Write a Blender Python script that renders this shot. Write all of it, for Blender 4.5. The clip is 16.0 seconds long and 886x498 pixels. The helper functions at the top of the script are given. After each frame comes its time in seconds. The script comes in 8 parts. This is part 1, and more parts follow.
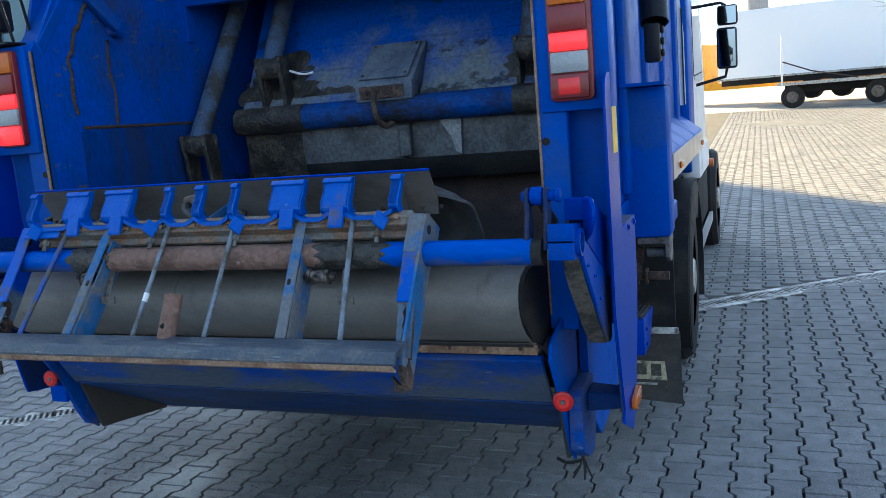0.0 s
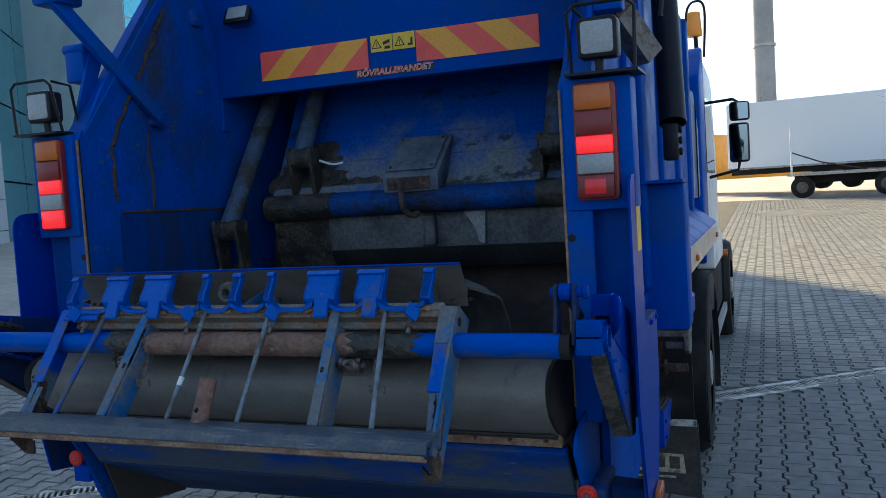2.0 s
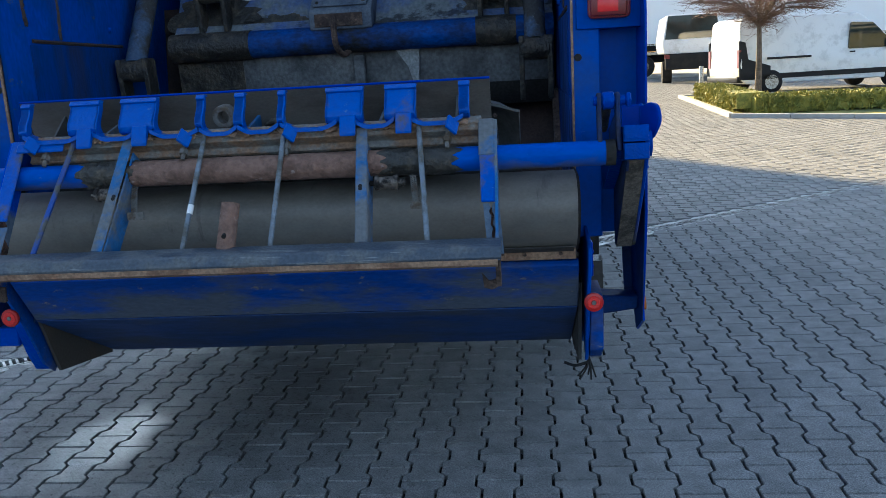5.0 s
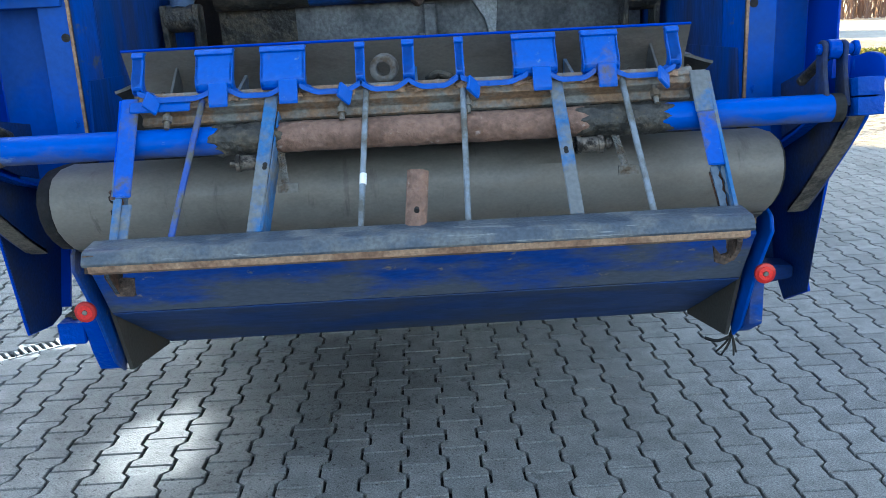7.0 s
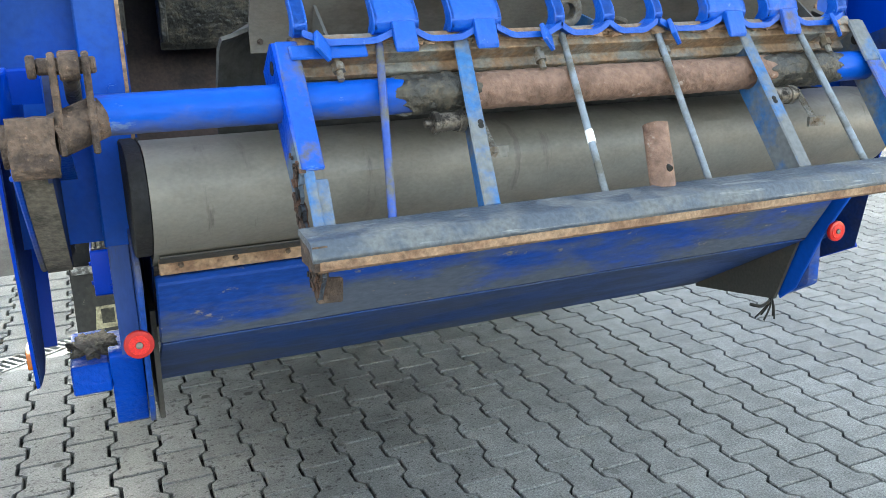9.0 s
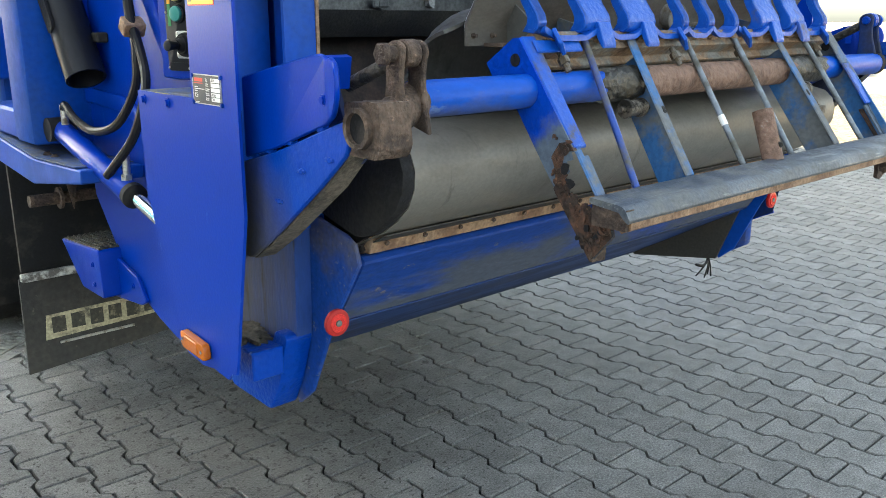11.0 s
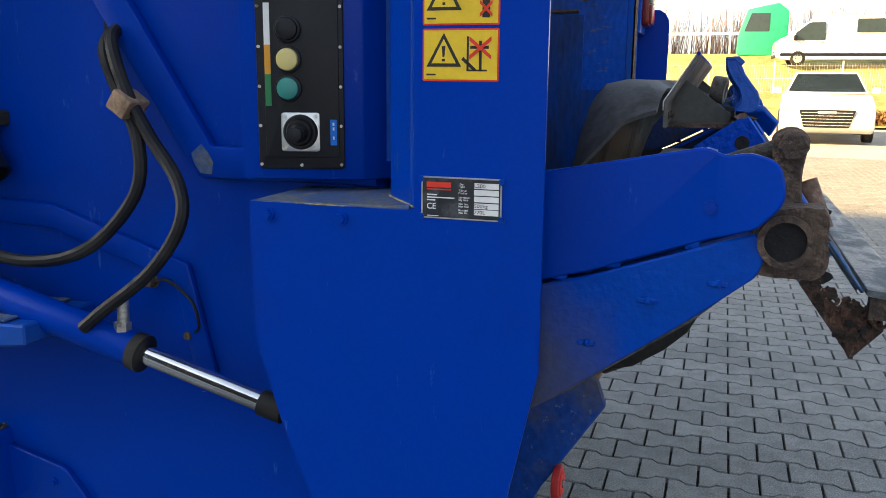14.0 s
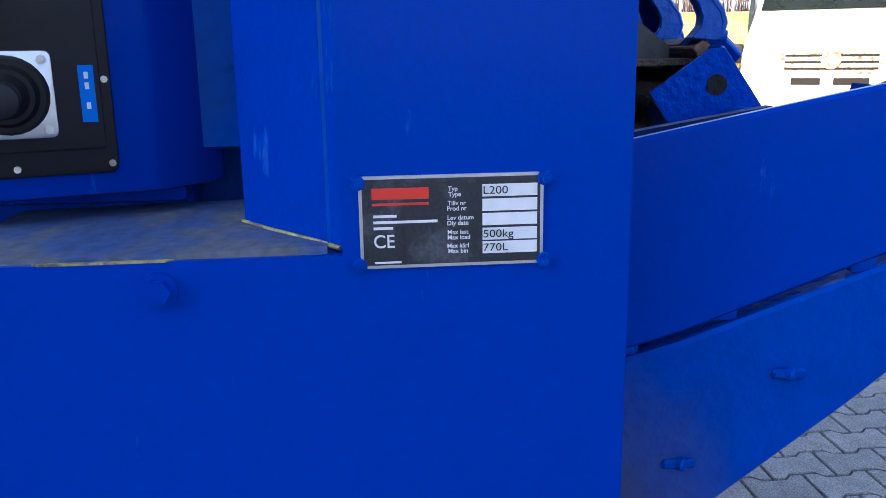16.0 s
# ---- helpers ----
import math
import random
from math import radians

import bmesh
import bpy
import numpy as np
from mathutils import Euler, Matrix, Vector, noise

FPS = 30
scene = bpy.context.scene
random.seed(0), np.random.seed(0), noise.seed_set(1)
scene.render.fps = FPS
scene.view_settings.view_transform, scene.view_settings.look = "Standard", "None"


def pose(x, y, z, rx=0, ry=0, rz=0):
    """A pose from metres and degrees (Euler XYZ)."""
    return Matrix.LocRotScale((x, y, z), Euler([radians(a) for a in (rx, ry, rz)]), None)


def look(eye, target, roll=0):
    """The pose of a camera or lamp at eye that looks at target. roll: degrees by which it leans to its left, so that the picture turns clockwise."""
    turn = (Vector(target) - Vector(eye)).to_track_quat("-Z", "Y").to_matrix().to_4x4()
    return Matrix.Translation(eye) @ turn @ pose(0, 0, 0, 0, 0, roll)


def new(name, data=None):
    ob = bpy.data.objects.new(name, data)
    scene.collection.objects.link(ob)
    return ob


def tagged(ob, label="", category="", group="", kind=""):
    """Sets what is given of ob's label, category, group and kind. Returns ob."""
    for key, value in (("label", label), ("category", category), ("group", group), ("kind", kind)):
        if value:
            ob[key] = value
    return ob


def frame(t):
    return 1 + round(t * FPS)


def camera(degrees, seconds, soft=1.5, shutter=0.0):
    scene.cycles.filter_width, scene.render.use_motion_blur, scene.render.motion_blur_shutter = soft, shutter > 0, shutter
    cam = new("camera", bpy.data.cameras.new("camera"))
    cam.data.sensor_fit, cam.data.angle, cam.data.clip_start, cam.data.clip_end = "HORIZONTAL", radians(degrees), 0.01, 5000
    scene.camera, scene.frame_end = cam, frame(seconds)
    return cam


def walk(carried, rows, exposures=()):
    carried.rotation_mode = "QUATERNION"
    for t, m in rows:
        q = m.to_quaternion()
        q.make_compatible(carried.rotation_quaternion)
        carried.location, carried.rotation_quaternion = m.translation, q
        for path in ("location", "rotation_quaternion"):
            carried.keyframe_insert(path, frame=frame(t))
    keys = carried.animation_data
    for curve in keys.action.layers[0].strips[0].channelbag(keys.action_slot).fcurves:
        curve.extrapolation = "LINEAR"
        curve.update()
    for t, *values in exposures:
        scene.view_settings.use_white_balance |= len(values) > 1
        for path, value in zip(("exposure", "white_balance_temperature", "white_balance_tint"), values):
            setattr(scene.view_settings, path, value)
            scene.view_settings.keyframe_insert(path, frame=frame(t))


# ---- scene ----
cam = camera(55.4, 16.0, 0.85)
PATH = [
    (0, (1.622, -2.423, 1.67), (0.913, -0.581, 1.346), -4.8),
    (0.5, (1.62, -2.448, 1.696), (0.892, -0.603, 1.443), -4.6),
    (1, (1.62, -2.474, 1.723), (0.889, -0.618, 1.578), -4.2),
    (1.5, (1.617, -2.485, 1.736), (0.886, -0.626, 1.637), -3.9),
    (2, (1.596, -2.518, 1.719), (0.871, -0.659, 1.586), -3.6),
    (2.5, (1.545, -2.551, 1.676), (0.837, -0.692, 1.476), -3.0),
    (3, (1.39, -2.608, 1.644), (0.75, -0.729, 1.399), -3.3),
    (3.5, (1.253, -2.64, 1.592), (0.737, -0.727, 1.315), -3.6),
    (4, (1.175, -2.672, 1.54), (0.789, -0.738, 1.207), -3.6),
    (4.2, (1.123, -2.717, 1.538), (0.767, -0.781, 1.185), -3.7),
    (6.3, (0.293, -2.608, 1.567), (0.293, -0.668, 1.079), -2.5),
    (6.5, (0.227, -2.523, 1.556), (0.232, -0.584, 1.065), -2.7),
    (7, (0.0, -2.41, 1.538), (0.041, -0.479, 1.02), -2.9),
    (7.5, (-0.34, -2.346, 1.514), (-0.125, -0.437, 0.959), -3.2),
    (8, (-0.58, -2.187, 1.479), (-0.222, -0.297, 0.932), -3.2),
    (8.2, (-0.677, -2.108, 1.461), (-0.243, -0.233, 0.918), -2.9),
    (10.3, (-1.754, -1.638, 1.389), (-0.601, -0.078, 0.9), -0.9),
    (10.5, (-1.861, -1.617, 1.394), (-0.658, -0.099, 0.896), -0.6),
    (11, (-2.09, -1.488, 1.424), (-0.789, -0.063, 0.9), 0.1),
    (11.5, (-2.178, -1.335, 1.426), (-0.81, 0.024, 0.895), 0.6),
    (12, (-2.245, -1.125, 1.438), (-0.843, 0.194, 0.896), 0.7),
    (12.5, (-2.406, -0.911, 1.45), (-0.899, 0.306, 0.951), 0.8),
    (13, (-2.495, -0.683, 1.466), (-0.875, 0.392, 0.999), 0.9),
    (13.5, (-2.453, -0.436, 1.453), (-0.714, 0.453, 1.024), 0.7),
    (14, (-2.425, -0.204, 1.454), (-0.562, 0.406, 1.06), 0.5),
    (14.5, (-2.366, 0.014, 1.465), (-0.431, 0.342, 1.079), -0.9),
    (15, (-2.188, 0.099, 1.438), (-0.237, 0.235, 1.021), -1.7),
    (15.5, (-1.976, 0.128, 1.429), (-0.024, 0.121, 0.992), -1.4),
    (16, (-1.802, 0.206, 1.397), (0.135, 0.036, 0.926), -0.9),
]
walk(cam, [(t, look(eye, target, roll)) for t, eye, target, roll in PATH], [(0, 2.85, 5000, 2), (1, 2.52, 5000, 2), (1.5, 2.37, 5000, 2), (2, 2.02, 4900, 2), (2.5, 2.27, 4800, 2), (3, 2.62, 4900, 2), (4.2, 2.45, 4950, 3), (6.5, 3.12, 4950, 0), (7, 3.65, 5450, 0), (7.5, 4.3, 5950, 1), (8.2, 4.74, 6600, 0), (10.5, 3.52, 6600, 1), (11, 3.85, 6700, 1), (11.5, 4.08, 6850, 0), (12.5, 4.82, 7350, -3), (13, 4.57, 7250, -1), (13.5, 3.77, 6300, 3), (14, 2.9, 6150, 6), (14.5, 2.12, 5450, 10), (15, 2.1, 5050, 13), (15.5, 2.42, 5000, 15), (16, 3.0, 4950, 17)])

# ---- daylight: clear low sun behind a tall block, open sky ----
SUN_AZ, SUN_EL = -36.9, 24.0
world = bpy.data.worlds.new("daylight")
scene.world = world
world.use_nodes = True
wn = world.node_tree.nodes
sky = wn.new("ShaderNodeTexSky")
sky.sky_type, sky.sun_disc = "NISHITA", False
sky.sun_elevation, sky.sun_rotation = radians(SUN_EL), radians(SUN_AZ)
sky.dust_density = 2.0
wn["Background"].inputs["Strength"].default_value = 0.055
haze = wn.new("ShaderNodeHueSaturation")
haze.inputs["Saturation"].default_value = 0.5
world.node_tree.links.new(sky.outputs["Color"], haze.inputs["Color"])
world.node_tree.links.new(haze.outputs["Color"], wn["Background"].inputs["Color"])
sun = new("sun", bpy.data.lights.new("sun", "SUN"))
sun.data.energy, sun.data.angle, sun.data.color = 3.8, radians(0.5), (1.0, 0.63, 0.25)
sx, sy = math.sin(radians(SUN_AZ)), math.cos(radians(SUN_AZ))
sun.matrix_world = look((sx * 60, sy * 60, 60 * math.tan(radians(SUN_EL))), (0, 0, 0))


# ---- mesh helpers ----
def part(name, bm, material, parent=None, label=""):
    """Link a bmesh as one mesh object under a thing or a part."""
    bmesh.ops.recalc_face_normals(bm, faces=bm.faces)
    me = bpy.data.meshes.new(name)
    bm.to_mesh(me)
    bm.free()
    me.shade_smooth()
    me.set_sharp_from_angle(angle=radians(32))
    me.materials.append(material)
    ob = new(name, me)
    if parent is not None:
        ob.parent = parent
    if label:
        ob["label"] = label
    return ob


def thing(name, label, category, at=(0, 0, 0), turn=0.0, group="", kind=""):
    ob = tagged(new(name), label, category, group, kind)
    ob.matrix_basis = pose(*at, 0, 0, turn)
    ob.empty_display_size = 0.1
    return ob


def box(bm, x0, x1, y0, y1, z0, z1, m=None):
    v = [bm.verts.new((x, y, z)) for x in (x0, x1) for y in (y0, y1) for z in (z0, z1)]
    for q in ((0, 1, 3, 2), (4, 6, 7, 5), (0, 4, 5, 1), (2, 3, 7, 6), (0, 2, 6, 4), (1, 5, 7, 3)):
        bm.faces.new([v[i] for i in q])
    if m is not None:
        bmesh.ops.transform(bm, matrix=m, verts=v)
    return v


def prism(bm, pts, lo, hi, axis="x"):
    """Extrude a flat outline along an axis: pts are (y, z), (x, z) or (x, y)."""
    def at(a, b, c):
        return {"x": (c, a, b), "y": (a, c, b), "z": (a, b, c)}[axis]
    v0 = [bm.verts.new(at(a, b, lo)) for a, b in pts]
    v1 = [bm.verts.new(at(a, b, hi)) for a, b in pts]
    n = len(pts)
    bm.faces.new(v0)
    bm.faces.new(list(reversed(v1)))
    for i in range(n):
        j = (i + 1) % n
        bm.faces.new((v0[i], v0[j], v1[j], v1[i]))
    return v0 + v1


def strip(bm, pts, lo, hi, thick, axis="x"):
    """A bent sheet of even thickness along a polyline."""
    out, n = [], len(pts)
    for i in range(n):
        a, b = Vector(pts[max(i - 1, 0)]), Vector(pts[min(i + 1, n - 1)])
        d = (b - a).normalized()
        p = Vector(pts[i])
        out.append((p.x - d.y * thick, p.y + d.x * thick))
    return prism(bm, list(pts) + out[::-1], lo, hi, axis)


def cyl(bm, p0, p1, r, seg=20, r2=None, caps=True):
    p0, p1 = Vector(p0), Vector(p1)
    m = (p1 - p0).to_track_quat("Z", "Y").to_matrix()
    rings = []
    for p, rr in ((p0, r), (p1, r if r2 is None else r2)):
        rings.append([bm.verts.new(p + m @ Vector((math.cos(2 * math.pi * k / seg) * rr, math.sin(2 * math.pi * k / seg) * rr, 0))) for k in range(seg)])
    for k in range(seg):
        j = (k + 1) % seg
        bm.faces.new((rings[0][k], rings[0][j], rings[1][j], rings[1][k]))
    if caps:
        bm.faces.new(rings[0][::-1])
        bm.faces.new(rings[1])
    return rings[0] + rings[1]


def pipe(bm, p0, p1, r, inner, seg=24):
    """A hollow pipe, open at both ends."""
    p0, p1 = Vector(p0), Vector(p1)
    m = (p1 - p0).to_track_quat("Z", "Y").to_matrix()
    rings = [[bm.verts.new(p + m @ Vector((math.cos(2 * math.pi * k / seg) * rr, math.sin(2 * math.pi * k / seg) * rr, 0))) for k in range(seg)]
             for p, rr in ((p0, r), (p1, r), (p1, inner), (p0, inner))]
    for a in range(4):
        for k in range(seg):
            j = (k + 1) % seg
            bm.faces.new((rings[a][k], rings[a][j], rings[(a + 1) % 4][j], rings[(a + 1) % 4][k]))


def sweep(bm, pts, r, seg=10, smooth=True):
    """A hose or bent bar along a polyline."""
    P = [Vector(p) for p in pts]
    if smooth and len(P) > 2:
        Q = []
        for i in range(len(P) - 1):
            a, b, c, d = P[max(i - 1, 0)], P[i], P[i + 1], P[min(i + 2, len(P) - 1)]
            for k in range(5):
                t = k / 5
                Q.append(0.5 * (2 * b + (c - a) * t + (2 * a - 5 * b + 4 * c - d) * t * t + (3 * b - a - 3 * c + d) * t ** 3))
        P = Q + [P[-1]]
    n, last, ring = len(P), None, None
    q = (P[1] - P[0]).to_track_quat("Z", "Y")
    for i in range(n):
        d = (P[min(i + 1, n - 1)] - P[max(i - 1, 0)]).normalized()
        q = (q @ Vector((0, 0, 1))).rotation_difference(d) @ q
        ring = [bm.verts.new(P[i] + q @ Vector((math.cos(2 * math.pi * k / seg) * r, math.sin(2 * math.pi * k / seg) * r, 0))) for k in range(seg)]
        if last:
            for k in range(seg):
                j = (k + 1) % seg
                bm.faces.new((last[k], last[j], ring[j], ring[k]))
        else:
            bm.faces.new(ring[::-1])
        last = ring
    bm.faces.new(last)


def bevel(bm, w, seg=2, angle=30):
    bmesh.ops.recalc_face_normals(bm, faces=bm.faces)
    es = [e for e in bm.edges if len(e.link_faces) == 2 and e.calc_face_angle(0) > radians(angle)]
    bmesh.ops.bevel(bm, geom=es, offset=w, segments=seg, affect="EDGES", profile=0.5, clamp_overlap=True)


def rounded(pts, r, seg=4):
    """The outline with each corner rounded; r may be one number or one a corner."""
    out, n = [], len(pts)
    for i in range(n):
        rr = r[i] if isinstance(r, (list, tuple)) else r
        p, a, b = Vector(pts[i]), Vector(pts[i - 1]), Vector(pts[(i + 1) % n])
        if rr <= 0:
            out.append((p.x, p.y))
            continue
        da, db = a - p, b - p
        k = min(rr, da.length * 0.45, db.length * 0.45)
        s, e = p + da.normalized() * k, p + db.normalized() * k
        for j in range(seg + 1):
            t = j / seg
            q = s * (1 - t) ** 2 + p * 2 * t * (1 - t) + e * t * t
            out.append((q.x, q.y))
    return out


def bolt(name, p, d, r, h, material, parent, label=""):
    """A hexagon bolt head with a washer, standing out along d."""
    bm, p, d = bmesh.new(), Vector(p), Vector(d).normalized()
    cyl(bm, p - d * 0.002, p + d * 0.0025, r * 1.45, 14)
    cyl(bm, p + d * 0.0025, p + d * h, r, 6)
    return part(name, bm, material, parent, label)


# ---- materials ----
def mat(name, base, rough=0.5, metal=0.0, dirt=None, amount=0.4, scale=3.0, grain=0.12, bump=0.06, fine=90.0, coat=0.0, soft=0.12, dirt_rough=0.85, stretch=(1, 1, 1), fade=None, scuff=None):
    """Painted, rusted or bare surface: base colour, patches of dirt or wear, fine grain and relief."""
    m = bpy.data.materials.new(name)
    m.use_nodes = True
    nt = m.node_tree
    n, l, bsdf = nt.nodes, nt.links, nt.nodes["Principled BSDF"]
    co = n.new("ShaderNodeTexCoord")
    mp = n.new("ShaderNodeMapping")
    mp.inputs["Scale"].default_value = stretch
    l.new(co.outputs["Object"], mp.inputs["Vector"])
    big = n.new("ShaderNodeTexNoise")
    big.inputs["Scale"].default_value, big.inputs["Detail"].default_value, big.inputs["Roughness"].default_value = scale, 9, 0.66
    small = n.new("ShaderNodeTexNoise")
    small.inputs["Scale"].default_value, small.inputs["Detail"].default_value = fine, 5
    for t in (big, small):
        l.new(mp.outputs["Vector"], t.inputs["Vector"])
    level = big.outputs["Fac"]
    if fade:
        # dirt that thickens along one direction: (direction, from, to, weight)
        dot = n.new("ShaderNodeVectorMath")
        dot.operation = "DOT_PRODUCT"
        l.new(co.outputs["Object"], dot.inputs[0])
        dot.inputs[1].default_value = fade[0]
        ramp = n.new("ShaderNodeMapRange")
        ramp.inputs["From Min"].default_value, ramp.inputs["From Max"].default_value = fade[1], fade[2]
        ramp.inputs["To Min"].default_value, ramp.inputs["To Max"].default_value = -fade[3], fade[3]
        l.new(dot.outputs["Value"], ramp.inputs["Value"])
        plus = n.new("ShaderNodeMath")
        l.new(level, plus.inputs[0])
        l.new(ramp.outputs["Result"], plus.inputs[1])
        level = plus.outputs[0]
    mask = n.new("ShaderNodeMapRange")
    mask.inputs["From Min"].default_value, mask.inputs["From Max"].default_value = 0.62 - amount * 0.3, 0.62 - amount * 0.3 + soft
    l.new(level, mask.inputs["Value"])
    mix = n.new("ShaderNodeMix")
    mix.data_type = "RGBA"
    mix.inputs[6].default_value = (*base, 1)
    mix.inputs[7].default_value = (*(dirt if dirt else [c * 0.8 for c in base]), 1)
    l.new(mask.outputs["Result"], mix.inputs["Factor"])
    coloured = mix.outputs[2]
    if scuff:
        # drawn-out scratches and rubbed streaks: (colour, stretch, share)
        m2 = n.new("ShaderNodeMapping")
        m2.inputs["Scale"].default_value = scuff[1]
        l.new(co.outputs["Object"], m2.inputs["Vector"])
        s2 = n.new("ShaderNodeTexNoise")
        s2.inputs["Scale"].default_value, s2.inputs["Detail"].default_value, s2.inputs["Roughness"].default_value = 1.0, 7, 0.7
        l.new(m2.outputs["Vector"], s2.inputs["Vector"])
        k2 = n.new("ShaderNodeMapRange")
        k2.inputs["From Min"].default_value, k2.inputs["From Max"].default_value = 0.66 - scuff[2] * 0.2, 0.72 - scuff[2] * 0.2
        k2.inputs["To Max"].default_value = 0.8
        l.new(s2.outputs["Fac"], k2.inputs["Value"])
        mx2 = n.new("ShaderNodeMix")
        mx2.data_type = "RGBA"
        l.new(k2.outputs["Result"], mx2.inputs["Factor"])
        l.new(coloured, mx2.inputs[6])
        mx2.inputs[7].default_value = (*scuff[0], 1)
        coloured = mx2.outputs[2]
    var = n.new("ShaderNodeMapRange")
    var.inputs["To Min"].default_value, var.inputs["To Max"].default_value = 1 - grain, 1 + grain
    var.inputs["From Min"].default_value, var.inputs["From Max"].default_value = 0.3, 0.7
    l.new(small.outputs["Fac"], var.inputs["Value"])
    mul = n.new("ShaderNodeVectorMath")
    mul.operation = "SCALE"
    l.new(coloured, mul.inputs[0])
    l.new(var.outputs["Result"], mul.inputs["Scale"])
    l.new(mul.outputs["Vector"], bsdf.inputs["Base Color"])
    rr = n.new("ShaderNodeMix")
    rr.inputs[2].default_value, rr.inputs[3].default_value = rough, dirt_rough if dirt else rough
    l.new(mask.outputs["Result"], rr.inputs["Factor"])
    l.new(rr.outputs[0], bsdf.inputs["Roughness"])
    bsdf.inputs["Metallic"].default_value = metal
    if "blue" in name:
        bsdf.inputs["Specular IOR Level"].default_value = 0.13
    bsdf.inputs["Coat Weight"].default_value = coat
    bp = n.new("ShaderNodeBump")
    bp.inputs["Strength"].default_value, bp.inputs["Distance"].default_value = bump, 0.01
    l.new(small.outputs["Fac"], bp.inputs["Height"])
    l.new(bp.outputs["Normal"], bsdf.inputs["Normal"])
    return m


def glow(name, base, colour, strength, rough=0.2):
    m = mat(name, base, rough, bump=0.03)
    b = m.node_tree.nodes["Principled BSDF"]
    b.inputs["Emission Color"].default_value, b.inputs["Emission Strength"].default_value = (*colour, 1), strength
    return m


def glass(name, tint=(0.9, 0.95, 0.95), rough=0.02, metal=0.0, base=(0.02, 0.03, 0.03)):
    m = mat(name, base, rough, metal, grain=0.02, bump=0.0)
    m.node_tree.nodes["Principled BSDF"].inputs["Specular IOR Level"].default_value = 0.6
    return m


RUST, GRIME = (0.16, 0.075, 0.035), (0.055, 0.05, 0.042)
M_fresh = mat("fresh blue paint", (0.0, 0.032, 0.32), 0.3, dirt=(0.0, 0.028, 0.29), amount=0.35, scale=2.2, grain=0.05, bump=0.04, fine=140, dirt_rough=0.4, scuff=((0.035, 0.1, 0.42), (30, 30, 7), 0.1))
M_lumpy = mat("thick brushed blue paint", (0.0, 0.042, 0.33), 0.34, dirt=(0.004, 0.045, 0.28), amount=0.3, grain=0.08, bump=0.5, fine=70, dirt_rough=0.42)
M_blue = mat("old blue paint", (0.003, 0.058, 0.36), 0.42, dirt=(0.016, 0.062, 0.27), amount=0.45, scale=2.5, grain=0.1, bump=0.06, fine=60, dirt_rough=0.6)
M_worn = mat("worn dirty blue paint", (0.008, 0.048, 0.25), 0.5, dirt=(0.1, 0.095, 0.085), amount=0.5, scale=4, grain=0.2, bump=0.12, fine=70, stretch=(0.6, 1, 1), soft=0.2, scuff=((0.2, 0.19, 0.17), (6, 40, 40), 0.25))
M_sillface = mat("scraped blue sill paint", (0.009, 0.044, 0.23), 0.45, dirt=(0.066, 0.08, 0.112), amount=0.62, scale=4, grain=0.15, bump=0.12, fine=70, stretch=(0.5, 1, 1.6), soft=0.14, fade=((0, 0, -1), -0.9, -0.74, 0.12), scuff=((0.2, 0.17, 0.13), (14, 22, 26), 0.2))
M_sillfold = mat("dull dark blue sill paint", (0.014, 0.045, 0.17), 0.5, dirt=(0.06, 0.068, 0.085), amount=0.72, scale=4, grain=0.15, bump=0.1, fine=70, stretch=(0.5, 1, 1), soft=0.25, scuff=((0.12, 0.1, 0.08), (10, 26, 26), 0.12))
M_gusset = mat("black dirt film and dark gap", (0.05, 0.048, 0.044), 0.6, dirt=(0.085, 0.07, 0.055), amount=0.35, scale=5, grain=0.15, bump=0.15, soft=0.25)
M_armlow = mat("blue arm paint under a dust veil", (0.0, 0.042, 0.33), 0.36, dirt=(0.075, 0.073, 0.062), amount=0.66, scale=2.5, grain=0.08, bump=0.22, fine=70, soft=0.5, dirt_rough=0.6, fade=((0, 0.8, -0.6), -0.85, -0.5, 0.42))
M_grime = mat("grimy grey-brown steel", (0.11, 0.095, 0.075), 0.8, dirt=(0.04, 0.036, 0.03), amount=0.6, scale=14, grain=0.35, bump=0.4, fine=110, scuff=((0.16, 0.14, 0.11), (25, 60, 60), 0.25))
M_inner = mat("soiled blue hopper paint", (0.006, 0.065, 0.4), 0.46, dirt=(0.03, 0.045, 0.085), amount=0.6, scale=2.6, grain=0.2, bump=0.15, fine=60, stretch=(1, 1, 0.5), soft=0.25, scuff=((0.1, 0.105, 0.11), (5, 9, 22), 0.3))
M_carriage = mat("grease-blackened blue paint", (0.008, 0.065, 0.33), 0.42, dirt=(0.15, 0.168, 0.18), amount=0.66, scale=2.6, grain=0.25, bump=0.2, fine=60, soft=0.22, scuff=((0.022, 0.025, 0.03), (4, 6, 6), 0.35), fade=((0, 0, -1), -2.15, -1.72, 0.16))
M_pipe = mat("greasy blue pipe paint", (0.01, 0.06, 0.27), 0.4, dirt=(0.022, 0.024, 0.028), amount=0.85, scale=3, grain=0.3, bump=0.4, fine=50, soft=0.25, stretch=(1, 1.6, 1.6))
M_panelwall = mat("streaked dark blue wall panel", (0.005, 0.045, 0.24), 0.5, dirt=(0.03, 0.034, 0.045), amount=0.62, scale=4, grain=0.2, bump=0.15, fine=60, stretch=(1, 1.4, 0.3), soft=0.25)
M_dustlid = mat("dusty grey-blue lid", (0.13, 0.15, 0.18), 0.6, dirt=(0.03, 0.045, 0.08), amount=0.5, scale=6, grain=0.2, bump=0.15, soft=0.3)
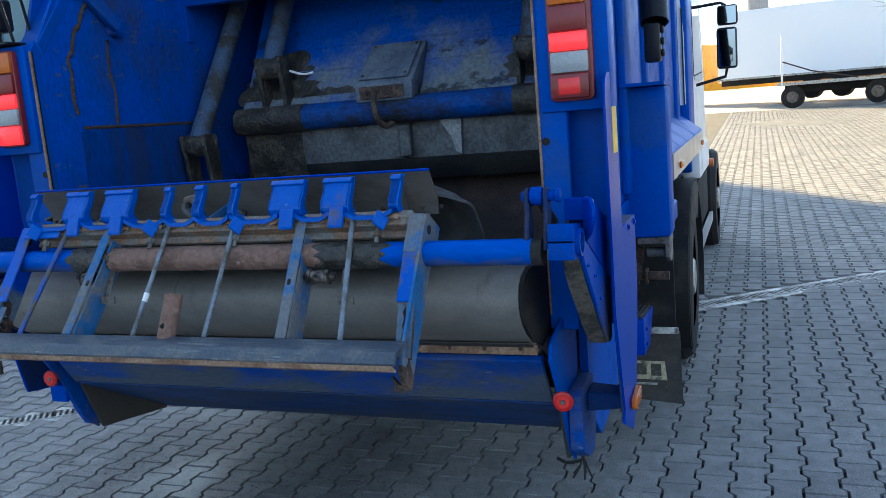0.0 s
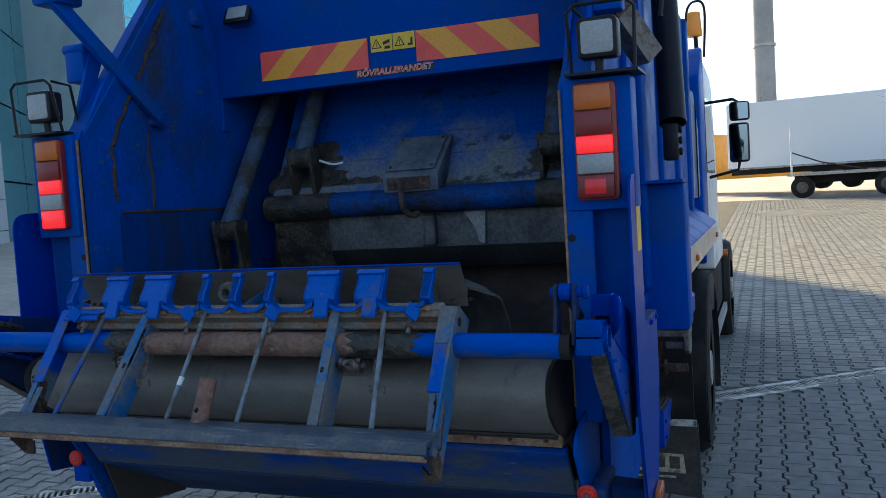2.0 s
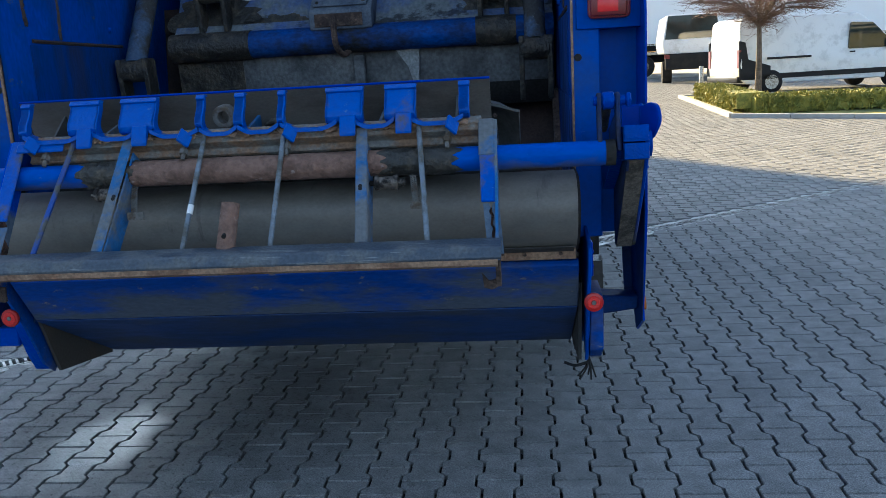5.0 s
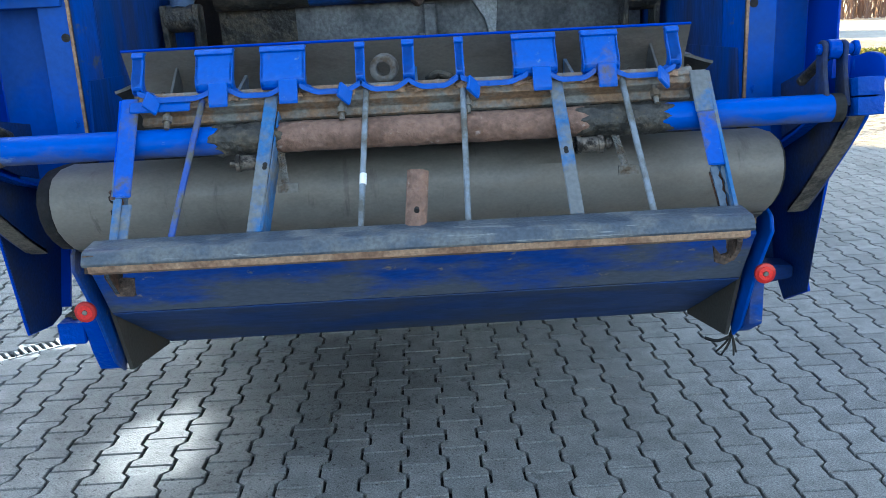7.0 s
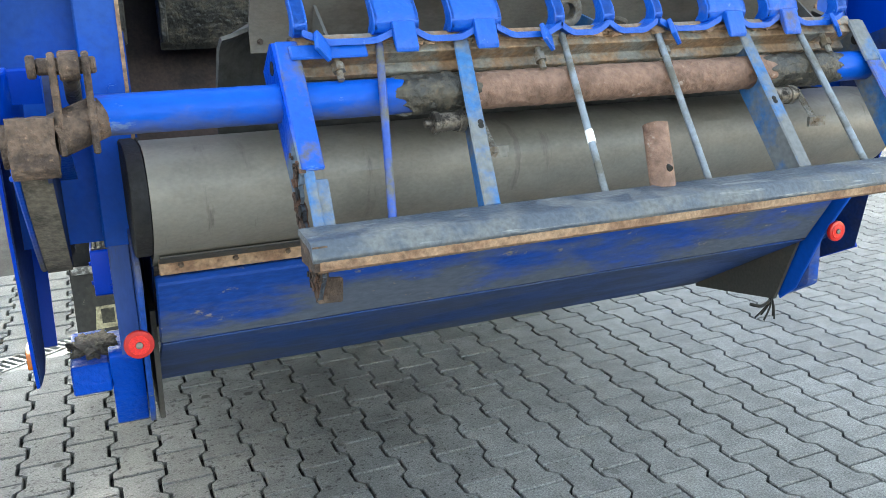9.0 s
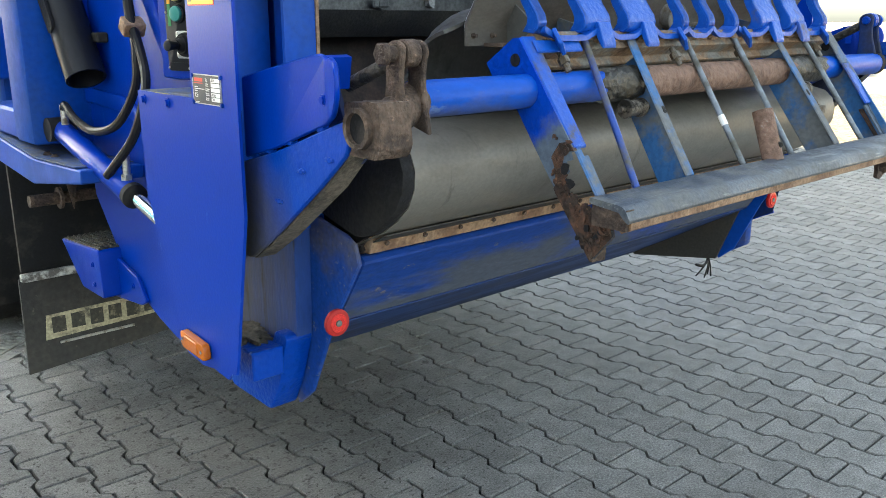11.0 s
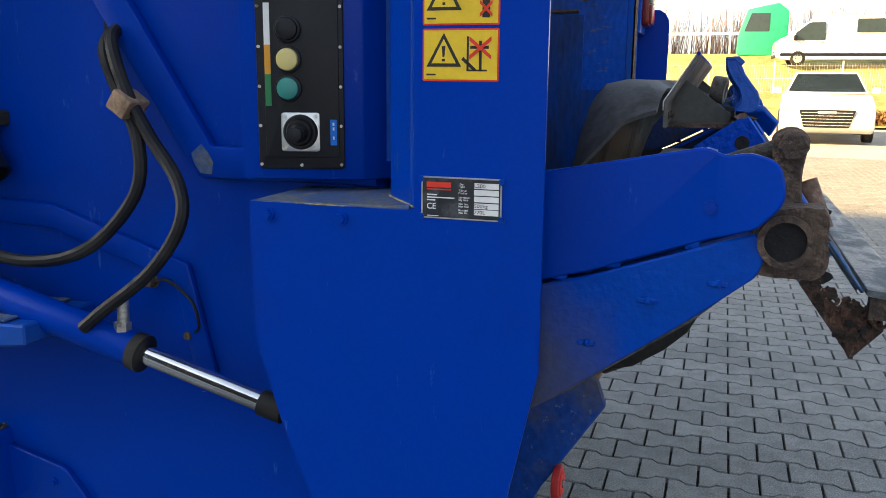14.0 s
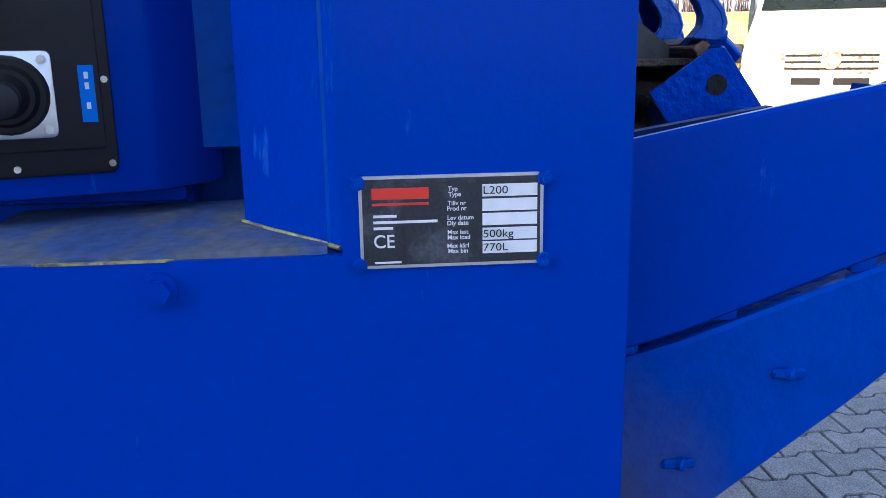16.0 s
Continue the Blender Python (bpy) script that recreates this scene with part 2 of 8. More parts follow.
M_ramgrey = mat("greasy blue-grey ram", (0.065, 0.095, 0.155), 0.4, dirt=(0.05, 0.05, 0.05), amount=0.6, scale=7, grain=0.2, bump=0.15, scuff=((0.16, 0.17, 0.18), (30, 30, 6), 0.3))
M_recess = mat("streaked dirty recess paint", (0.012, 0.05, 0.22), 0.55, dirt=(0.07, 0.066, 0.05), amount=0.75, scale=5, grain=0.12, bump=0.2, stretch=(1.2, 1.2, 0.3), soft=0.3, scuff=((0.022, 0.021, 0.018), (9, 9, 1.2), 0.75))
# Darker blue coat for inward faces and a few right-hand parts.
M_inside = mat("dull dark blue coat", (0.008, 0.028, 0.12), 0.6, dirt=(0.04, 0.04, 0.042), amount=0.6, scale=5, grain=0.2, bump=0.15, soft=0.3)
M_weldseam = mat("dark brown weld bead", (0.04, 0.028, 0.022), 0.8, dirt=(0.09, 0.05, 0.03), amount=0.35, scale=14, grain=0.3, bump=0.5, soft=0.2)
M_steelblue = mat("scraped blue-grey paint", (0.035, 0.12, 0.3), 0.45, dirt=(0.14, 0.15, 0.16), amount=0.62, scale=6, grain=0.15, bump=0.15, fine=80)
M_beam = mat("dark scuffed steel paint", (0.048, 0.062, 0.085), 0.42, dirt=(0.105, 0.113, 0.12), amount=0.5, scale=9, grain=0.25, bump=0.2, fine=110, scuff=((0.2, 0.21, 0.21), (4, 60, 60), 0.4))
M_rust = mat("flaking rust", (0.1, 0.068, 0.05), 0.85, dirt=(0.042, 0.028, 0.022), amount=0.62, scale=16, grain=0.3, bump=0.9, fine=90, scuff=((0.2, 0.13, 0.085), (45, 45, 45), 0.2))
M_rustdark = mat("deep brown scaling rust", (0.085, 0.042, 0.027), 0.9, dirt=(0.03, 0.018, 0.013), amount=0.6, scale=26, grain=0.35, bump=1.0, fine=80, scuff=((0.2, 0.1, 0.055), (60, 60, 60), 0.25))
M_rustlight = mat("orange rust and dust", (0.27, 0.18, 0.115), 0.85, dirt=(0.17, 0.1, 0.062), amount=0.5, scale=9, grain=0.3, bump=0.4, fine=100)
M_rusttube = mat("pitted red rust", (0.178, 0.108, 0.08), 0.8, dirt=(0.11, 0.064, 0.045), amount=0.55, scale=14, grain=0.25, bump=0.9, fine=60, soft=0.2, scuff=((0.24, 0.2, 0.18), (30, 30, 30), 0.2))
M_grease = mat("old black grease", (0.02, 0.019, 0.016), 0.45, dirt=(0.07, 0.06, 0.045), amount=0.5, scale=14, grain=0.4, bump=0.9, fine=60)
M_sheet = mat("grey abraded rubber sheet", (0.16, 0.149, 0.13), 0.48, dirt=(0.1, 0.093, 0.08), amount=0.62, scale=3.4, grain=0.1, bump=0.06, fine=120, soft=0.24, stretch=(0.8, 0.8, 1.2), dirt_rough=0.55, scuff=((0.085, 0.076, 0.066), (16, 2.2, 2.2), 0.3))
# Also colours the discs and patches that stand in for dark holes.
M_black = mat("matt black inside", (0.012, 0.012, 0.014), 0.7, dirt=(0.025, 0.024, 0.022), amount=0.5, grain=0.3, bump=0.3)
M_plastic = mat("black plastic", (0.01, 0.011, 0.015), 0.42, grain=0.1, bump=0.05)
M_rubber = mat("black rubber", (0.011, 0.011, 0.012), 0.6, dirt=(0.032, 0.03, 0.027), amount=0.4, scale=8, grain=0.15, bump=0.1)
M_flap = mat("dusty scuffed flap rubber", (0.03, 0.029, 0.027), 0.65, dirt=(0.065, 0.058, 0.05), amount=0.5, scale=9, grain=0.25, bump=0.3, fine=50, soft=0.25, scuff=((0.1, 0.088, 0.072), (30, 30, 30), 0.12))
M_mat = mat("dark rubber mat", (0.07, 0.07, 0.068), 0.6, dirt=(0.04, 0.04, 0.038), amount=0.5, scale=4, grain=0.15, bump=0.1)
M_hookpaint = mat("faded blue lift paint", (0.004, 0.072, 0.4), 0.38, dirt=(0.1, 0.085, 0.07), amount=0.06, scale=9, grain=0.1, bump=0.35, fine=60, soft=0.14, scuff=((0.12, 0.2, 0.36), (22, 30, 22), 0.12))
M_scraped = mat("scraped blue lift paint", (0.003, 0.066, 0.4), 0.4, dirt=(0.085, 0.082, 0.078), amount=0.52, scale=6, grain=0.12, bump=0.2, fine=70, soft=0.1, scuff=((0.1, 0.17, 0.36), (9, 22, 22), 0.25))
for m in (M_hookpaint, M_scraped):
    m.node_tree.nodes["Principled BSDF"].inputs["Specular IOR Level"].default_value = 0.32
M_tube = mat("blue tube paint, dusty below", (0.003, 0.066, 0.4), 0.36, dirt=(0.085, 0.088, 0.1), amount=0.45, scale=9, grain=0.1, bump=0.15, fine=70, soft=0.3, stretch=(0.5, 1, 1), fade=((0, 0, -1), -1.318, -1.235, 0.2), scuff=((0.12, 0.18, 0.34), (9, 22, 22), 0.15))
M_endplate = mat("blue paint scraped to grey steel", (0.0, 0.046, 0.4), 0.4, dirt=(0.1, 0.13, 0.175), amount=0.45, scale=7, grain=0.15, bump=0.5, fine=70, soft=0.2, fade=((0, -0.581, -0.814), -0.9, -0.72, 0.3))
M_hose = mat("worn hydraulic hose", (0.01, 0.01, 0.012), 0.42, dirt=(0.022, 0.022, 0.022), amount=0.4, scale=10, grain=0.1, bump=0.08)
M_chrome = mat("polished rod steel", (0.72, 0.73, 0.74), 0.12, 1.0, grain=0.03, bump=0.01)
M_dullsteel = mat("dull dirty steel", (0.15, 0.146, 0.135), 0.6, 0.3, dirt=(0.1, 0.075, 0.05), amount=0.5, scale=20, grain=0.2, bump=0.2)
M_zinc = mat("zinc plated steel", (0.5, 0.49, 0.46), 0.4, 0.8, dirt=(0.2, 0.16, 0.11), amount=0.45, scale=20, grain=0.15, bump=0.1)
M_alu = mat("brushed aluminium", (0.55, 0.56, 0.57), 0.35, 0.9, grain=0.08, bump=0.03)
M_scoured = mat("scoured grey blade steel", (0.12, 0.125, 0.13), 0.52, 0.2, dirt=(0.03, 0.032, 0.036), amount=0.65, scale=5, grain=0.35, bump=0.3, fine=60, soft=0.3)
M_hopper = mat("rusty hopper steel", (0.06, 0.036, 0.028), 0.75, 0.0, dirt=(0.026, 0.02, 0.018), amount=0.6, scale=3, grain=0.25, bump=0.2)
M_dust = mat("dusty blue ledge", (0.05, 0.085, 0.2), 0.65, dirt=(0.115, 0.128, 0.15), amount=0.55, scale=14, grain=0.2, bump=0.1)
M_primer = mat("chipped yellow primer", (0.3, 0.27, 0.09), 0.7, dirt=(0.1, 0.1, 0.1), amount=0.5, scale=60, grain=0.3, bump=0.3)
M_orange = mat("orange lens", (0.44, 0.105, 0.004), 0.22, grain=0.1, bump=0.1, fine=200)
M_redlens = mat("dark red lens", (0.16, 0.012, 0.012), 0.28, grain=0.1, bump=0.1, fine=200)
M_redlit = glow("lit red lens", (0.5, 0.01, 0.012), (1.0, 0.02, 0.02), 0.2)
M_redglow = glow("glowing dark red lens", (0.3, 0.01, 0.012), (1.0, 0.02, 0.02), 0.035)
M_white = mat("white paint", (0.75, 0.76, 0.76), 0.4, dirt=(0.6, 0.6, 0.58), amount=0.3, grain=0.04, bump=0.02)
M_clear = mat("clear lens", (0.3, 0.32, 0.33), 0.15, grain=0.12, bump=0.15, fine=160)
M_beacon = mat("amber beacon dome", (0.85, 0.3, 0.02), 0.25, grain=0.1, bump=0.1, fine=200)
M_reflect = mat("red reflector", (0.42, 0.006, 0.005), 0.3, dirt=(0.3, 0.012, 0.01), grain=0.08, bump=0.08)
M_redprism = mat("bright red prism ring", (0.62, 0.014, 0.01), 0.25, dirt=(0.5, 0.012, 0.01), grain=0.3, bump=0.3, fine=400)
for m in (M_black, M_plastic, M_rubber, M_gusset, M_hose):
    m.node_tree.nodes["Principled BSDF"].inputs["Specular IOR Level"].default_value = 0.22

# ---- ground ----
DRAIN_A, DRAIN_D = (1.17, 4.3), (0.79, 0.613)


def rise(x, y):
    """The yard falls gently towards the line drain."""
    return 0.024 * max(0.0, -0.613 * (x - DRAIN_A[0]) + 0.79 * (y - DRAIN_A[1]))


M_joint = mat("sand in the joints", (0.012, 0.012, 0.011), 0.95, dirt=(0.016, 0.018, 0.014), amount=0.5, scale=3, grain=0.3, bump=0.3)
M_asphalt = mat("distant paving", (0.38, 0.355, 0.305), 0.9, dirt=(0.32, 0.3, 0.26), amount=0.5, scale=0.4, grain=0.15, bump=0.1, fine=4)


def paving_material():
    m = mat("grey concrete paver", (0.238, 0.235, 0.226), 0.8, dirt=(0.178, 0.177, 0.172), amount=0.45, scale=1.3, grain=0.3, bump=0.35, fine=130, soft=0.25, dirt_rough=0.72)
    nt = m.node_tree
    n, l, b = nt.nodes, nt.links, nt.nodes["Principled BSDF"]
    b.inputs["Specular IOR Level"].default_value = 0.22
    link = b.inputs["Base Color"].links[0]
    src = link.from_socket
    geo = n.new("ShaderNodeNewGeometry")
    info = n.new("ShaderNodeObjectInfo")
    add = n.new("ShaderNodeMath")
    l.new(geo.outputs["Random Per Island"], add.inputs[0])
    l.new(info.outputs["Random"], add.inputs[1])
    wrap = n.new("ShaderNodeMath")
    wrap.operation = "FRACT"
    l.new(add.outputs[0], wrap.inputs[0])
    rng = n.new("ShaderNodeMapRange")
    rng.inputs["To Min"].default_value, rng.inputs["To Max"].default_value = 0.88, 1.1
    l.new(wrap.outputs[0], rng.inputs["Value"])
    sc = n.new("ShaderNodeVectorMath")
    sc.operation = "SCALE"
    l.new(src, sc.inputs[0])
    l.new(rng.outputs["Result"], sc.inputs["Scale"])
    # pitted face: dark pores and pale grit, and smeared dirt a hand wide
    pos = n.new("ShaderNodeNewGeometry")
    shade = sc.outputs["Vector"]
    for size, lo, hi, dark, pale in ((210.0, 0.38, 0.62, 0.68, 1.22), (11.0, 0.36, 0.64, 0.84, 1.12)):
        pore = n.new("ShaderNodeTexNoise")
        pore.inputs["Scale"].default_value, pore.inputs["Detail"].default_value, pore.inputs["Roughness"].default_value = size, 4, 0.65
        l.new(pos.outputs["Position"], pore.inputs["Vector"])
        span = n.new("ShaderNodeMapRange")
        span.inputs["From Min"].default_value, span.inputs["From Max"].default_value = lo, hi
        span.inputs["To Min"].default_value, span.inputs["To Max"].default_value = dark, pale
        l.new(pore.outputs["Fac"], span.inputs["Value"])
        dim = n.new("ShaderNodeVectorMath")
        dim.operation = "SCALE"
        l.new(shade, dim.inputs[0])
        l.new(span.outputs["Result"], dim.inputs["Scale"])
        shade = dim.outputs["Vector"]
    # oil spots and a damp trail where the truck has dripped
    spots = n.new("ShaderNodeTexNoise")
    spots.inputs["Scale"].default_value, spots.inputs["Detail"].default_value, spots.inputs["Roughness"].default_value = 26.0, 9, 0.72
    l.new(pos.outputs["Position"], spots.inputs["Vector"])
    sm = n.new("ShaderNodeMapRange")
    sm.inputs["From Min"].default_value, sm.inputs["From Max"].default_value = 0.56, 0.70
    l.new(spots.outputs["Fac"], sm.inputs["Value"])

    def blob(x, y, rx, ry):
        sub = n.new("ShaderNodeVectorMath")
        sub.operation = "SUBTRACT"
        l.new(pos.outputs["Position"], sub.inputs[0])
        sub.inputs[1].default_value = (x, y, 0)
        scl = n.new("ShaderNodeVectorMath")
        scl.operation = "MULTIPLY"
        l.new(sub.outputs[0], scl.inputs[0])
        scl.inputs[1].default_value = (1 / rx, 1 / ry, 0)
        ln = n.new("ShaderNodeVectorMath")
        ln.operation = "LENGTH"
        l.new(scl.outputs[0], ln.inputs[0])
        wob = n.new("ShaderNodeTexNoise")
        wob.inputs["Scale"].default_value, wob.inputs["Detail"].default_value = 5.0, 6
        l.new(pos.outputs["Position"], wob.inputs["Vector"])
        ad = n.new("ShaderNodeMath")
        ad.operation = "ADD"
        l.new(ln.outputs["Value"], ad.inputs[0])
        l.new(wob.outputs["Fac"], ad.inputs[1])
        r = n.new("ShaderNodeMapRange")
        r.inputs["From Min"].default_value, r.inputs["From Max"].default_value = 1.05, 1.6
        r.inputs["To Min"].default_value, r.inputs["To Max"].default_value = 1.0, 0.0
        l.new(ad.outputs[0], r.inputs["Value"])
        return r.outputs["Result"]

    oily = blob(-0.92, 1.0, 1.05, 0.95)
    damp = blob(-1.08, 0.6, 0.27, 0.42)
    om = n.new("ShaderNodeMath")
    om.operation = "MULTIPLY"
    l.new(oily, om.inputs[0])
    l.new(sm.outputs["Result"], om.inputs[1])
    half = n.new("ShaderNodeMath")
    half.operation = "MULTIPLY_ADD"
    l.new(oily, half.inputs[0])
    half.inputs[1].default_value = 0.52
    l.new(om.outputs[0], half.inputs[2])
    # fine black spatter and single drips round the rear
    near = blob(-0.75, 0.95, 1.75, 1.35)
    total = half.outputs[0]
    fleck = n.new("ShaderNodeTexNoise")
    fleck.inputs["Scale"].default_value, fleck.inputs["Detail"].default_value, fleck.inputs["Roughness"].default_value = 62.0, 3, 0.6
    l.new(pos.outputs["Position"], fleck.inputs["Vector"])
    drip = n.new("ShaderNodeTexVoronoi")
    drip.inputs["Scale"].default_value = 5.5
    l.new(pos.outputs["Position"], drip.inputs["Vector"])
    for socket, lo, hi, much in ((fleck.outputs["Fac"], 0.6, 0.66, 0.75), (drip.outputs["Distance"], 0.12, 0.07, 0.6)):
        cut = n.new("ShaderNodeMapRange")
        cut.inputs["From Min"].default_value, cut.inputs["From Max"].default_value = lo, hi
        cut.inputs["To Max"].default_value = much
        l.new(socket, cut.inputs["Value"])
        more = n.new("ShaderNodeMath")
        more.operation = "MULTIPLY_ADD"
        l.new(cut.outputs["Result"], more.inputs[0])
        l.new(near, more.inputs[1])
        l.new(total, more.inputs[2])
        total = more.outputs[0]
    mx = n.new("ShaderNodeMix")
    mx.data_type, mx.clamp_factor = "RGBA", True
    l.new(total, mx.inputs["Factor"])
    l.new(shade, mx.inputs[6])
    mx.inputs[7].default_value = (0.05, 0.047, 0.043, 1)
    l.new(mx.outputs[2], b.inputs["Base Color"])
    rsrc = b.inputs["Roughness"].links[0].from_socket
    rm = n.new("ShaderNodeMix")
    l.new(damp, rm.inputs["Factor"])
    l.new(rsrc, rm.inputs[2])
    rm.inputs[3].default_value = 0.3
    l.new(rm.outputs[0], b.inputs["Roughness"])
    return m


M_paver = paving_material()

# one sheet to the horizon, folded along the drain
bm = bmesh.new()
far, dx, dy = 900.0, *DRAIN_D
ends = [(DRAIN_A[0] - dx * far, DRAIN_A[1] - dy * far), (DRAIN_A[0] + dx * far, DRAIN_A[1] + dy * far)]
lo = [bm.verts.new((x + dy * far, y - dx * far, -0.036)) for x, y in ends]
mid = [bm.verts.new((x, y, -0.036)) for x, y in ends]
up = [bm.verts.new((x - dy * 70, y + dx * 70, 0.024 * 70 - 0.045)) for x, y in ends]
hi = [bm.verts.new((x - dy * far, y + dx * far, 0.024 * 70 - 0.045)) for x, y in ends]
for a, b in ((lo, mid), (mid, up), (up, hi)):
    bm.faces.new((a[0], a[1], b[1], b[0]))
ground = tagged(part("ground", bm, M_asphalt), "yard of grey interlocking concrete pavers, oil-stained under the truck", "ground", kind="structure")

PITCH, LONG, PX, PY = 0.1455, 0.218, -0.921, 0.012
WIDE, WAIST = 0.0803, 0.0542
BONE = [(WIDE, 0.1047), (WIDE, 0.068), (WAIST, 0.043), (WAIST, -0.043), (WIDE, -0.068), (WIDE, -0.1047)]
BONE = BONE + [(-x, -y) for x, y in BONE]


def paver_mesh():
    v, f = [], []
    for inset, z in ((0.0028, 0.0), (0.0, -0.0045), (0.0, -0.034)):
        for x, y in BONE:
            v.append((x - math.copysign(inset, x), y - math.copysign(inset, y), z))
    f.append(tuple(range(11, -1, -1)))
    for k in (0, 12):
        for i in range(12):
            j = (i + 1) % 12
            f.append((k + i, k + j, k + 12 + j, k + 12 + i))
    return np.array(v), f


pv, pf = paver_mesh()
paver = bpy.data.meshes.new("paver")
paver.from_pydata(pv.tolist(), [], pf)
paver.materials.append(M_paver)
bmp = bmesh.new()
bmp.from_mesh(paver)
bmesh.ops.recalc_face_normals(bmp, faces=bmp.faces)
bmp.to_mesh(paver)
bmp.free()
pf = [tuple(p.vertices) for p in paver.polygons]
near, rest = [], []
for i in range(-42, 116):
    for j in range(-22, 164):
        x, y = PX + i * PITCH, PY + (j + 0.5 * (i % 2)) * LONG
        s = -0.613 * (x - DRAIN_A[0]) + 0.79 * (y - DRAIN_A[1])
        if abs(s) < 0.1 or y > 35 or (x < -1.5 and y > 3.5 - 1.2 * (x + 1.5)) or (x < 0.4 and y > 9):
            continue
        tilt = random.uniform(-0.0012, 0.0012)
        (near if -1.6 < x < 1.75 and -0.35 < y < 1.9 and len(near) < 300 else rest).append((x, y, rise(x, y) + tilt))
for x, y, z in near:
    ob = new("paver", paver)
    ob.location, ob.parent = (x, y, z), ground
allv = (pv[None] + np.array(rest)[:, None]).reshape(-1, 3)
allf = [tuple(a + k * 36 for a in q) for k in range(len(rest)) for q in pf]
me = bpy.data.meshes.new("paving")
me.from_pydata(allv.tolist(), [], allf)
me.materials.append(M_paver)
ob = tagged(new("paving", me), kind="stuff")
ob.parent = ground
bm = bmesh.new()
for pts in (((-7, -5), (16, -5), (16, 15.81), (-7, -2.04)), ((-7, -2.04), (16, 15.81), (16, 35.4), (-7, 35.4))):
    bm.faces.new([bm.verts.new((x, y, rise(x, y) - 0.024)) for x, y in pts])
part("sand_bed", bm, M_joint, ground)

# ---- the refuse truck: x across, y forwards, rear at y = 0 ----
truck = thing("garbage_truck", "blue rear-loading garbage truck with a dirty hopper and bin lift", "truck")


def T(name, bm, material, parent=None, label=""):
    return part(name, bm, material, parent or truck, label)


# tailgate side walls, posts and feet, left and right
def tailgate_side(s):
    def X(a, b):
        return (s * a, s * b) if s > 0 else (s * b, s * a)
    # inner skin with the sloping rear edge
    bm = bmesh.new()
    prism(bm, [(0.17, 0.93), (0.17, 2.03), (0.30, 2.24), (0.75, 2.80), (1.3, 3.15), (2.1, 3.15), (2.1, 0.93)], *X(0.985, 1.0))
    T("side_wall", bm, M_inner, label="soiled blue inner side wall")
    # outer skin, with the rounded belly below
    belly = [(1.45, 0.98), (1.42, 0.84), (1.26, 0.66), (1.13, 0.56), (0.98, 0.505), (0.87, 0.475), (0.7, 0.45), (0.55, 0.437), (0.36, 0.6), (0.36, 1.0), (0.36, 2.1), (0.75, 2.8), (1.3, 3.15), (2.1, 3.15), (2.1, 0.98)]
    bm = bmesh.new()
    prism(bm, belly, *X(1.02, 1.05))
    bevel(bm, 0.004, 1)
    MF = M_fresh if s < 0 else M_blue
    skin = T("side_skin", bm, MF, label="fresh blue outer side skin")
    # lower pressed field and its raised border
    bm = bmesh.new()
    strip(bm, [(2.1, 1.24), (1.08, 1.20), (0.76, 1.10), (0.70, 0.85)], *X(1.05, 1.066), 0.05)
    bevel(bm, 0.006, 2)
    T("border_rib", bm, MF, skin)
    if s < 0:
        # paint rubbed off along the pressed edges
        bm = bmesh.new()
        prism(bm, [(0.69, 1.278), (0.686, 1.3), (0.696, 1.318), (0.71, 1.333), (0.732, 1.316), (0.727, 1.298), (0.714, 1.279)], -1.0765, -1.07)
        T("rubbed_corner", bm, M_dust, skin, "corner rubbed to dusty grey")
    bm = bmesh.new()
    prism(bm, [(1.32, 3.1), (0.94, 1.6), (0.72, 1.27), (0.36, 1.27), (0.36, 1.33), (0.69, 1.33), (0.86, 1.6), (1.2, 3.1)], *X(1.05, 1.075))
    bevel(bm, 0.006, 2)
    T("border_rib", bm, MF, skin)
    bm = bmesh.new()
    prism(bm, [(1.3, 1.24), (1.5, 1.24), (1.55, 3.1), (1.38, 3.1)], *X(1.05, 1.085))
    bevel(bm, 0.008, 2)
    T("border_rib", bm, MF, skin)
    # post: rear flange strip, recessed web
    bm = bmesh.new()
    prism(bm, [(0.14, 0.95), (0.14, 2.03), (0.175, 2.07), (0.175, 0.95)], *X(0.982, 1.075))
    bevel(bm, 0.004, 1)
    T("rear_post", bm, M_blue, label="blue rear post with a bare steel edge")
    bm = bmesh.new()
    prism(bm, [(0.136, 1.0), (0.136, 2.02), (0.15, 2.02), (0.15, 1.0)], *X(0.982, 0.99))
    T("wear_edge", bm, M_rustlight, label="bare rusty edge strip")
    bm = bmesh.new()
    prism(bm, [(0.175, 2.05), (0.20, 2.0), (0.82, 2.76), (0.79, 2.80)], *X(0.981, 1.078))
    bevel(bm, 0.006, 1)
    T("sloping_post", bm, M_blue)
    bm = bmesh.new()
    prism(bm, [(0.22, 0.95), (0.22, 2.05), (0.235, 2.05), (0.235, 0.95)], *X(1.06, 1.243 if s < 0 else 1.2))
    T("post_web", bm, M_blue)
    if s < 0:
        bm = bmesh.new()
        box(bm, -1.066, -1.056, 0.2, 0.5, 0.66, 1.02)
        T("recess_plate", bm, M_recess, label="grimy plate in the recess above the foot")
    bm = bmesh.new()
    cyl(bm, (s * 1.004, 0.1385, 1.548), (s * 1.004, 0.15, 1.548), 0.0125, 16)
    T("post_hole", bm, M_black)
    for z in (1.676, 2.02, 1.30):
        bolt("post_bolt", (s * 1.016, 0.14, z), (0, -1, 0), 0.009, 0.008, M_blue, truck)
    # foot below the sill
    bm = bmesh.new()
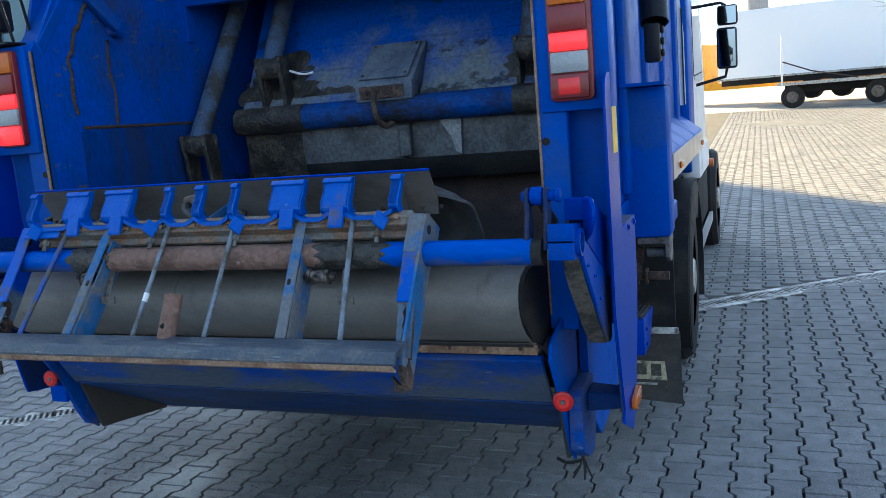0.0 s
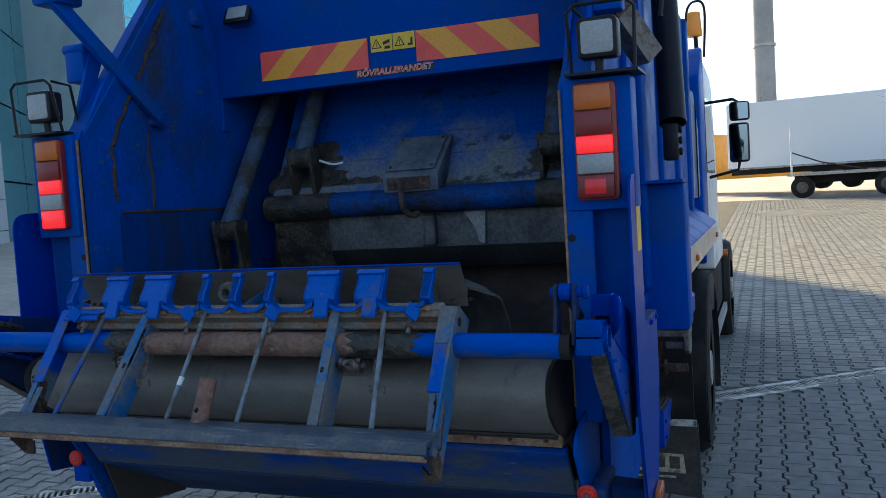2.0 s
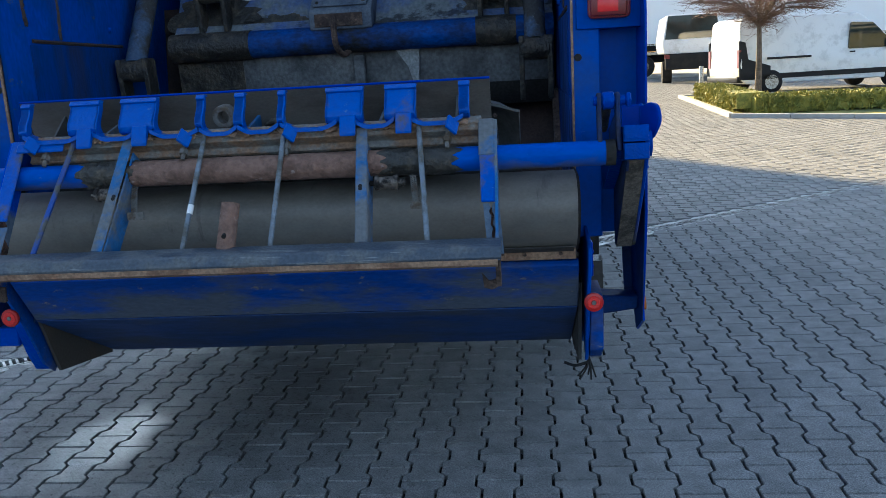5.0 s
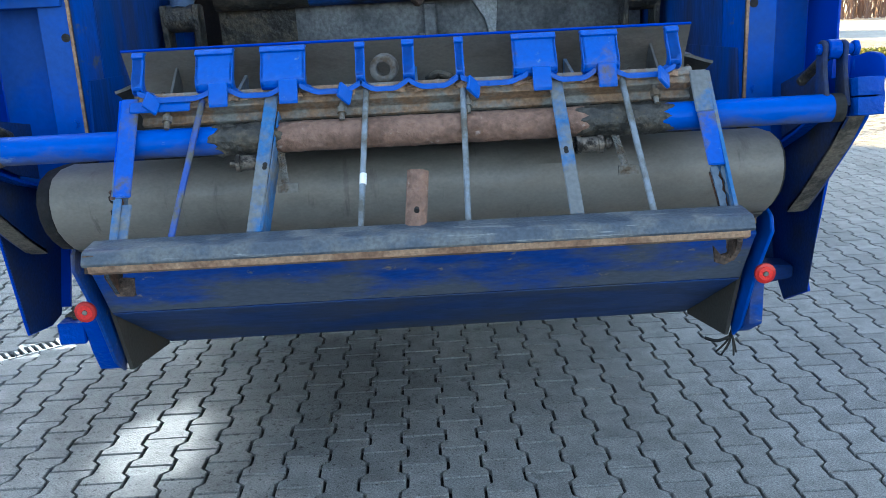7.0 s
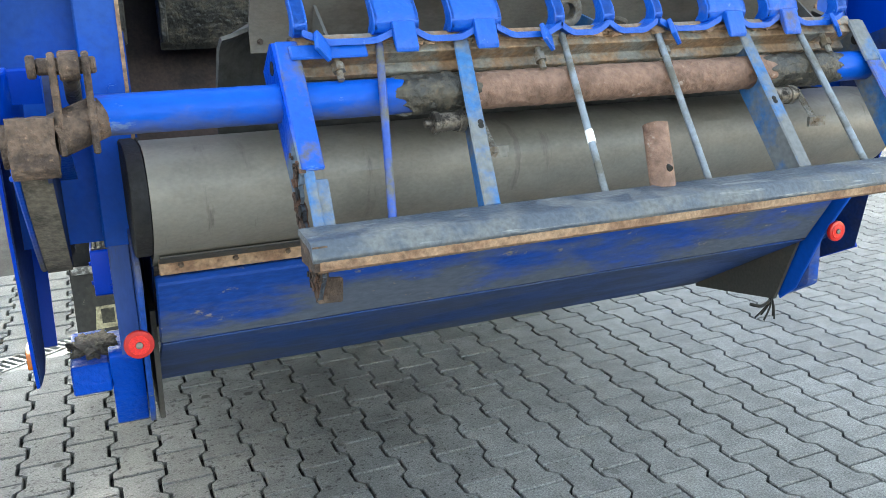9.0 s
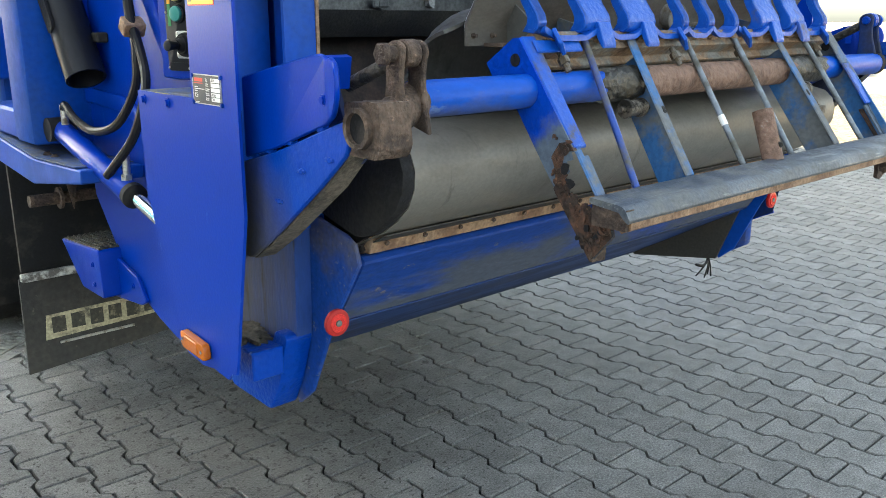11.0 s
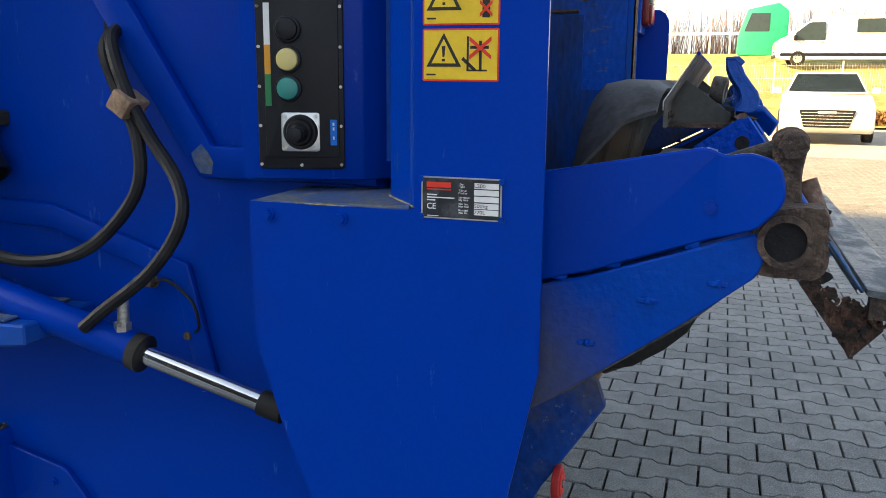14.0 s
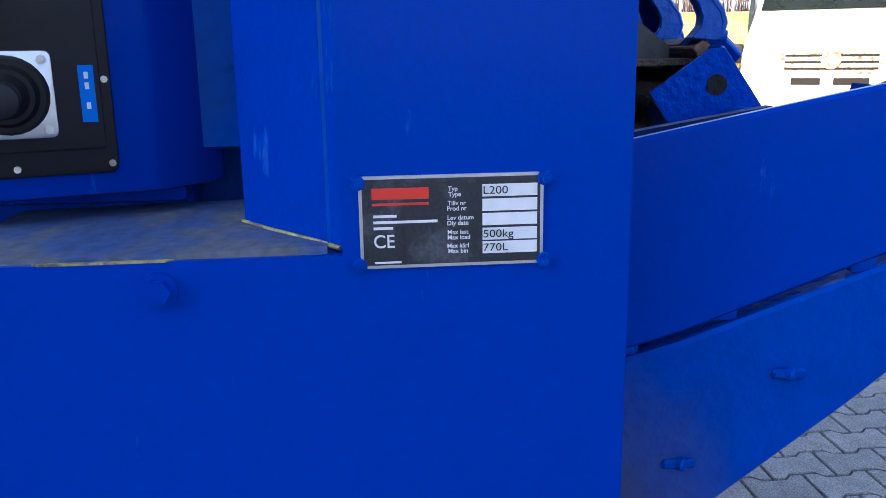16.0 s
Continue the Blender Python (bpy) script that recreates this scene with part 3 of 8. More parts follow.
    prism(bm, [(0.19, 1.0), (0.0, 0.96), (-0.03, 0.945), (-0.045, 0.9), (0.065, 0.73), (0.16, 0.53), (0.225, 0.475), (0.30, 0.6), (0.33, 1.0)], *X(1.012, 1.024))
    bevel(bm, 0.003, 1)
    foot = T("foot_plate", bm, M_worn if s < 0 else M_blue)
    bm = bmesh.new()
    prism(bm, rounded([(0.19, 0.56), (0.145, 0.69), (0.16, 0.7), (0.2, 0.7), (0.215, 0.66), (0.45, 0.655), (0.43, 0.485), (0.235, 0.478)] if s < 0 else [(0.12, 0.55), (0.12, 0.735), (0.15, 0.75), (0.33, 0.75), (0.35, 0.6), (0.30, 0.487), (0.225, 0.487)], 0.012), *X(1.026, 1.1 if s < 0 else 1.072))
    bevel(bm, 0.008, 2)
    T("foot_box", bm, M_lumpy if s < 0 else M_worn, foot)
    bm = bmesh.new()
    if s < 0:
        prism(bm, [(0.16, 0.6), (0.16, 0.672), (0.42, 0.672), (0.42, 0.63)], -1.185, -1.1)
        bevel(bm, 0.004, 1)
        T("foot_shelf", bm, M_lumpy, foot)
        bm = bmesh.new()
        bmesh.ops.create_icosphere(bm, subdivisions=4, radius=1.0)
        for v in bm.verts:
            a, b, c = v.co
            lump = 1 + 0.22 * math.sin(7 * a + 2) * math.sin(6 * b) + 0.16 * math.sin(15 * a + 9 * b) + 0.1 * math.sin(23 * b - 11 * a + 1)
            v.co = (-1.135 + 0.05 * a * lump, 0.29 + 0.085 * b * lump, 0.674 + 0.016 * c * lump)
        T("caked_dirt", bm, M_grime, foot, "black dirt caked on the foot")
        bm = bmesh.new()
        prism(bm, [(0.148, 0.68), (0.14, 1.0), (0.2, 1.0), (0.2, 0.68)], -1.07, -1.026)
        T("foot_post", bm, M_recess, foot)
    else:
        prism(bm, [(1.072, 0.655), (1.072, 0.725), (1.2, 0.715), (1.2, 0.672)], 0.2, 0.3, "y")
        bevel(bm, 0.006, 1)
        T("foot_bracket", bm, M_inside, foot, "dirty blue bracket to the shield")
    bm = bmesh.new()
    prism(bm, [(0.10, 0.80), (0.225, 0.478), (0.62, 0.415), (0.64, 0.50), (0.3, 0.8)], *X(0.988, 1.0))
    T("gusset", bm, M_gusset, foot, "dark dirty gusset plate")
    # red reflector disc
    bm = bmesh.new()
    cyl(bm, (s * 1.033, 0.04, 0.749), (s * 1.033, 0.026, 0.749), 0.0325, 32)
    bevel(bm, 0.004, 2)
    refl = T("reflector", bm, M_reflect, label="round red reflector")
    bm = bmesh.new()
    pipe(bm, (s * 1.033, 0.027, 0.749), (s * 1.033, 0.0235, 0.749), 0.0225, 0.0085, 32)
    bevel(bm, 0.001, 1)
    T("prism_ring", bm, M_redprism, refl, "brighter red ribbed ring")
    bm = bmesh.new()
    cyl(bm, (s * 1.033, 0.027, 0.749), (s * 1.033, 0.0215, 0.749), 0.0075, 12)
    T("screw", bm, M_dullsteel, refl)
    # lamp box and tail lamp
    bm = bmesh.new()
    prism(bm, [(0.125, 1.635), (0.125, 2.045), (0.24, 2.045), (0.24, 1.635)], *X(1.0, 1.212))
    bevel(bm, 0.006, 2)
    T("lamp_box", bm, M_blue)
    bm = bmesh.new()
    prism(bm, rounded([(s * 1.036, 1.665), (s * 1.036, 2.03), (s * 1.170, 2.03), (s * 1.170, 1.665)], 0.02), 0.098, 0.127, "y")
    bevel(bm, 0.006, 2)
    lamp = T("tail_lamp", bm, M_redlens, label="five-chamber tail lamp, two red chambers lit")
    for name, z0, z1, mm, lab in (("indicator_lens", 1.945, 2.022, M_orange, "orange lens"), ("brake_lens", 1.868, 1.942, M_redlens, ""), ("brake_lens", 1.812, 1.865, M_redlit, "lit red lens"), ("reversing_lens", 1.748, 1.809, M_clear, "clear white lens"), ("fog_lens", 1.673, 1.745, M_redlit if s < 0 else M_redlens, "")):
        bm = bmesh.new()
        box(bm, *X(1.043, 1.156), 0.086, 0.102, z0, z1)
        bevel(bm, 0.005, 2)
        T(name, bm, mm, lamp, lab)
    if s > 0:
        bm = bmesh.new()
        box(bm, *X(1.065, 1.13), 0.0845, 0.088, 1.685, 1.733)
        bevel(bm, 0.004, 2)
        T("lit_bulb", bm, M_redglow, lamp)
    # work lamp in its guard hoop
    bm = bmesh.new()
    prism(bm, rounded([(s * 1.06, 2.10), (s * 1.06, 2.225), (s * 1.185, 2.225), (s * 1.185, 2.10)], 0.02), 0.09, 0.16, "y")
    bevel(bm, 0.008, 2)
    wl = T("work_lamp", bm, M_plastic, label="square work lamp in a bent guard hoop")
    bm = bmesh.new()
    prism(bm, rounded([(s * 1.073, 2.113), (s * 1.073, 2.212), (s * 1.172, 2.212), (s * 1.172, 2.113)], 0.012), 0.084, 0.094, "y")
    bevel(bm, 0.003, 2)
    T("lens", bm, M_clear, wl, "clear ribbed lens")
    bm = bmesh.new()
    sweep(bm, [(s * 1.235, 0.08, 2.06), (s * 1.24, 0.075, 2.24), (s * 1.215, 0.075, 2.262), (s * 1.06, 0.075, 2.262), (s * 1.035, 0.075, 2.24), (s * 1.035, 0.12, 2.06)], 0.006, 8, False)
    T("guard_hoop", bm, M_plastic, wl)
    bm = bmesh.new()
    sweep(bm, [(s * 1.05, 0.1, 2.258), (s * 1.055, 0.2, 2.25), (s * 1.06, 0.24, 2.06)], 0.006, 8, False)
    T("guard_hoop", bm, M_plastic, wl)
    bm = bmesh.new()
    box(bm, *X(1.02, 1.245), 0.07, 0.24, 2.05, 2.058)
    T("lamp_shelf", bm, M_plastic, wl)
    bm = bmesh.new()
    cyl(bm, (s * 1.12, 0.13, 2.058), (s * 1.12, 0.13, 2.105), 0.014, 10)
    T("lamp_foot", bm, M_plastic, wl)
    # outer shield
    low = [(0.375, 0.69), (0.345, 0.643), (0.27, 0.632), (0.11, 0.657), (0.10, 0.69)] if s < 0 else [(0.36, 0.66), (0.27, 0.575), (0.10, 0.66), (0.12, 0.70)]
    shield = rounded([(0.03, 1.03), (0.03, 1.74), (0.225, 1.74), (0.225, 1.262), (0.505, 1.262), (0.5, 1.03), (0.46, 0.9)] + low, [0, 0.07, 0.02, 0, 0.004, 0, 0, 0.03] + [0] * (len(low) - 1))
    bm = bmesh.new()
    prism(bm, shield, *X(1.248, 1.255))
    sh = T("side_shield", bm, M_fresh, label="fresh glossy blue side shield plate")
    bm = bmesh.new()
    prism(bm, [(0.0325, 1.03), (0.0325, 1.248), (0.5, 1.248), (0.4965, 1.03), (0.457, 0.9)] + ([(0.37, 0.69), (0.343, 0.646), (0.27, 0.635), (0.113, 0.66)] if s < 0 else [(0.357, 0.662), (0.27, 0.579), (0.104, 0.662)]), *X(1.2455, 1.2475))
    T("shield_inside", bm, M_inside, sh, "thin darker liner on the inner face")
    bm = bmesh.new()
    prism(bm, [(s * 1.2535, 0.224), (s * 1.157, 0.301), (s * 1.15, 0.301), (s * 1.15, 0.296), (s * 1.249, 0.217)], 1.2655, 1.735, "z")
    T("shield_return", bm, M_fresh, sh)
    bm = bmesh.new()
    sweep(bm, [(s * 1.252, 0.2265, 1.2665), (s * 1.22, 0.253, 1.2675), (s * 1.19, 0.277, 1.2672), (s * 1.157, 0.303, 1.268)], 0.0017, 6)
    T("chipped_edge", bm, M_primer, sh, "paint chipped to yellow primer")
    bm = bmesh.new()
    prism(bm, [(s * 1.2558, 0.34), (s * 1.2558, 0.42), (s * 1.252, 0.425), (s * 1.252, 0.335)], 1.2618, 1.2632, "z")
    T("chipped_edge", bm, M_primer, sh)
    bm = bmesh.new()
    prism(bm, [(0.235, 1.255), (0.235, 1.268), (0.505, 1.262), (0.505, 1.25)], *X(1.05, 1.25))
    T("shield_ledge", bm, M_dust, sh, "dust-covered ledge")
    bm = bmesh.new()
    prism(bm, [(0.5, 1.25), (0.495, 1.03), (0.455, 0.9), (0.36, 0.665), (0.35, 0.67), (0.44, 0.9), (0.485, 1.03), (0.488, 1.25)], *X(1.215, 1.25))
    T("shield_return", bm, M_fresh if s < 0 else M_inside, sh)
    for y in (0.345, 0.472):
        bolt("bolt", (s * 1.255, y, 1.243), (s, 0, 0), 0.0085, 0.008, M_fresh, sh)
    # orange side marker
    bm = bmesh.new()
    prism(bm, rounded([(0.217, 0.66), (0.222, 0.7), (0.338, 0.709), (0.334, 0.667)], 0.012), *X(1.257, 1.277))
    bevel(bm, 0.004, 2)
    marker = T("side_marker", bm, M_orange, sh, "orange side marker lamp")
    bm = bmesh.new()
    prism(bm, rounded([(0.246, 0.67), (0.25, 0.698), (0.312, 0.702), (0.309, 0.674)], 0.006), *X(1.276, 1.2795))
    bevel(bm, 0.0015, 1)
    T("raised_lens", bm, M_orange, marker)
    for y, z in ((0.232, 0.681), (0.325, 0.689)):
        bm = bmesh.new()
        cyl(bm, (s * 1.276, y, z), (s * 1.2785, y, z), 0.0042, 10)
        T("lens_screw", bm, M_dullsteel, marker)
    # lift arms
    up = rounded([(0.10, 1.143), (0.10, 1.31), (0.025, 1.326), (-0.11, 1.352), (-0.185, 1.366), (-0.212, 1.354), (-0.240, 1.362), (-0.280, 1.352), (-0.293, 1.3), (-0.255, 1.2575), (-0.03, 1.178)], [0, 0, 0.05, 0.03, 0.012, 0.02, 0.02, 0.035, 0.03, 0.01, 0])
    bm = bmesh.new()
    prism(bm, up, *X(1.193, 1.205))
    bevel(bm, 0.003, 1)
    # the outer lobe is bent outwards a little at a crease
    bmesh.ops.bisect_plane(bm, geom=bm.verts[:] + bm.edges[:] + bm.faces[:], plane_co=(0, -0.2, 0), plane_no=(0, 1, 0))
    for v in bm.verts:
        if v.co.y < -0.2:
            v.co.x += s * 0.45 * (-0.2 - v.co.y)
    arm = T("upper_arm", bm, M_fresh, label="fresh blue upper lift arm plate")
    bm = bmesh.new()
    prism(bm, [(0.10, 1.15), (0.10, 1.31), (-0.12, 1.345), (-0.17, 1.24), (-0.03, 1.185)], *X(1.13, 1.142))
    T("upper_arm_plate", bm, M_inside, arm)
    bm = bmesh.new()
    prism(bm, [(-0.17, 1.31), (-0.185, 1.362), (-0.20, 1.358), (-0.19, 1.30)], *X(1.142, 1.193))
    T("arm_web", bm, M_fresh, arm)
    for y, z in ((-0.195, 1.283),):
        bolt("bolt", (s * 1.205, y, z), (s, 0, 0), 0.007, 0.006, M_fresh, arm)
    low = rounded([(0.13, 1.1285), (-0.03, 1.1715), (-0.26, 1.251), (-0.272, 1.215), (-0.262, 1.188), (-0.18, 1.12), (0.0, 0.986), (0.10, 0.92), (0.15, 0.93)], [0, 0, 0.01, 0.01, 0.008, 0.02, 0.05, 0.02, 0])
    bm = bmesh.new()
    prism(bm, low, *X(1.195, 1.207))
    bevel(bm, 0.003, 1)
    arm2 = T("lower_arm", bm, M_armlow, label="thickly painted blue lower lift arm, dirty towards the truck")
    bm = bmesh.new()
    strip(bm, [(-0.27, 1.20), (-0.255, 1.185), (-0.18, 1.113), (0.0, 0.982), (0.10, 0.92)], *X(1.145, 1.195), 0.01)
    T("arm_underside", bm, M_grime, arm2, "grimy grey-brown underside strip")
    bm = bmesh.new()
    prism(bm, low, *X(1.145, 1.152))
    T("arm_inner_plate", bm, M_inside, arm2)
    bm = bmesh.new()
    strip(bm, [(0.13, 1.122), (-0.03, 1.165), (-0.25, 1.2445)], *X(1.11, 1.194), 0.009)
    T("arm_topside", bm, M_lumpy, arm2, "thickly painted top flange")
    for y, z in ((-0.115, 1.142), (-0.21, 1.175), (-0.03, 1.07)):
        bm = bmesh.new()
        cyl(bm, (s * 1.205, y, z), (s * 1.212, y - 0.006, z), 0.006, 8)
        box(bm, *X(1.206, 1.211), y - 0.016, y + 0.012, z - 0.004, z + 0.004)
        bevel(bm, 0.002, 1)
        T("weld_stub", bm, M_lumpy, arm2)
    for k in (0.16, 0.3, 0.5, 0.78):
        y, z = 0.13 - 0.39 * k, 1.1325 + 0.1235 * k
        bm = bmesh.new()
        box(bm, *X(1.185, 1.2025), y - 0.011, y + 0.011, z - 0.009, z + 0.009)
        bevel(bm, 0.004, 2)
        T("weld_bridge", bm, M_lumpy, arm2)
    # bearing block with the open tube end, and the swinging link
    hub = rounded([(-0.25, 1.2), (-0.25, 1.272), (-0.29, 1.285), (-0.345, 1.27), (-0.356, 1.21), (-0.335, 1.188), (-0.28, 1.184)], 0.012)
    if s > 0:
        # two bolted halves with a joint between them
        hub = [(-0.25, 1.195), (-0.25, 1.29), (-0.352, 1.29), (-0.352, 1.244), (-0.3, 1.244), (-0.3, 1.24), (-0.352, 1.24), (-0.352, 1.195)]
    mm = M_rust if s < 0 else M_lumpy
    bm = bmesh.new()
    if s < 0:
        prism(bm, rounded([(-0.252, 1.19), (-0.25, 1.283), (-0.348, 1.288), (-0.354, 1.205), (-0.338, 1.187)], 0.008, 2), -1.198, -1.128)
        bmesh.ops.triangulate(bm, faces=bm.faces[:])
        bmesh.ops.subdivide_edges(bm, edges=bm.edges[:], cuts=4, use_grid_fill=True)
        for v in bm.verts:
            # scaled surface: thick flakes with steps
            f = noise.fractal(v.co * 42, 0.8, 2.0, 4)
            v.co += Vector((-0.0035 * f, -0.002 * f, 0.003 * round(f * 2) / 2))
    else:
        prism(bm, hub, *X(1.13, 1.198))
        bevel(bm, 0.006, 2)
    bl = T("bearing_block", bm, mm, label="rusty bearing block with an open tube end" if s < 0 else "thickly painted blue bearing block")
    bm = bmesh.new()
    pipe(bm, (s * 1.19, -0.296, 1.24), (s * 1.21, -0.296, 1.24), 0.037, 0.028)
    T("bearing_ring", bm, mm, bl)
    bm = bmesh.new()
    cyl(bm, (s * 1.196, -0.296, 1.24), (s * 1.2005, -0.296, 1.24), 0.028, 24)
    T("bearing_bore", bm, M_black, bl)
    for x0, x1 in ((1.112, 1.124), (1.06, 1.072)):
        bm = bmesh.new()
        prism(bm, rounded([(-0.262, 1.24), (-0.275, 1.32), (-0.274, 1.38), (-0.3, 1.392), (-0.325, 1.38), (-0.314, 1.32), (-0.332, 1.22)], [0, 0.03, 0.02, 0.02, 0.02, 0.03, 0]), *X(x0, x1))
        bevel(bm, 0.003, 1)
        T("link_plate", bm, M_rust if s < 0 else M_inside, bl)
    bm = bmesh.new()
    cyl(bm, (s * 1.05, -0.3, 1.366), (s * 1.142, -0.3, 1.366), 0.014, 16)
    cyl(bm, (s * 1.142, -0.3, 1.366), (s * 1.156, -0.3, 1.366), 0.022, 6)
    cyl(bm, (s * 1.076, -0.3, 1.366), (s * 1.108, -0.3, 1.366), 0.025, 20)
    bevel(bm, 0.003, 1)
    T("link_pin", bm, M_rust if s < 0 else M_lumpy, bl)
    bm = bmesh.new()
    cyl(bm, (s * 1.092, -0.295, 1.364), (s * 1.092, -0.12, 1.30), 0.014, 12)
    T("link_rod", bm, M_grease, bl)
    if s > 0:
        # this arm stands a little higher, and its shield further in
        m = Matrix.Translation((-0.03, 0.12, 1.0)) @ pose(0, 0, 0, -8.5, 0, 0) @ Matrix.Translation((0, -0.12, -1.0))
        arm.matrix_basis = arm2.matrix_basis = bl.matrix_basis = m
        sh.matrix_basis = Matrix.Translation((-0.045, 0, 0))
    # black vertical tube on the flank
    bm = bmesh.new()
    if s < 0:
        pipe(bm, (-1.125, 1.188, 1.248), (-1.125, 2.05, 2.62), 0.06, 0.054, 28)
    else:
        pipe(bm, (1.195, 1.5, 1.97), (1.115, 2.02, 3.12), 0.062, 0.056, 28)
    tb = T("flank_tube", bm, M_plastic, label="black plastic tube with an oval slot, mounted slanting")
    bm = bmesh.new()
    if s < 0:
        prism(bm, rounded([(1.245, 1.40), (1.33, 1.53), (1.37, 1.505), (1.285, 1.375)], 0.03), -1.188, -1.18)
        T("slot", bm, M_black, tb)
        bm = bmesh.new()
        box(bm, -1.085, -1.05, 1.175, 1.225, 1.355, 1.385)
        bevel(bm, 0.004, 1)
        T("tube_bracket", bm, M_black, tb)
    else:
        # latch under the tube, on a small shelf
        box(bm, 1.15, 1.22, 1.46, 1.54, 1.8, 1.97)
        bevel(bm, 0.012, 2)
        lt = T("tube_latch", bm, M_plastic, label="black latch block under the tube")
        for z in (1.84, 1.89, 1.94):
            bm = bmesh.new()
            cyl(bm, (1.22, 1.5, z), (1.235, 1.5, z), 0.018, 14)
            bevel(bm, 0.004, 1, 50)
            T("latch_knob", bm, M_plastic, lt)
        bm = bmesh.new()
        prism(bm, [(1.06, 1.7), (1.245, 1.7), (1.245, 1.715), (1.06, 1.715)], 1.3, 1.56, "y")
        T("latch_shelf", bm, M_blue, lt)
    # shelf bracket on the body frame in front of the ram
    if s > 0:
        bm = bmesh.new()
        box(bm, 1.09, 1.235, 1.42, 1.56, 0.995, 1.028)
        prism(bm, [(1.42, 1.0), (1.56, 1.0), (1.56, 0.93), (1.5, 0.9), (1.42, 0.93)], 1.21, 1.232)
        cyl(bm, (1.12, 1.5, 0.945), (1.215, 1.5, 0.945), 0.022, 12)
        bevel(bm, 0.004, 1)
        T("column_bracket", bm, M_dullsteel, label="dull steel bracket under the body column")
    else:
        bm = bmesh.new()
        prism(bm, [(1.0, 1.0), (1.42, 0.985), (1.9, 1.03), (1.9, 0.94), (1.45, 0.9), (1.0, 0.96)], *X(1.05, 1.24))
        bevel(bm, 0.004, 1)
        sb = T("shelf_bracket", bm, M_blue)
        bm = bmesh.new()
        prism(bm, [(1.05, 1.005), (1.42, 0.993), (1.9, 1.036), (1.9, 1.033), (1.42, 0.989), (1.05, 1.001)], *X(1.06, 1.235))
        T("dusty_top", bm, M_dust, sb)
        for y in (1.43, 1.36):
            bolt("shelf_bolt", (s * 1.19, y, 0.995), (0, 0, 1), 0.009, 0.008, M_rust, sb)
    # step
    bm = bmesh.new()
    prism(bm, rounded([(1.60, 0.665), (1.25, 0.69), (1.24, 0.525), (1.43, 0.525)], 0.012), *X(0.95, 1.125))
    bevel(bm, 0.005, 2)
    st = T("step_box", bm, M_fresh, label="blue step box with a gritty black tread")
    bm = bmesh.new()
    prism(bm, [(1.59, 0.669), (1.26, 0.694), (1.26, 0.688), (1.59, 0.663)], *X(0.96, 1.118))
    for i in range(16):
        for j in range(8):
            y, x = 1.272 + 0.0205 * i + 0.004 * (j % 2), 0.97 + 0.0195 * j
            bmesh.ops.create_cone(bm, cap_ends=True, segments=5, radius1=0.0062, radius2=0.003, depth=0.006, matrix=pose(s * x, y, 0.6955 - (y - 1.26) * 0.0758))
    T("tread", bm, M_grease, st, "gritty black studded tread")
    bm = bmesh.new()
    prism(bm, rounded([(1.36, 0.68), (1.10, 0.62), (1.04, 0.55), (1.08, 0.53), (1.38, 0.5)], 0.01), *X(1.05, 1.066))
    bevel(bm, 0.003, 1)
    T("step_bracket", bm, M_fresh, st)
    for y, z in ((1.31, 0.63), (1.31, 0.56), (1.13, 0.585)):
        bolt("step_bolt", (s * (1.126 if y > 1.2 else 1.067), y, z), (s, 0, 0), 0.007, 0.007, M_fresh, st)
    if s > 0:
        return
    # tilt ram with rod and hoses
    bm = bmesh.new()
    cyl(bm, (s * 1.17, 1.325, 1.083), (s * 1.17, 0.80, 0.95), 0.033, 24)
    bevel(bm, 0.004, 2, 60)
    ram = T("lift_ram", bm, M_fresh, label="blue hydraulic ram with a bright chrome rod")
    bm = bmesh.new()
    cyl(bm, (s * 1.17, 0.81, 0.9525), (s * 1.17, 0.79, 0.9475), 0.036, 24)
    T("gland", bm, M_rubber, ram)
    bm = bmesh.new()
    cyl(bm, (s * 1.13, 1.335, 1.085), (s * 1.21, 1.335, 1.085), 0.038, 20)
    T("ram_eye", bm, M_rubber, ram)
    bm = bmesh.new()
    cyl(bm, (s * 1.17, 0.80, 0.95), (s * 1.17, 0.51, 0.8765), 0.019, 20)
    T("rod", bm, M_chrome, ram, "bright chrome rod")
    bm = bmesh.new()
    cyl(bm, (s * 1.17, 0.545, 0.885), (s * 1.17, 0.50, 0.874), 0.024, 16)
    T("rod_eye", bm, M_rubber, ram)
    bm = bmesh.new()
    cyl(bm, (s * 1.17, 0.835, 0.965), (s * 1.17, 0.83, 1.06), 0.011, 12)
    cyl(bm, (s * 1.17, 0.837, 0.97), (s * 1.17, 0.835, 1.005), 0.016, 6)
    T("hose_fitting", bm, M_zinc, ram)
    bm = bmesh.new()
    cyl(bm, (s * 1.17, 1.285, 1.09), (s * 1.17, 1.285, 1.165), 0.012, 12)
    T("hose_fitting", bm, M_zinc, ram)
    bm = bmesh.new()
    sweep(bm, [(s * 1.05, 0.885, 1.545), (s * 1.10, 0.875, 1.52), (s * 1.12, 0.835, 1.43), (s * 1.12, 0.79, 1.35), (s * 1.14, 0.72, 1.27), (s * 1.165, 0.70, 1.20), (s * 1.175, 0.76, 1.11), (s * 1.19, 0.86, 1.03), (s * 1.2, 0.9, 0.995)], 0.0125)
    T("hose", bm, M_hose, ram, "worn black hydraulic hose")
    bm = bmesh.new()
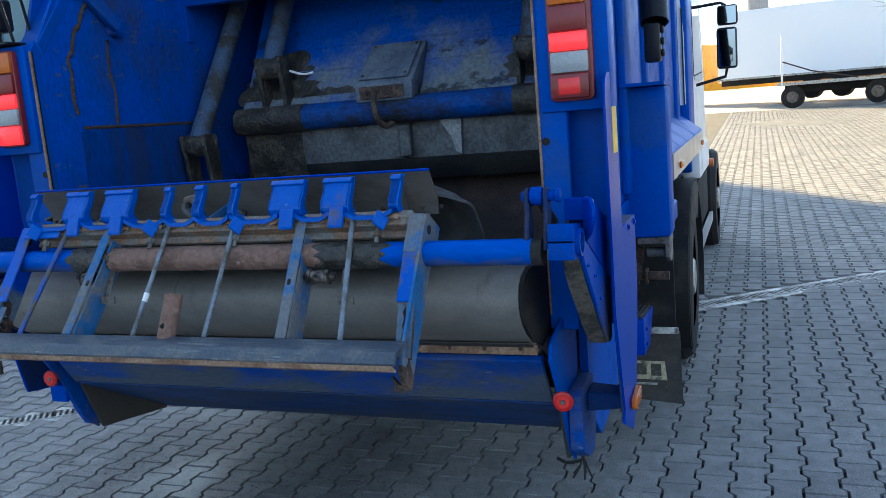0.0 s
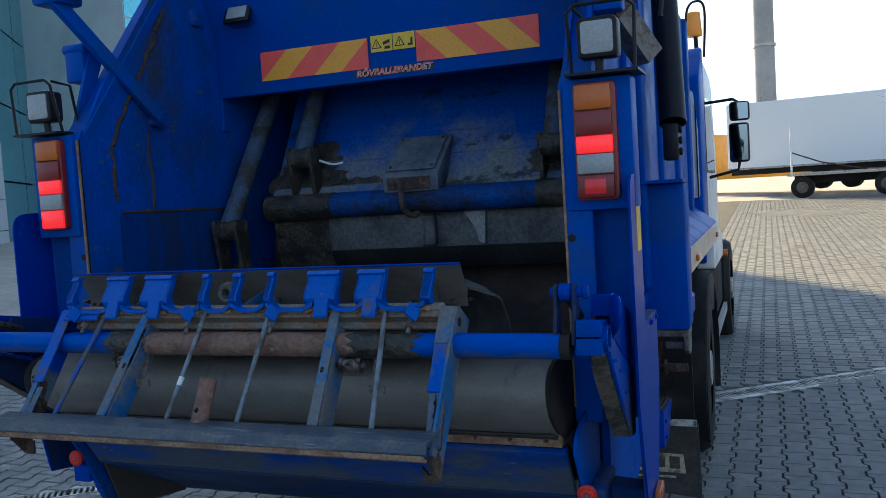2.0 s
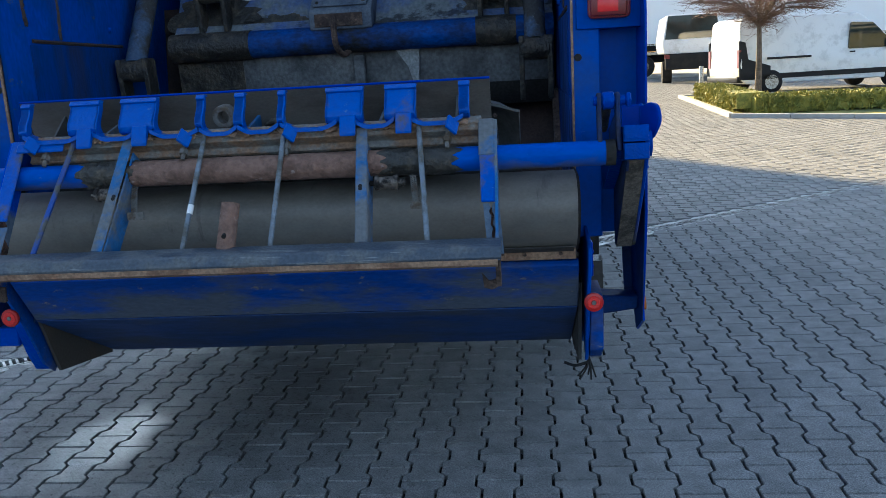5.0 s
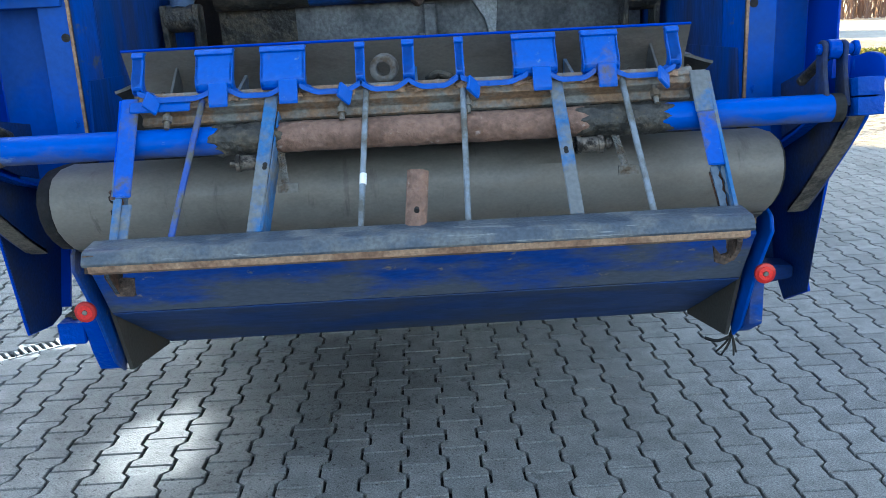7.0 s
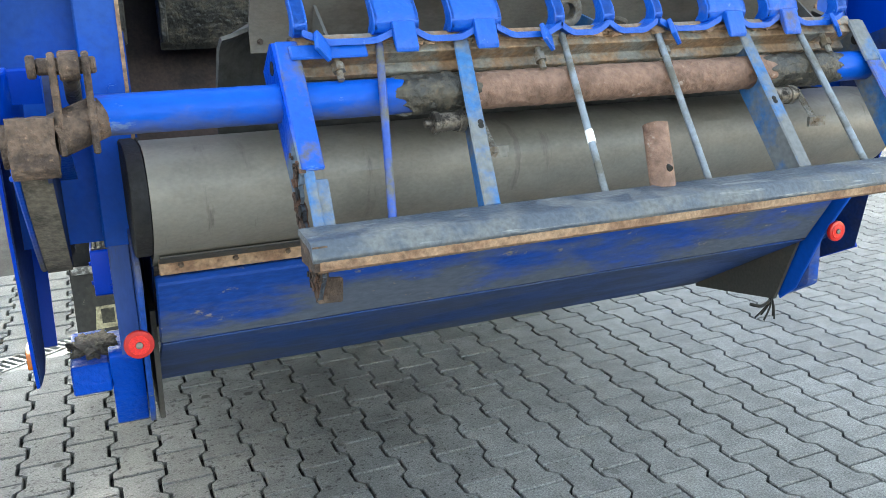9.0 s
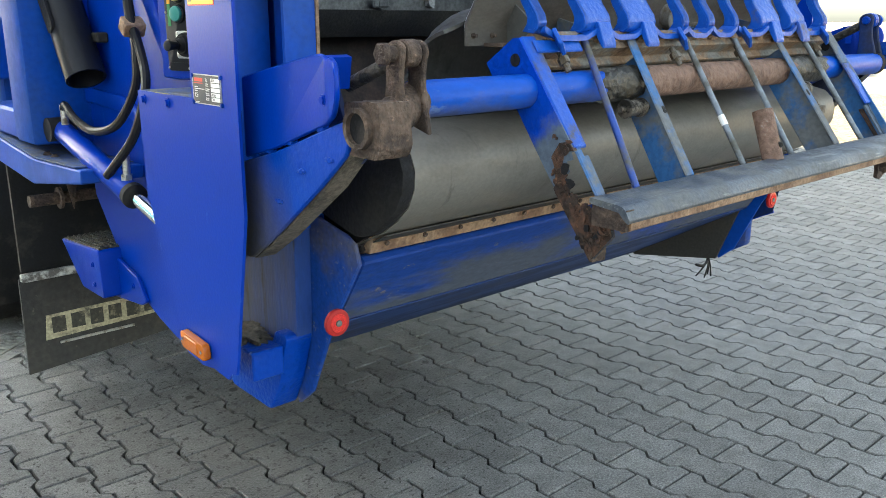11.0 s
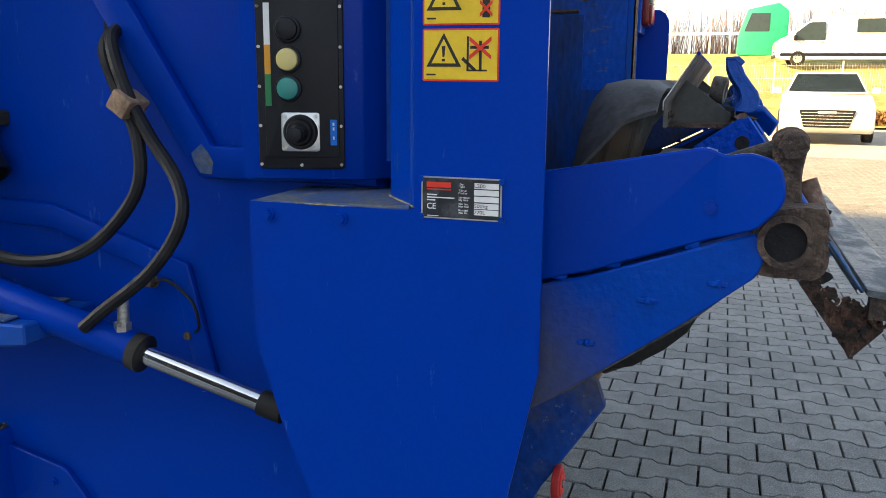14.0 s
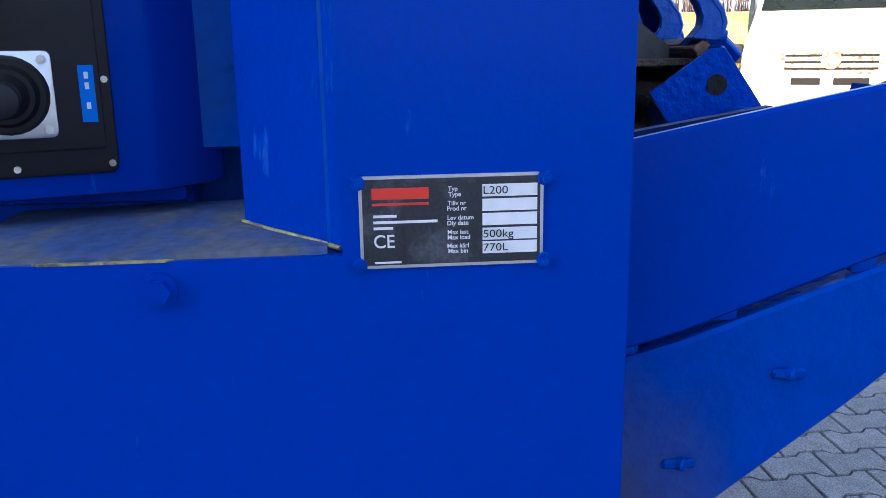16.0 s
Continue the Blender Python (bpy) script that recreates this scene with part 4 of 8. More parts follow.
    sweep(bm, [(s * 1.05, 0.905, 1.545), (s * 1.09, 0.9, 1.50), (s * 1.105, 0.86, 1.42), (s * 1.12, 0.815, 1.34), (s * 1.13, 0.82, 1.24), (s * 1.15, 0.92, 1.135), (s * 1.17, 1.05, 1.105), (s * 1.175, 1.18, 1.13), (s * 1.17, 1.27, 1.165), (s * 1.17, 1.285, 1.15)], 0.0125)
    T("hose", bm, M_hose, ram, "worn black hydraulic hose")
    bm = bmesh.new()
    box(bm, -0.03, 0.03, -0.022, 0.022, -0.02, 0.02, Matrix.Translation((s * 1.115, 0.835, 1.405)) @ pose(0, 0, 0, 35, 0, 0))
    bevel(bm, 0.005, 2)
    T("hose_clamp", bm, M_rustlight if s < 0 else M_zinc, ram, "rusty hose clamp")
    bm = bmesh.new()
    cyl(bm, (s * 1.04, 0.895, 1.548), (s * 1.054, 0.895, 1.548), 0.032, 20)
    T("hose_hole", bm, M_black, ram)


for s in (-1, 1):
    tailgate_side(s)

# ---- sill, hopper, packing blade and hood ----
bm = bmesh.new()
prism(bm, [(0.0, 0.905), (-0.012, 0.89), (0.0, 0.872), (0.103, 0.716), (0.113, 0.722), (0.02, 0.872), (0.03, 0.905)], -0.985, 0.985)
bevel(bm, 0.004, 1)
sill = T("sill_panel", bm, M_sillface, label="scraped and dirty blue hopper sill")
bm = bmesh.new()
prism(bm, [(0.006, 0.912), (-0.02, 0.912), (-0.032, 0.955), (-0.024, 0.958), (0.0, 0.93)], -0.975, 0.975)
bevel(bm, 0.002, 1)
st = T("wear_strip", bm, M_rustlight, sill, "rusty wear strip with rivets")
for k in range(17):
    bm = bmesh.new()
    cyl(bm, (-0.93 + k * 0.116, -0.026, 0.934), (-0.93 + k * 0.116, -0.031, 0.932), 0.006, 8)
    T("rivet", bm, M_rust, st)
bm = bmesh.new()
prism(bm, [(0.1, 0.7145), (0.627, 0.421), (0.632, 0.43), (0.113, 0.7195)], -0.983, 0.983)
bevel(bm, 0.003, 1)
T("sill_lower", bm, M_sillfold, sill, "darker lower fold of the sill")
# bulging sheet above the sill
bulge = [(0.02, 0.925), (-0.03, 0.95), (-0.085, 0.975), (-0.135, 1.01), (-0.17, 1.045), (-0.19, 1.085), (-0.194, 1.125), (-0.18, 1.16), (-0.15, 1.185), (-0.09, 1.2), (0.0, 1.2)]
bm = bmesh.new()
sheet = []
for i in range(50):
    x, ring = -0.985 + 1.96 * i / 49, []
    for k, (y, z) in enumerate(bulge):
        # worn and dented: shallow hollows and a drawn crease, none at the clamped edges
        w = math.sin(math.pi * k / (len(bulge) - 1))
        dent = w * (0.005 * noise.fractal((x * 2.3, k * 0.35, 4.0), 0.8, 2.0, 3) - 0.004 * math.exp(-((k - 3.2 - 0.5 * math.sin(x * 3)) / 0.5) ** 2))
        ring.append([bm.verts.new((x, y - dent * 0.7 + e * 0.006, z + dent * 0.3)) for e in (0, 1)])
    sheet.append(ring)
for a, b in zip(sheet, sheet[1:]):
    for k in range(len(bulge) - 1):
        bm.faces.new((a[k][0], b[k][0], b[k + 1][0], a[k + 1][0]))
        bm.faces.new((a[k][1], a[k + 1][1], b[k + 1][1], b[k][1]))
for ring in (sheet[0], sheet[-1]):
    for k in range(len(bulge) - 1):
        bm.faces.new((ring[k][0], ring[k + 1][0], ring[k + 1][1], ring[k][1]))
for s in (-1, 1):
    bm2 = bmesh.new()
    prism(bm2, [(y * 0.97 + 0.004, 1.07 + (z - 1.07) * 0.96) for y, z in bulge] + [(0.168, 1.19), (0.168, 0.95)], *sorted((s * 0.976, s * 0.984)))
    T("apron_end", bm2, M_black, label="matt black end plate of the apron")
bm2 = bmesh.new()
prism(bm2, [(y * 1.03 + 0.003, z) for y, z in bulge[2:]] + [(0.168, 1.19), (0.168, 1.01), (0.0, 0.968), (-0.035, 0.962)], -1.02, -0.9855)
bevel(bm2, 0.006, 2)
T("apron_cap", bm2, M_black, label="matt black cap on the end of the apron")
T("rubber_apron", bm, M_sheet, label="grey abraded sheet bulging over the sill")
# Added strip; its dark colour stands in for the shaded gap here.
bm = bmesh.new()
prism(bm, [(-0.033, 0.9445), (-0.082, 0.969), (-0.0835, 0.966), (-0.034, 0.9415)], -0.974, 0.968)
T("gap_strip", bm, M_gusset, label="dark strip standing in for the gap under the sheet")
# bowl of the hopper
bm = bmesh.new()
strip(bm, [(0.0, 0.93), (0.2, 0.79), (0.5, 0.64), (0.85, 0.62), (1.15, 0.75), (1.35, 0.95), (1.5, 1.3), (1.6, 1.9)], -0.984, 0.984, -0.012)
T("hopper_bowl", bm, M_hopper, label="rusty brown hopper bowl")
for s in (-1, 1):
    bm = bmesh.new()
    prism(bm, [(0.1, 0.9), (0.3, 0.7), (1.2, 0.7), (1.5, 1.2), (1.5, 1.42), (0.2, 1.42)], s * 0.976, s * 0.984)
    T("scour_plate", bm, M_panelwall)
    bm = bmesh.new()
    prism(bm, [(0.34, 1.42), (0.34, 1.705), (1.25, 1.705), (1.4, 1.42)], *sorted((s * 0.9805, s * 0.984)))
    T("grease_panel", bm, M_panelwall, label="grease-blackened lower wall panel")
    bm = bmesh.new()
    prism(bm, [(0.62, 0.68), (0.7, 0.68), (1.2, 1.42), (1.12, 1.42)], s * 0.95, s * 0.976)
    T("hopper_rib", bm, M_rust)
# weld repairs and rust trails on the inner walls
for s in (-1, 1):
    bm = bmesh.new()
    seam = [Vector((s * 0.984, 0.72, 2.62)), Vector((s * 0.984, 0.62, 2.45)), Vector((s * 0.984, 0.45, 2.2)), Vector((s * 0.984, 0.33, 2.0)), Vector((s * 0.984, 0.335, 1.72))]
    run = [a.lerp(b, k / 6) + Vector((random.uniform(-0.004, 0.004), random.uniform(-0.009, 0.009), random.uniform(-0.01, 0.01))) for a, b in zip(seam, seam[1:]) for k in range(6)]
    sweep(bm, run, 0.009, 7)
    for v in bm.verts:
        v.co += Vector((random.uniform(-0.003, 0.003), random.uniform(-0.005, 0.005), random.uniform(-0.005, 0.005)))
    T("weld_seam", bm, M_weldseam, label="dark rusty weld seam")
    bm = bmesh.new()
    sweep(bm, [(s * 0.984, 0.36, 1.72), (s * 0.984, 0.64, 1.715), (s * 0.984, 1.08, 1.71)], 0.008, 6)
    T("weld_seam", bm, M_weldseam)
    bm = bmesh.new()
    sweep(bm, [(s * 0.985, 0.565, 2.08), (s * 0.985, 0.555, 1.95), (s * 0.985, 0.57, 1.85), (s * 0.985, 0.562, 1.73)], 0.007, 6)
    for v in bm.verts:
        v.co += Vector((0, random.uniform(-0.006, 0.006), random.uniform(-0.006, 0.006)))
    T("weld_seam", bm, M_weldseam)
    for y, z in ((0.86, 2.08), (0.93, 2.075), (0.98, 1.78), (0.75, 1.9)):
        bolt("bolt", (s * 0.984, y, z), (-s, 0, 0), 0.01, 0.01, M_blue, truck)
    bm = bmesh.new()
    box(bm, s * 0.985 - 0.02, s * 0.985 + 0.02, 0.93, 1.01, 2.60, 2.68)
    bevel(bm, 0.008, 2)
    T("lug", bm, M_inner)
# packing carriage: sloping plate, seams, cross pipe, blade
bm = bmesh.new()
prism(bm, [(1.215, 1.72), (1.30, 1.80), (1.62, 2.36), (1.66, 2.34), (1.34, 1.78), (1.25, 1.68)], -0.80, 0.965)
car = T("carriage_plate", bm, M_carriage, label="soiled blue packing plate with weld seams")
for k in range(1, 5):
    y, z = 1.30 + 0.0643 * k, 1.80 + 0.1125 * k
    bm = bmesh.new()
    cyl(bm, (-0.72, y - 0.002, z), (0.95, y - 0.002, z), 0.005, 6)
    T("weld_seam", bm, M_carriage, car)
bm = bmesh.new()
cyl(bm, (-0.80, 1.215, 1.69), (0.965, 1.215, 1.69), 0.062, 28)
T("cross_pipe", bm, M_pipe, car, "scuffed blue cross pipe")
bm = bmesh.new()
cyl(bm, (-0.80, 1.215, 1.69), (-0.42, 1.215, 1.69), 0.066, 22)
T("greasy_collar", bm, M_grease, car, "grease-caked collar")
bm = bmesh.new()
cyl(bm, (0.62, 1.215, 1.69), (0.80, 1.215, 1.69), 0.066, 22)
T("greasy_collar", bm, M_grease, car, "grease-caked collar")
bm = bmesh.new()
prism(bm, [(1.25, 1.68), (1.275, 1.43), (1.33, 1.36), (1.37, 1.36), (1.34, 1.68)], -0.80, 0.965)
bevel(bm, 0.01, 2)
T("packer_blade", bm, M_scoured, car, "scoured grey packer blade")
bm = bmesh.new()
prism(bm, [(1.246, 1.67), (1.271, 1.43), (1.326, 1.357), (1.33, 1.36), (1.275, 1.43), (1.25, 1.67)], -0.802, -0.485)
T("grease_film", bm, M_grease, car, "blade end black with old grease")
bm = bmesh.new()
prism(bm, [(1.267, 1.46), (1.272, 1.43), (1.326, 1.357), (1.331, 1.36), (1.277, 1.433), (1.272, 1.462)], -0.484, 0.967)
T("grease_film", bm, M_black, car, "blackened lower edge of the blade")
bm = bmesh.new()
prism(bm, [(1.165, 1.735), (1.165, 1.815), (1.405, 2.006), (1.44, 1.99), (1.29, 1.70)], -0.13, 0.157)
bevel(bm, 0.007, 2)
hatch = T("hatch_box", bm, M_dustlid, car, "boxed hatch with a screwed lid")
bm = bmesh.new()
prism(bm, [(1.182, 1.834), (1.176, 1.841), (1.383, 2.005), (1.389, 1.998)], -0.112, 0.135)
bevel(bm, 0.003, 1)
lid = T("lid", bm, M_dustlid, hatch, "dusty screwed lid")
for x in (-0.095, 0.118):
    for k in (0.08, 0.92):
        bolt("lid_bolt", (x, 1.176 + 0.207 * k, 1.841 + 0.164 * k), (0, -0.62, 0.784), 0.006, 0.006, M_grease, lid)
bm = bmesh.new()
box(bm, -0.105, 0.115, 1.157, 1.1645, 1.745, 1.803)
bevel(bm, 0.003, 1)
lip = T("front_lip", bm, M_rust, hatch, "rusty front lip")
for x in (-0.07, 0.05):
    bolt("lip_bolt", (x, 1.157, 1.772), (0, -1, 0), 0.009, 0.008, M_rust, lip)
bm = bmesh.new()
sweep(bm, [(-0.005, 1.11, 1.78), (-0.005, 1.095, 1.74), (0.0, 1.10, 1.66), (0.02, 1.15, 1.62), (0.04, 1.2, 1.64)], 0.014, 8)
T("tow_hook", bm, M_rust, car, "rusty hook")
bm = bmesh.new()
box(bm, 0.045, 0.10, 1.225, 1.265, 1.47, 1.62)
box(bm, 0.02, 0.05, 1.225, 1.25, 1.47, 1.50)
bevel(bm, 0.006, 1)
T("blade_lug", bm, M_scoured, car)
bm = bmesh.new()
prism(bm, [(0.245, 1.63), (0.30, 1.55), (0.32, 1.48), (0.345, 1.47), (0.355, 1.63)], 1.235, 1.262, "y")
T("torn_rag", bm, mat("pale caked dirt", (0.3, 0.31, 0.31), 0.9, grain=0.3, bump=0.6), car, "pale torn scrap stuck on the blade")
bm = bmesh.new()
sweep(bm, [(-0.52, 1.27, 1.92), (-0.46, 1.26, 1.90), (-0.42, 1.25, 1.895), (-0.38, 1.25, 1.90)], 0.006, 6)
T("torn_rag", bm, M_white, car, "white plastic shred")
# ragged grease thrown round the ram lugs
for cx, cz, rx, rz, seed in ((-0.6, 1.84, 0.2, 0.14, 1.0), (0.72, 1.8, 0.15, 0.12, 7.0), (-0.3, 1.77, 0.16, 0.05, 4.0)):
    bm = bmesh.new()
    pts = []
    for k in range(56):
        a = 2 * math.pi * k / 56
        r = 1.0 + 0.45 * noise.fractal((math.cos(a) * 1.6 + seed, math.sin(a) * 1.6, seed), 0.7, 2.2, 4)
        pts.append((cx + rx * r * math.cos(a), cz + rz * r * math.sin(a)))
    prism(bm, pts, 0.0, 0.004, "y")
    for v in bm.verts:
        v.co.y += 1.294 + (v.co.z - 1.80) * 0.5714
    T("grease_film", bm, M_grease, car, "old grease smeared round the ram lug")
# blade and carriage rams
for x, top, bottom, r, mm in ((-0.88, (1.5, 2.36), (0.965, 1.62), 0.045, M_ramgrey), (-0.60, (1.52, 2.4), (1.24, 1.96), 0.046, M_ramgrey), (0.70, (1.5, 2.4), (1.24, 1.93), 0.05, M_ramgrey), (0.88, (1.5, 2.36), (0.965, 1.62), 0.045, M_ramgrey)):
    bm = bmesh.new()
    cyl(bm, (x, top[0], top[1]), (x, bottom[0], bottom[1]), r, 22)
    ram = T("packer_ram", bm, mm, label="dirty blue hydraulic ram")
    bm = bmesh.new()
    cyl(bm, (x - 0.06, bottom[0], bottom[1] - 0.02), (x + 0.06, bottom[0], bottom[1] - 0.02), r * 1.15, 18)
    for e in (-0.07, 0.05):
        prism(bm, rounded([(bottom[0] - 0.055, bottom[1] + 0.03), (bottom[0] + 0.055, bottom[1] + 0.03), (bottom[0] + 0.07, bottom[1] - 0.22), (bottom[0] - 0.01, bottom[1] - 0.24)], 0.02), x + e, x + e + 0.022)
    bevel(bm, 0.004, 1)
    T("ram_lug", bm, M_grease, ram, "greasy lug")
# hood with the hazard strip, underside and upper slope
bm = bmesh.new()
prism(bm, [(1.115, 2.262), (1.125, 2.56), (1.0, 2.82), (0.92, 3.15), (2.0, 3.15), (2.0, 2.45), (1.6, 2.4), (1.18, 2.262)], -0.984, 0.984)
bevel(bm, 0.006, 2)
hood = T("hood", bm, M_blue, label="blue tailgate hood with a hazard strip")
for s in (-1, 1):
    bm = bmesh.new()
    box(bm, s * 0.975 - 0.008, s * 0.975 + 0.008, 1.12, 1.17, 2.1, 2.262)
    T("hood_bracket", bm, M_blue, hood)
M_yel = mat("yellow reflective film", (0.72, 0.34, 0.02), 0.4, grain=0.08, bump=0.02, dirt=(0.6, 0.28, 0.03), amount=0.3)
M_redf = mat("red reflective film", (0.72, 0.085, 0.06), 0.4, grain=0.08, bump=0.02, dirt=(0.5, 0.08, 0.06), amount=0.3)
M_lab = mat("label yellow", (0.68, 0.47, 0.02), 0.4, grain=0.05, bump=0.01)
M_ink = mat("label black", (0.012, 0.012, 0.012), 0.5, grain=0.05, bump=0.0)


def slab(name, pts, plane, material, parent, thick=0.0012):
    """A flat sticker patch: pts are (x, z) on y = plane."""
    bm = bmesh.new()
    prism(bm, pts, plane - thick, plane, "y")
    return T(name, bm, material, parent)


def hazard(x0, x1, z0, z1, lean, first):
    """Slanting red and yellow stripes in a rectangle."""
    w = (x1 - x0) / 4.0
    cuts = [x0 - 2 * w + i * w for i in range(9)]
    for i, c in enumerate(cuts):
        bot, top = (c, c + lean) if lean > 0 else (c - lean, c)
        q = [(bot, z0), (bot + w, z0), (top + w, z1), (top, z1)]
        # clip to the rectangle
        for side, lim in ((0, x0), (1, x1)):
            out = []
            for j in range(len(q)):
                p, r = q[j], q[(j + 1) % len(q)]
                ins = (p[0] >= lim) if side == 0 else (p[0] <= lim)
                inr = (r[0] >= lim) if side == 0 else (r[0] <= lim)
                if ins:
                    out.append(p)
                if ins != inr:
                    t = (lim - p[0]) / (r[0] - p[0])
                    out.append((lim, p[1] + t * (r[1] - p[1])))
            q = out
            if len(q) < 3:
                break
        if len(q) >= 3:
            slab("hazard_stripe", q, 1.1135, (M_redf, M_yel)[(i + first) % 2], hood)


hazard(-0.722, -0.135, 2.322, 2.462, 0.15, 1)
hazard(0.11, 0.69, 2.325, 2.466, -0.15, 1)
slab("hazard_label", [(-0.118, 2.392), (-0.118, 2.468), (-0.008, 2.468), (-0.008, 2.392)], 1.1135, M_lab, hood)
slab("hazard_label", [(-0.004, 2.392), (-0.004, 2.468), (0.106, 2.468), (0.106, 2.392)], 1.1135, M_lab, hood)


def lettering(name, body, size, m, material, parent, extrude=0.0004, offset=0.0, shear=0.0, font_width=1.0):
    """Words in the built-in font, as a mesh at the pose m."""
    cu = bpy.data.curves.new(name, "FONT")
    cu.body, cu.size, cu.extrude, cu.align_x, cu.align_y, cu.offset, cu.shear = body, size, extrude, "CENTER", "CENTER", offset, shear
    tmp = new(name, cu)
    dg = bpy.context.evaluated_depsgraph_get()
    me = bpy.data.meshes.new_from_object(tmp.evaluated_get(dg))
    bpy.data.objects.remove(tmp)
    bpy.data.curves.remove(cu)
    me.transform(Matrix.Diagonal((font_width, 1, 1, 1)))
    me.transform(m)
    me.materials.clear()
    me.materials.append(material)
    ob = new(name, me)
    ob.parent = parent
    return ob


M_whitefilm = mat("white film", (0.7, 0.7, 0.7), 0.5, grain=0.05, bump=0.02)
slab("joke_sticker", rounded([(-0.212, 2.282), (-0.212, 2.318), (0.192, 2.318), (0.192, 2.282)], 0.008), 1.1135, M_ink, hood)
lettering("sticker_caption", "R\u00d6VBALLEBANDET", 0.04, pose(-0.01, 1.1118, 2.30, 90, 0, 0), M_whitefilm, hood, offset=0.0014, shear=0.2, font_width=1.12)
lettering("sticker_caption", "R\u00d6VBALLEBANDET", 0.04, pose(-0.01, 1.1108, 2.30, 90, 0, 0), M_redf, hood, shear=0.2, font_width=1.12)


def warning_triangle(cx, cz, r, place, parent):
    """A black-edged triangle with an exclamation mark; place turns (u, v) outlines into a flat mesh."""
    place("triangle", [(cx - r, cz - r * 0.8), (cx + r, cz - r * 0.8), (cx, cz + r)], M_ink, 1)
    place("triangle", [(cx - r * 0.7, cz - r * 0.62), (cx + r * 0.7, cz - r * 0.62), (cx, cz + r * 0.68)], M_lab, 2)
    place("mark", [(cx - r * 0.11, cz + r * 0.3), (cx + r * 0.11, cz + r * 0.3), (cx + r * 0.05, cz - r * 0.28), (cx - r * 0.05, cz - r * 0.28)], M_ink, 3)
    place("mark", [(cx - r * 0.08, cz - r * 0.38), (cx + r * 0.08, cz - r * 0.38), (cx + r * 0.08, cz - r * 0.52), (cx - r * 0.08, cz - r * 0.52)], M_ink, 3)


def on_hood(name, pts, material, level):
    slab(name, pts, 1.1123 - level * 0.0008, material, hood, 0.0008)


for cx in (-0.088, 0.03):
    warning_triangle(cx, 2.428, 0.026, on_hood, hood)
on_hood("pictogram", [(-0.055, 2.42), (-0.02, 2.43), (-0.02, 2.445), (-0.055, 2.435)], M_ink, 1)
on_hood("pictogram", [(-0.05, 2.402), (-0.018, 2.402), (-0.022, 2.415), (-0.045, 2.415)], M_ink, 1)
on_hood("pictogram", [(0.07, 2.405), (0.095, 2.405), (0.095, 2.44), (0.085, 2.44), (0.085, 2.415), (0.07, 2.415)], M_ink, 1)
# inset lamps and the rear camera under the upper slope
def hood_point(x, k):
    return Vector((x, 1.125 + (1.0 - 1.125) * k, 2.56 + 0.26 * k))


slope = pose(0, 0, 0, 90 - 25.7, 0, 0)
for x in (-0.80, 0.80):
    bm = bmesh.new()
    m = Matrix.Translation(hood_point(x, 0.42)) @ slope
    box(bm, -0.075, 0.075, -0.07, 0.07, -0.01, 0.014, m)
    bevel(bm, 0.01, 2)
    il = T("inset_lamp", bm, M_plastic, hood, "square inset work lamp")
    bm = bmesh.new()
    box(bm, -0.055, 0.055, -0.05, 0.05, 0.012, 0.018, m)
    bevel(bm, 0.006, 2)
    T("lens", bm, M_clear, il)
bm = bmesh.new()
m = Matrix.Translation(hood_point(-0.12, 0.5)) @ slope
box(bm, -0.05, 0.05, -0.035, 0.035, 0.0, 0.06, m)
bevel(bm, 0.008, 2)
rc = T("rear_camera", bm, M_plastic, hood, "small black rear camera")
bm = bmesh.new()
box(bm, -0.02, 0.02, -0.02, 0.02, 0.058, 0.064, m)
T("lens", bm, M_clear, rc)
bm = bmesh.new()
box(bm, -0.10, -0.055, -0.03, 0.03, 0.0, 0.045, m)
bevel(bm, 0.008, 2)
T("camera_bracket", bm, M_blue, rc)
# swing rail of the tailgate: bar across, two arms
bm = bmesh.new()
cyl(bm, (-1.10, 0.20, 2.62), (1.10, 0.20, 2.62), 0.034, 22)
rail = T("swing_rail", bm, M_worn, label="worn grey-blue cross bar on two swing arms")
for s in (-1, 1):
    bm = bmesh.new()
    a, b = Vector((s * 0.935, 0.60, 2.125)), Vector((s * 1.04, 0.14, 2.585))
    q = (b - a).to_track_quat("Z", "X").to_matrix().to_4x4()
    box(bm, -0.028, 0.028, -0.02, 0.02, -0.03, (b - a).length + 0.03, Matrix.Translation(a) @ q)
    bevel(bm, 0.006, 2)
    T("swing_arm", bm, M_blue, rail)
    bm = bmesh.new()
    box(bm, s * 1.06 - 0.07, s * 1.06 + 0.07, 0.11, 0.25, 2.565, 2.665)
    bevel(bm, 0.015, 2)
    T("arm_head", bm, M_blue, rail)
    bm = bmesh.new()
    cyl(bm, (s * 0.91, 0.60, 2.125), (s * 0.99, 0.60, 2.125), 0.03, 16)
    T("pivot", bm, M_worn, rail)
    # latch on the sloping edge
    bm = bmesh.new()
    box(bm, s * 1.12 - 0.05, s * 1.12 + 0.05, 0.30, 0.38, 2.28, 2.42)
    cyl(bm, (s * 1.06, 0.32, 2.42), (s * 1.18, 0.32, 2.42), 0.025, 14)
    bevel(bm, 0.01, 2)
    T("tailgate_latch", bm, M_blue, label="blue tailgate latch")
    bm = bmesh.new()
    prism(bm, [(0.2, 2.05), (0.26, 2.05), (0.42, 2.42), (0.34, 2.42)], s * 1.06, s * 1.075)
    T("latch_plate", bm, M_blue)

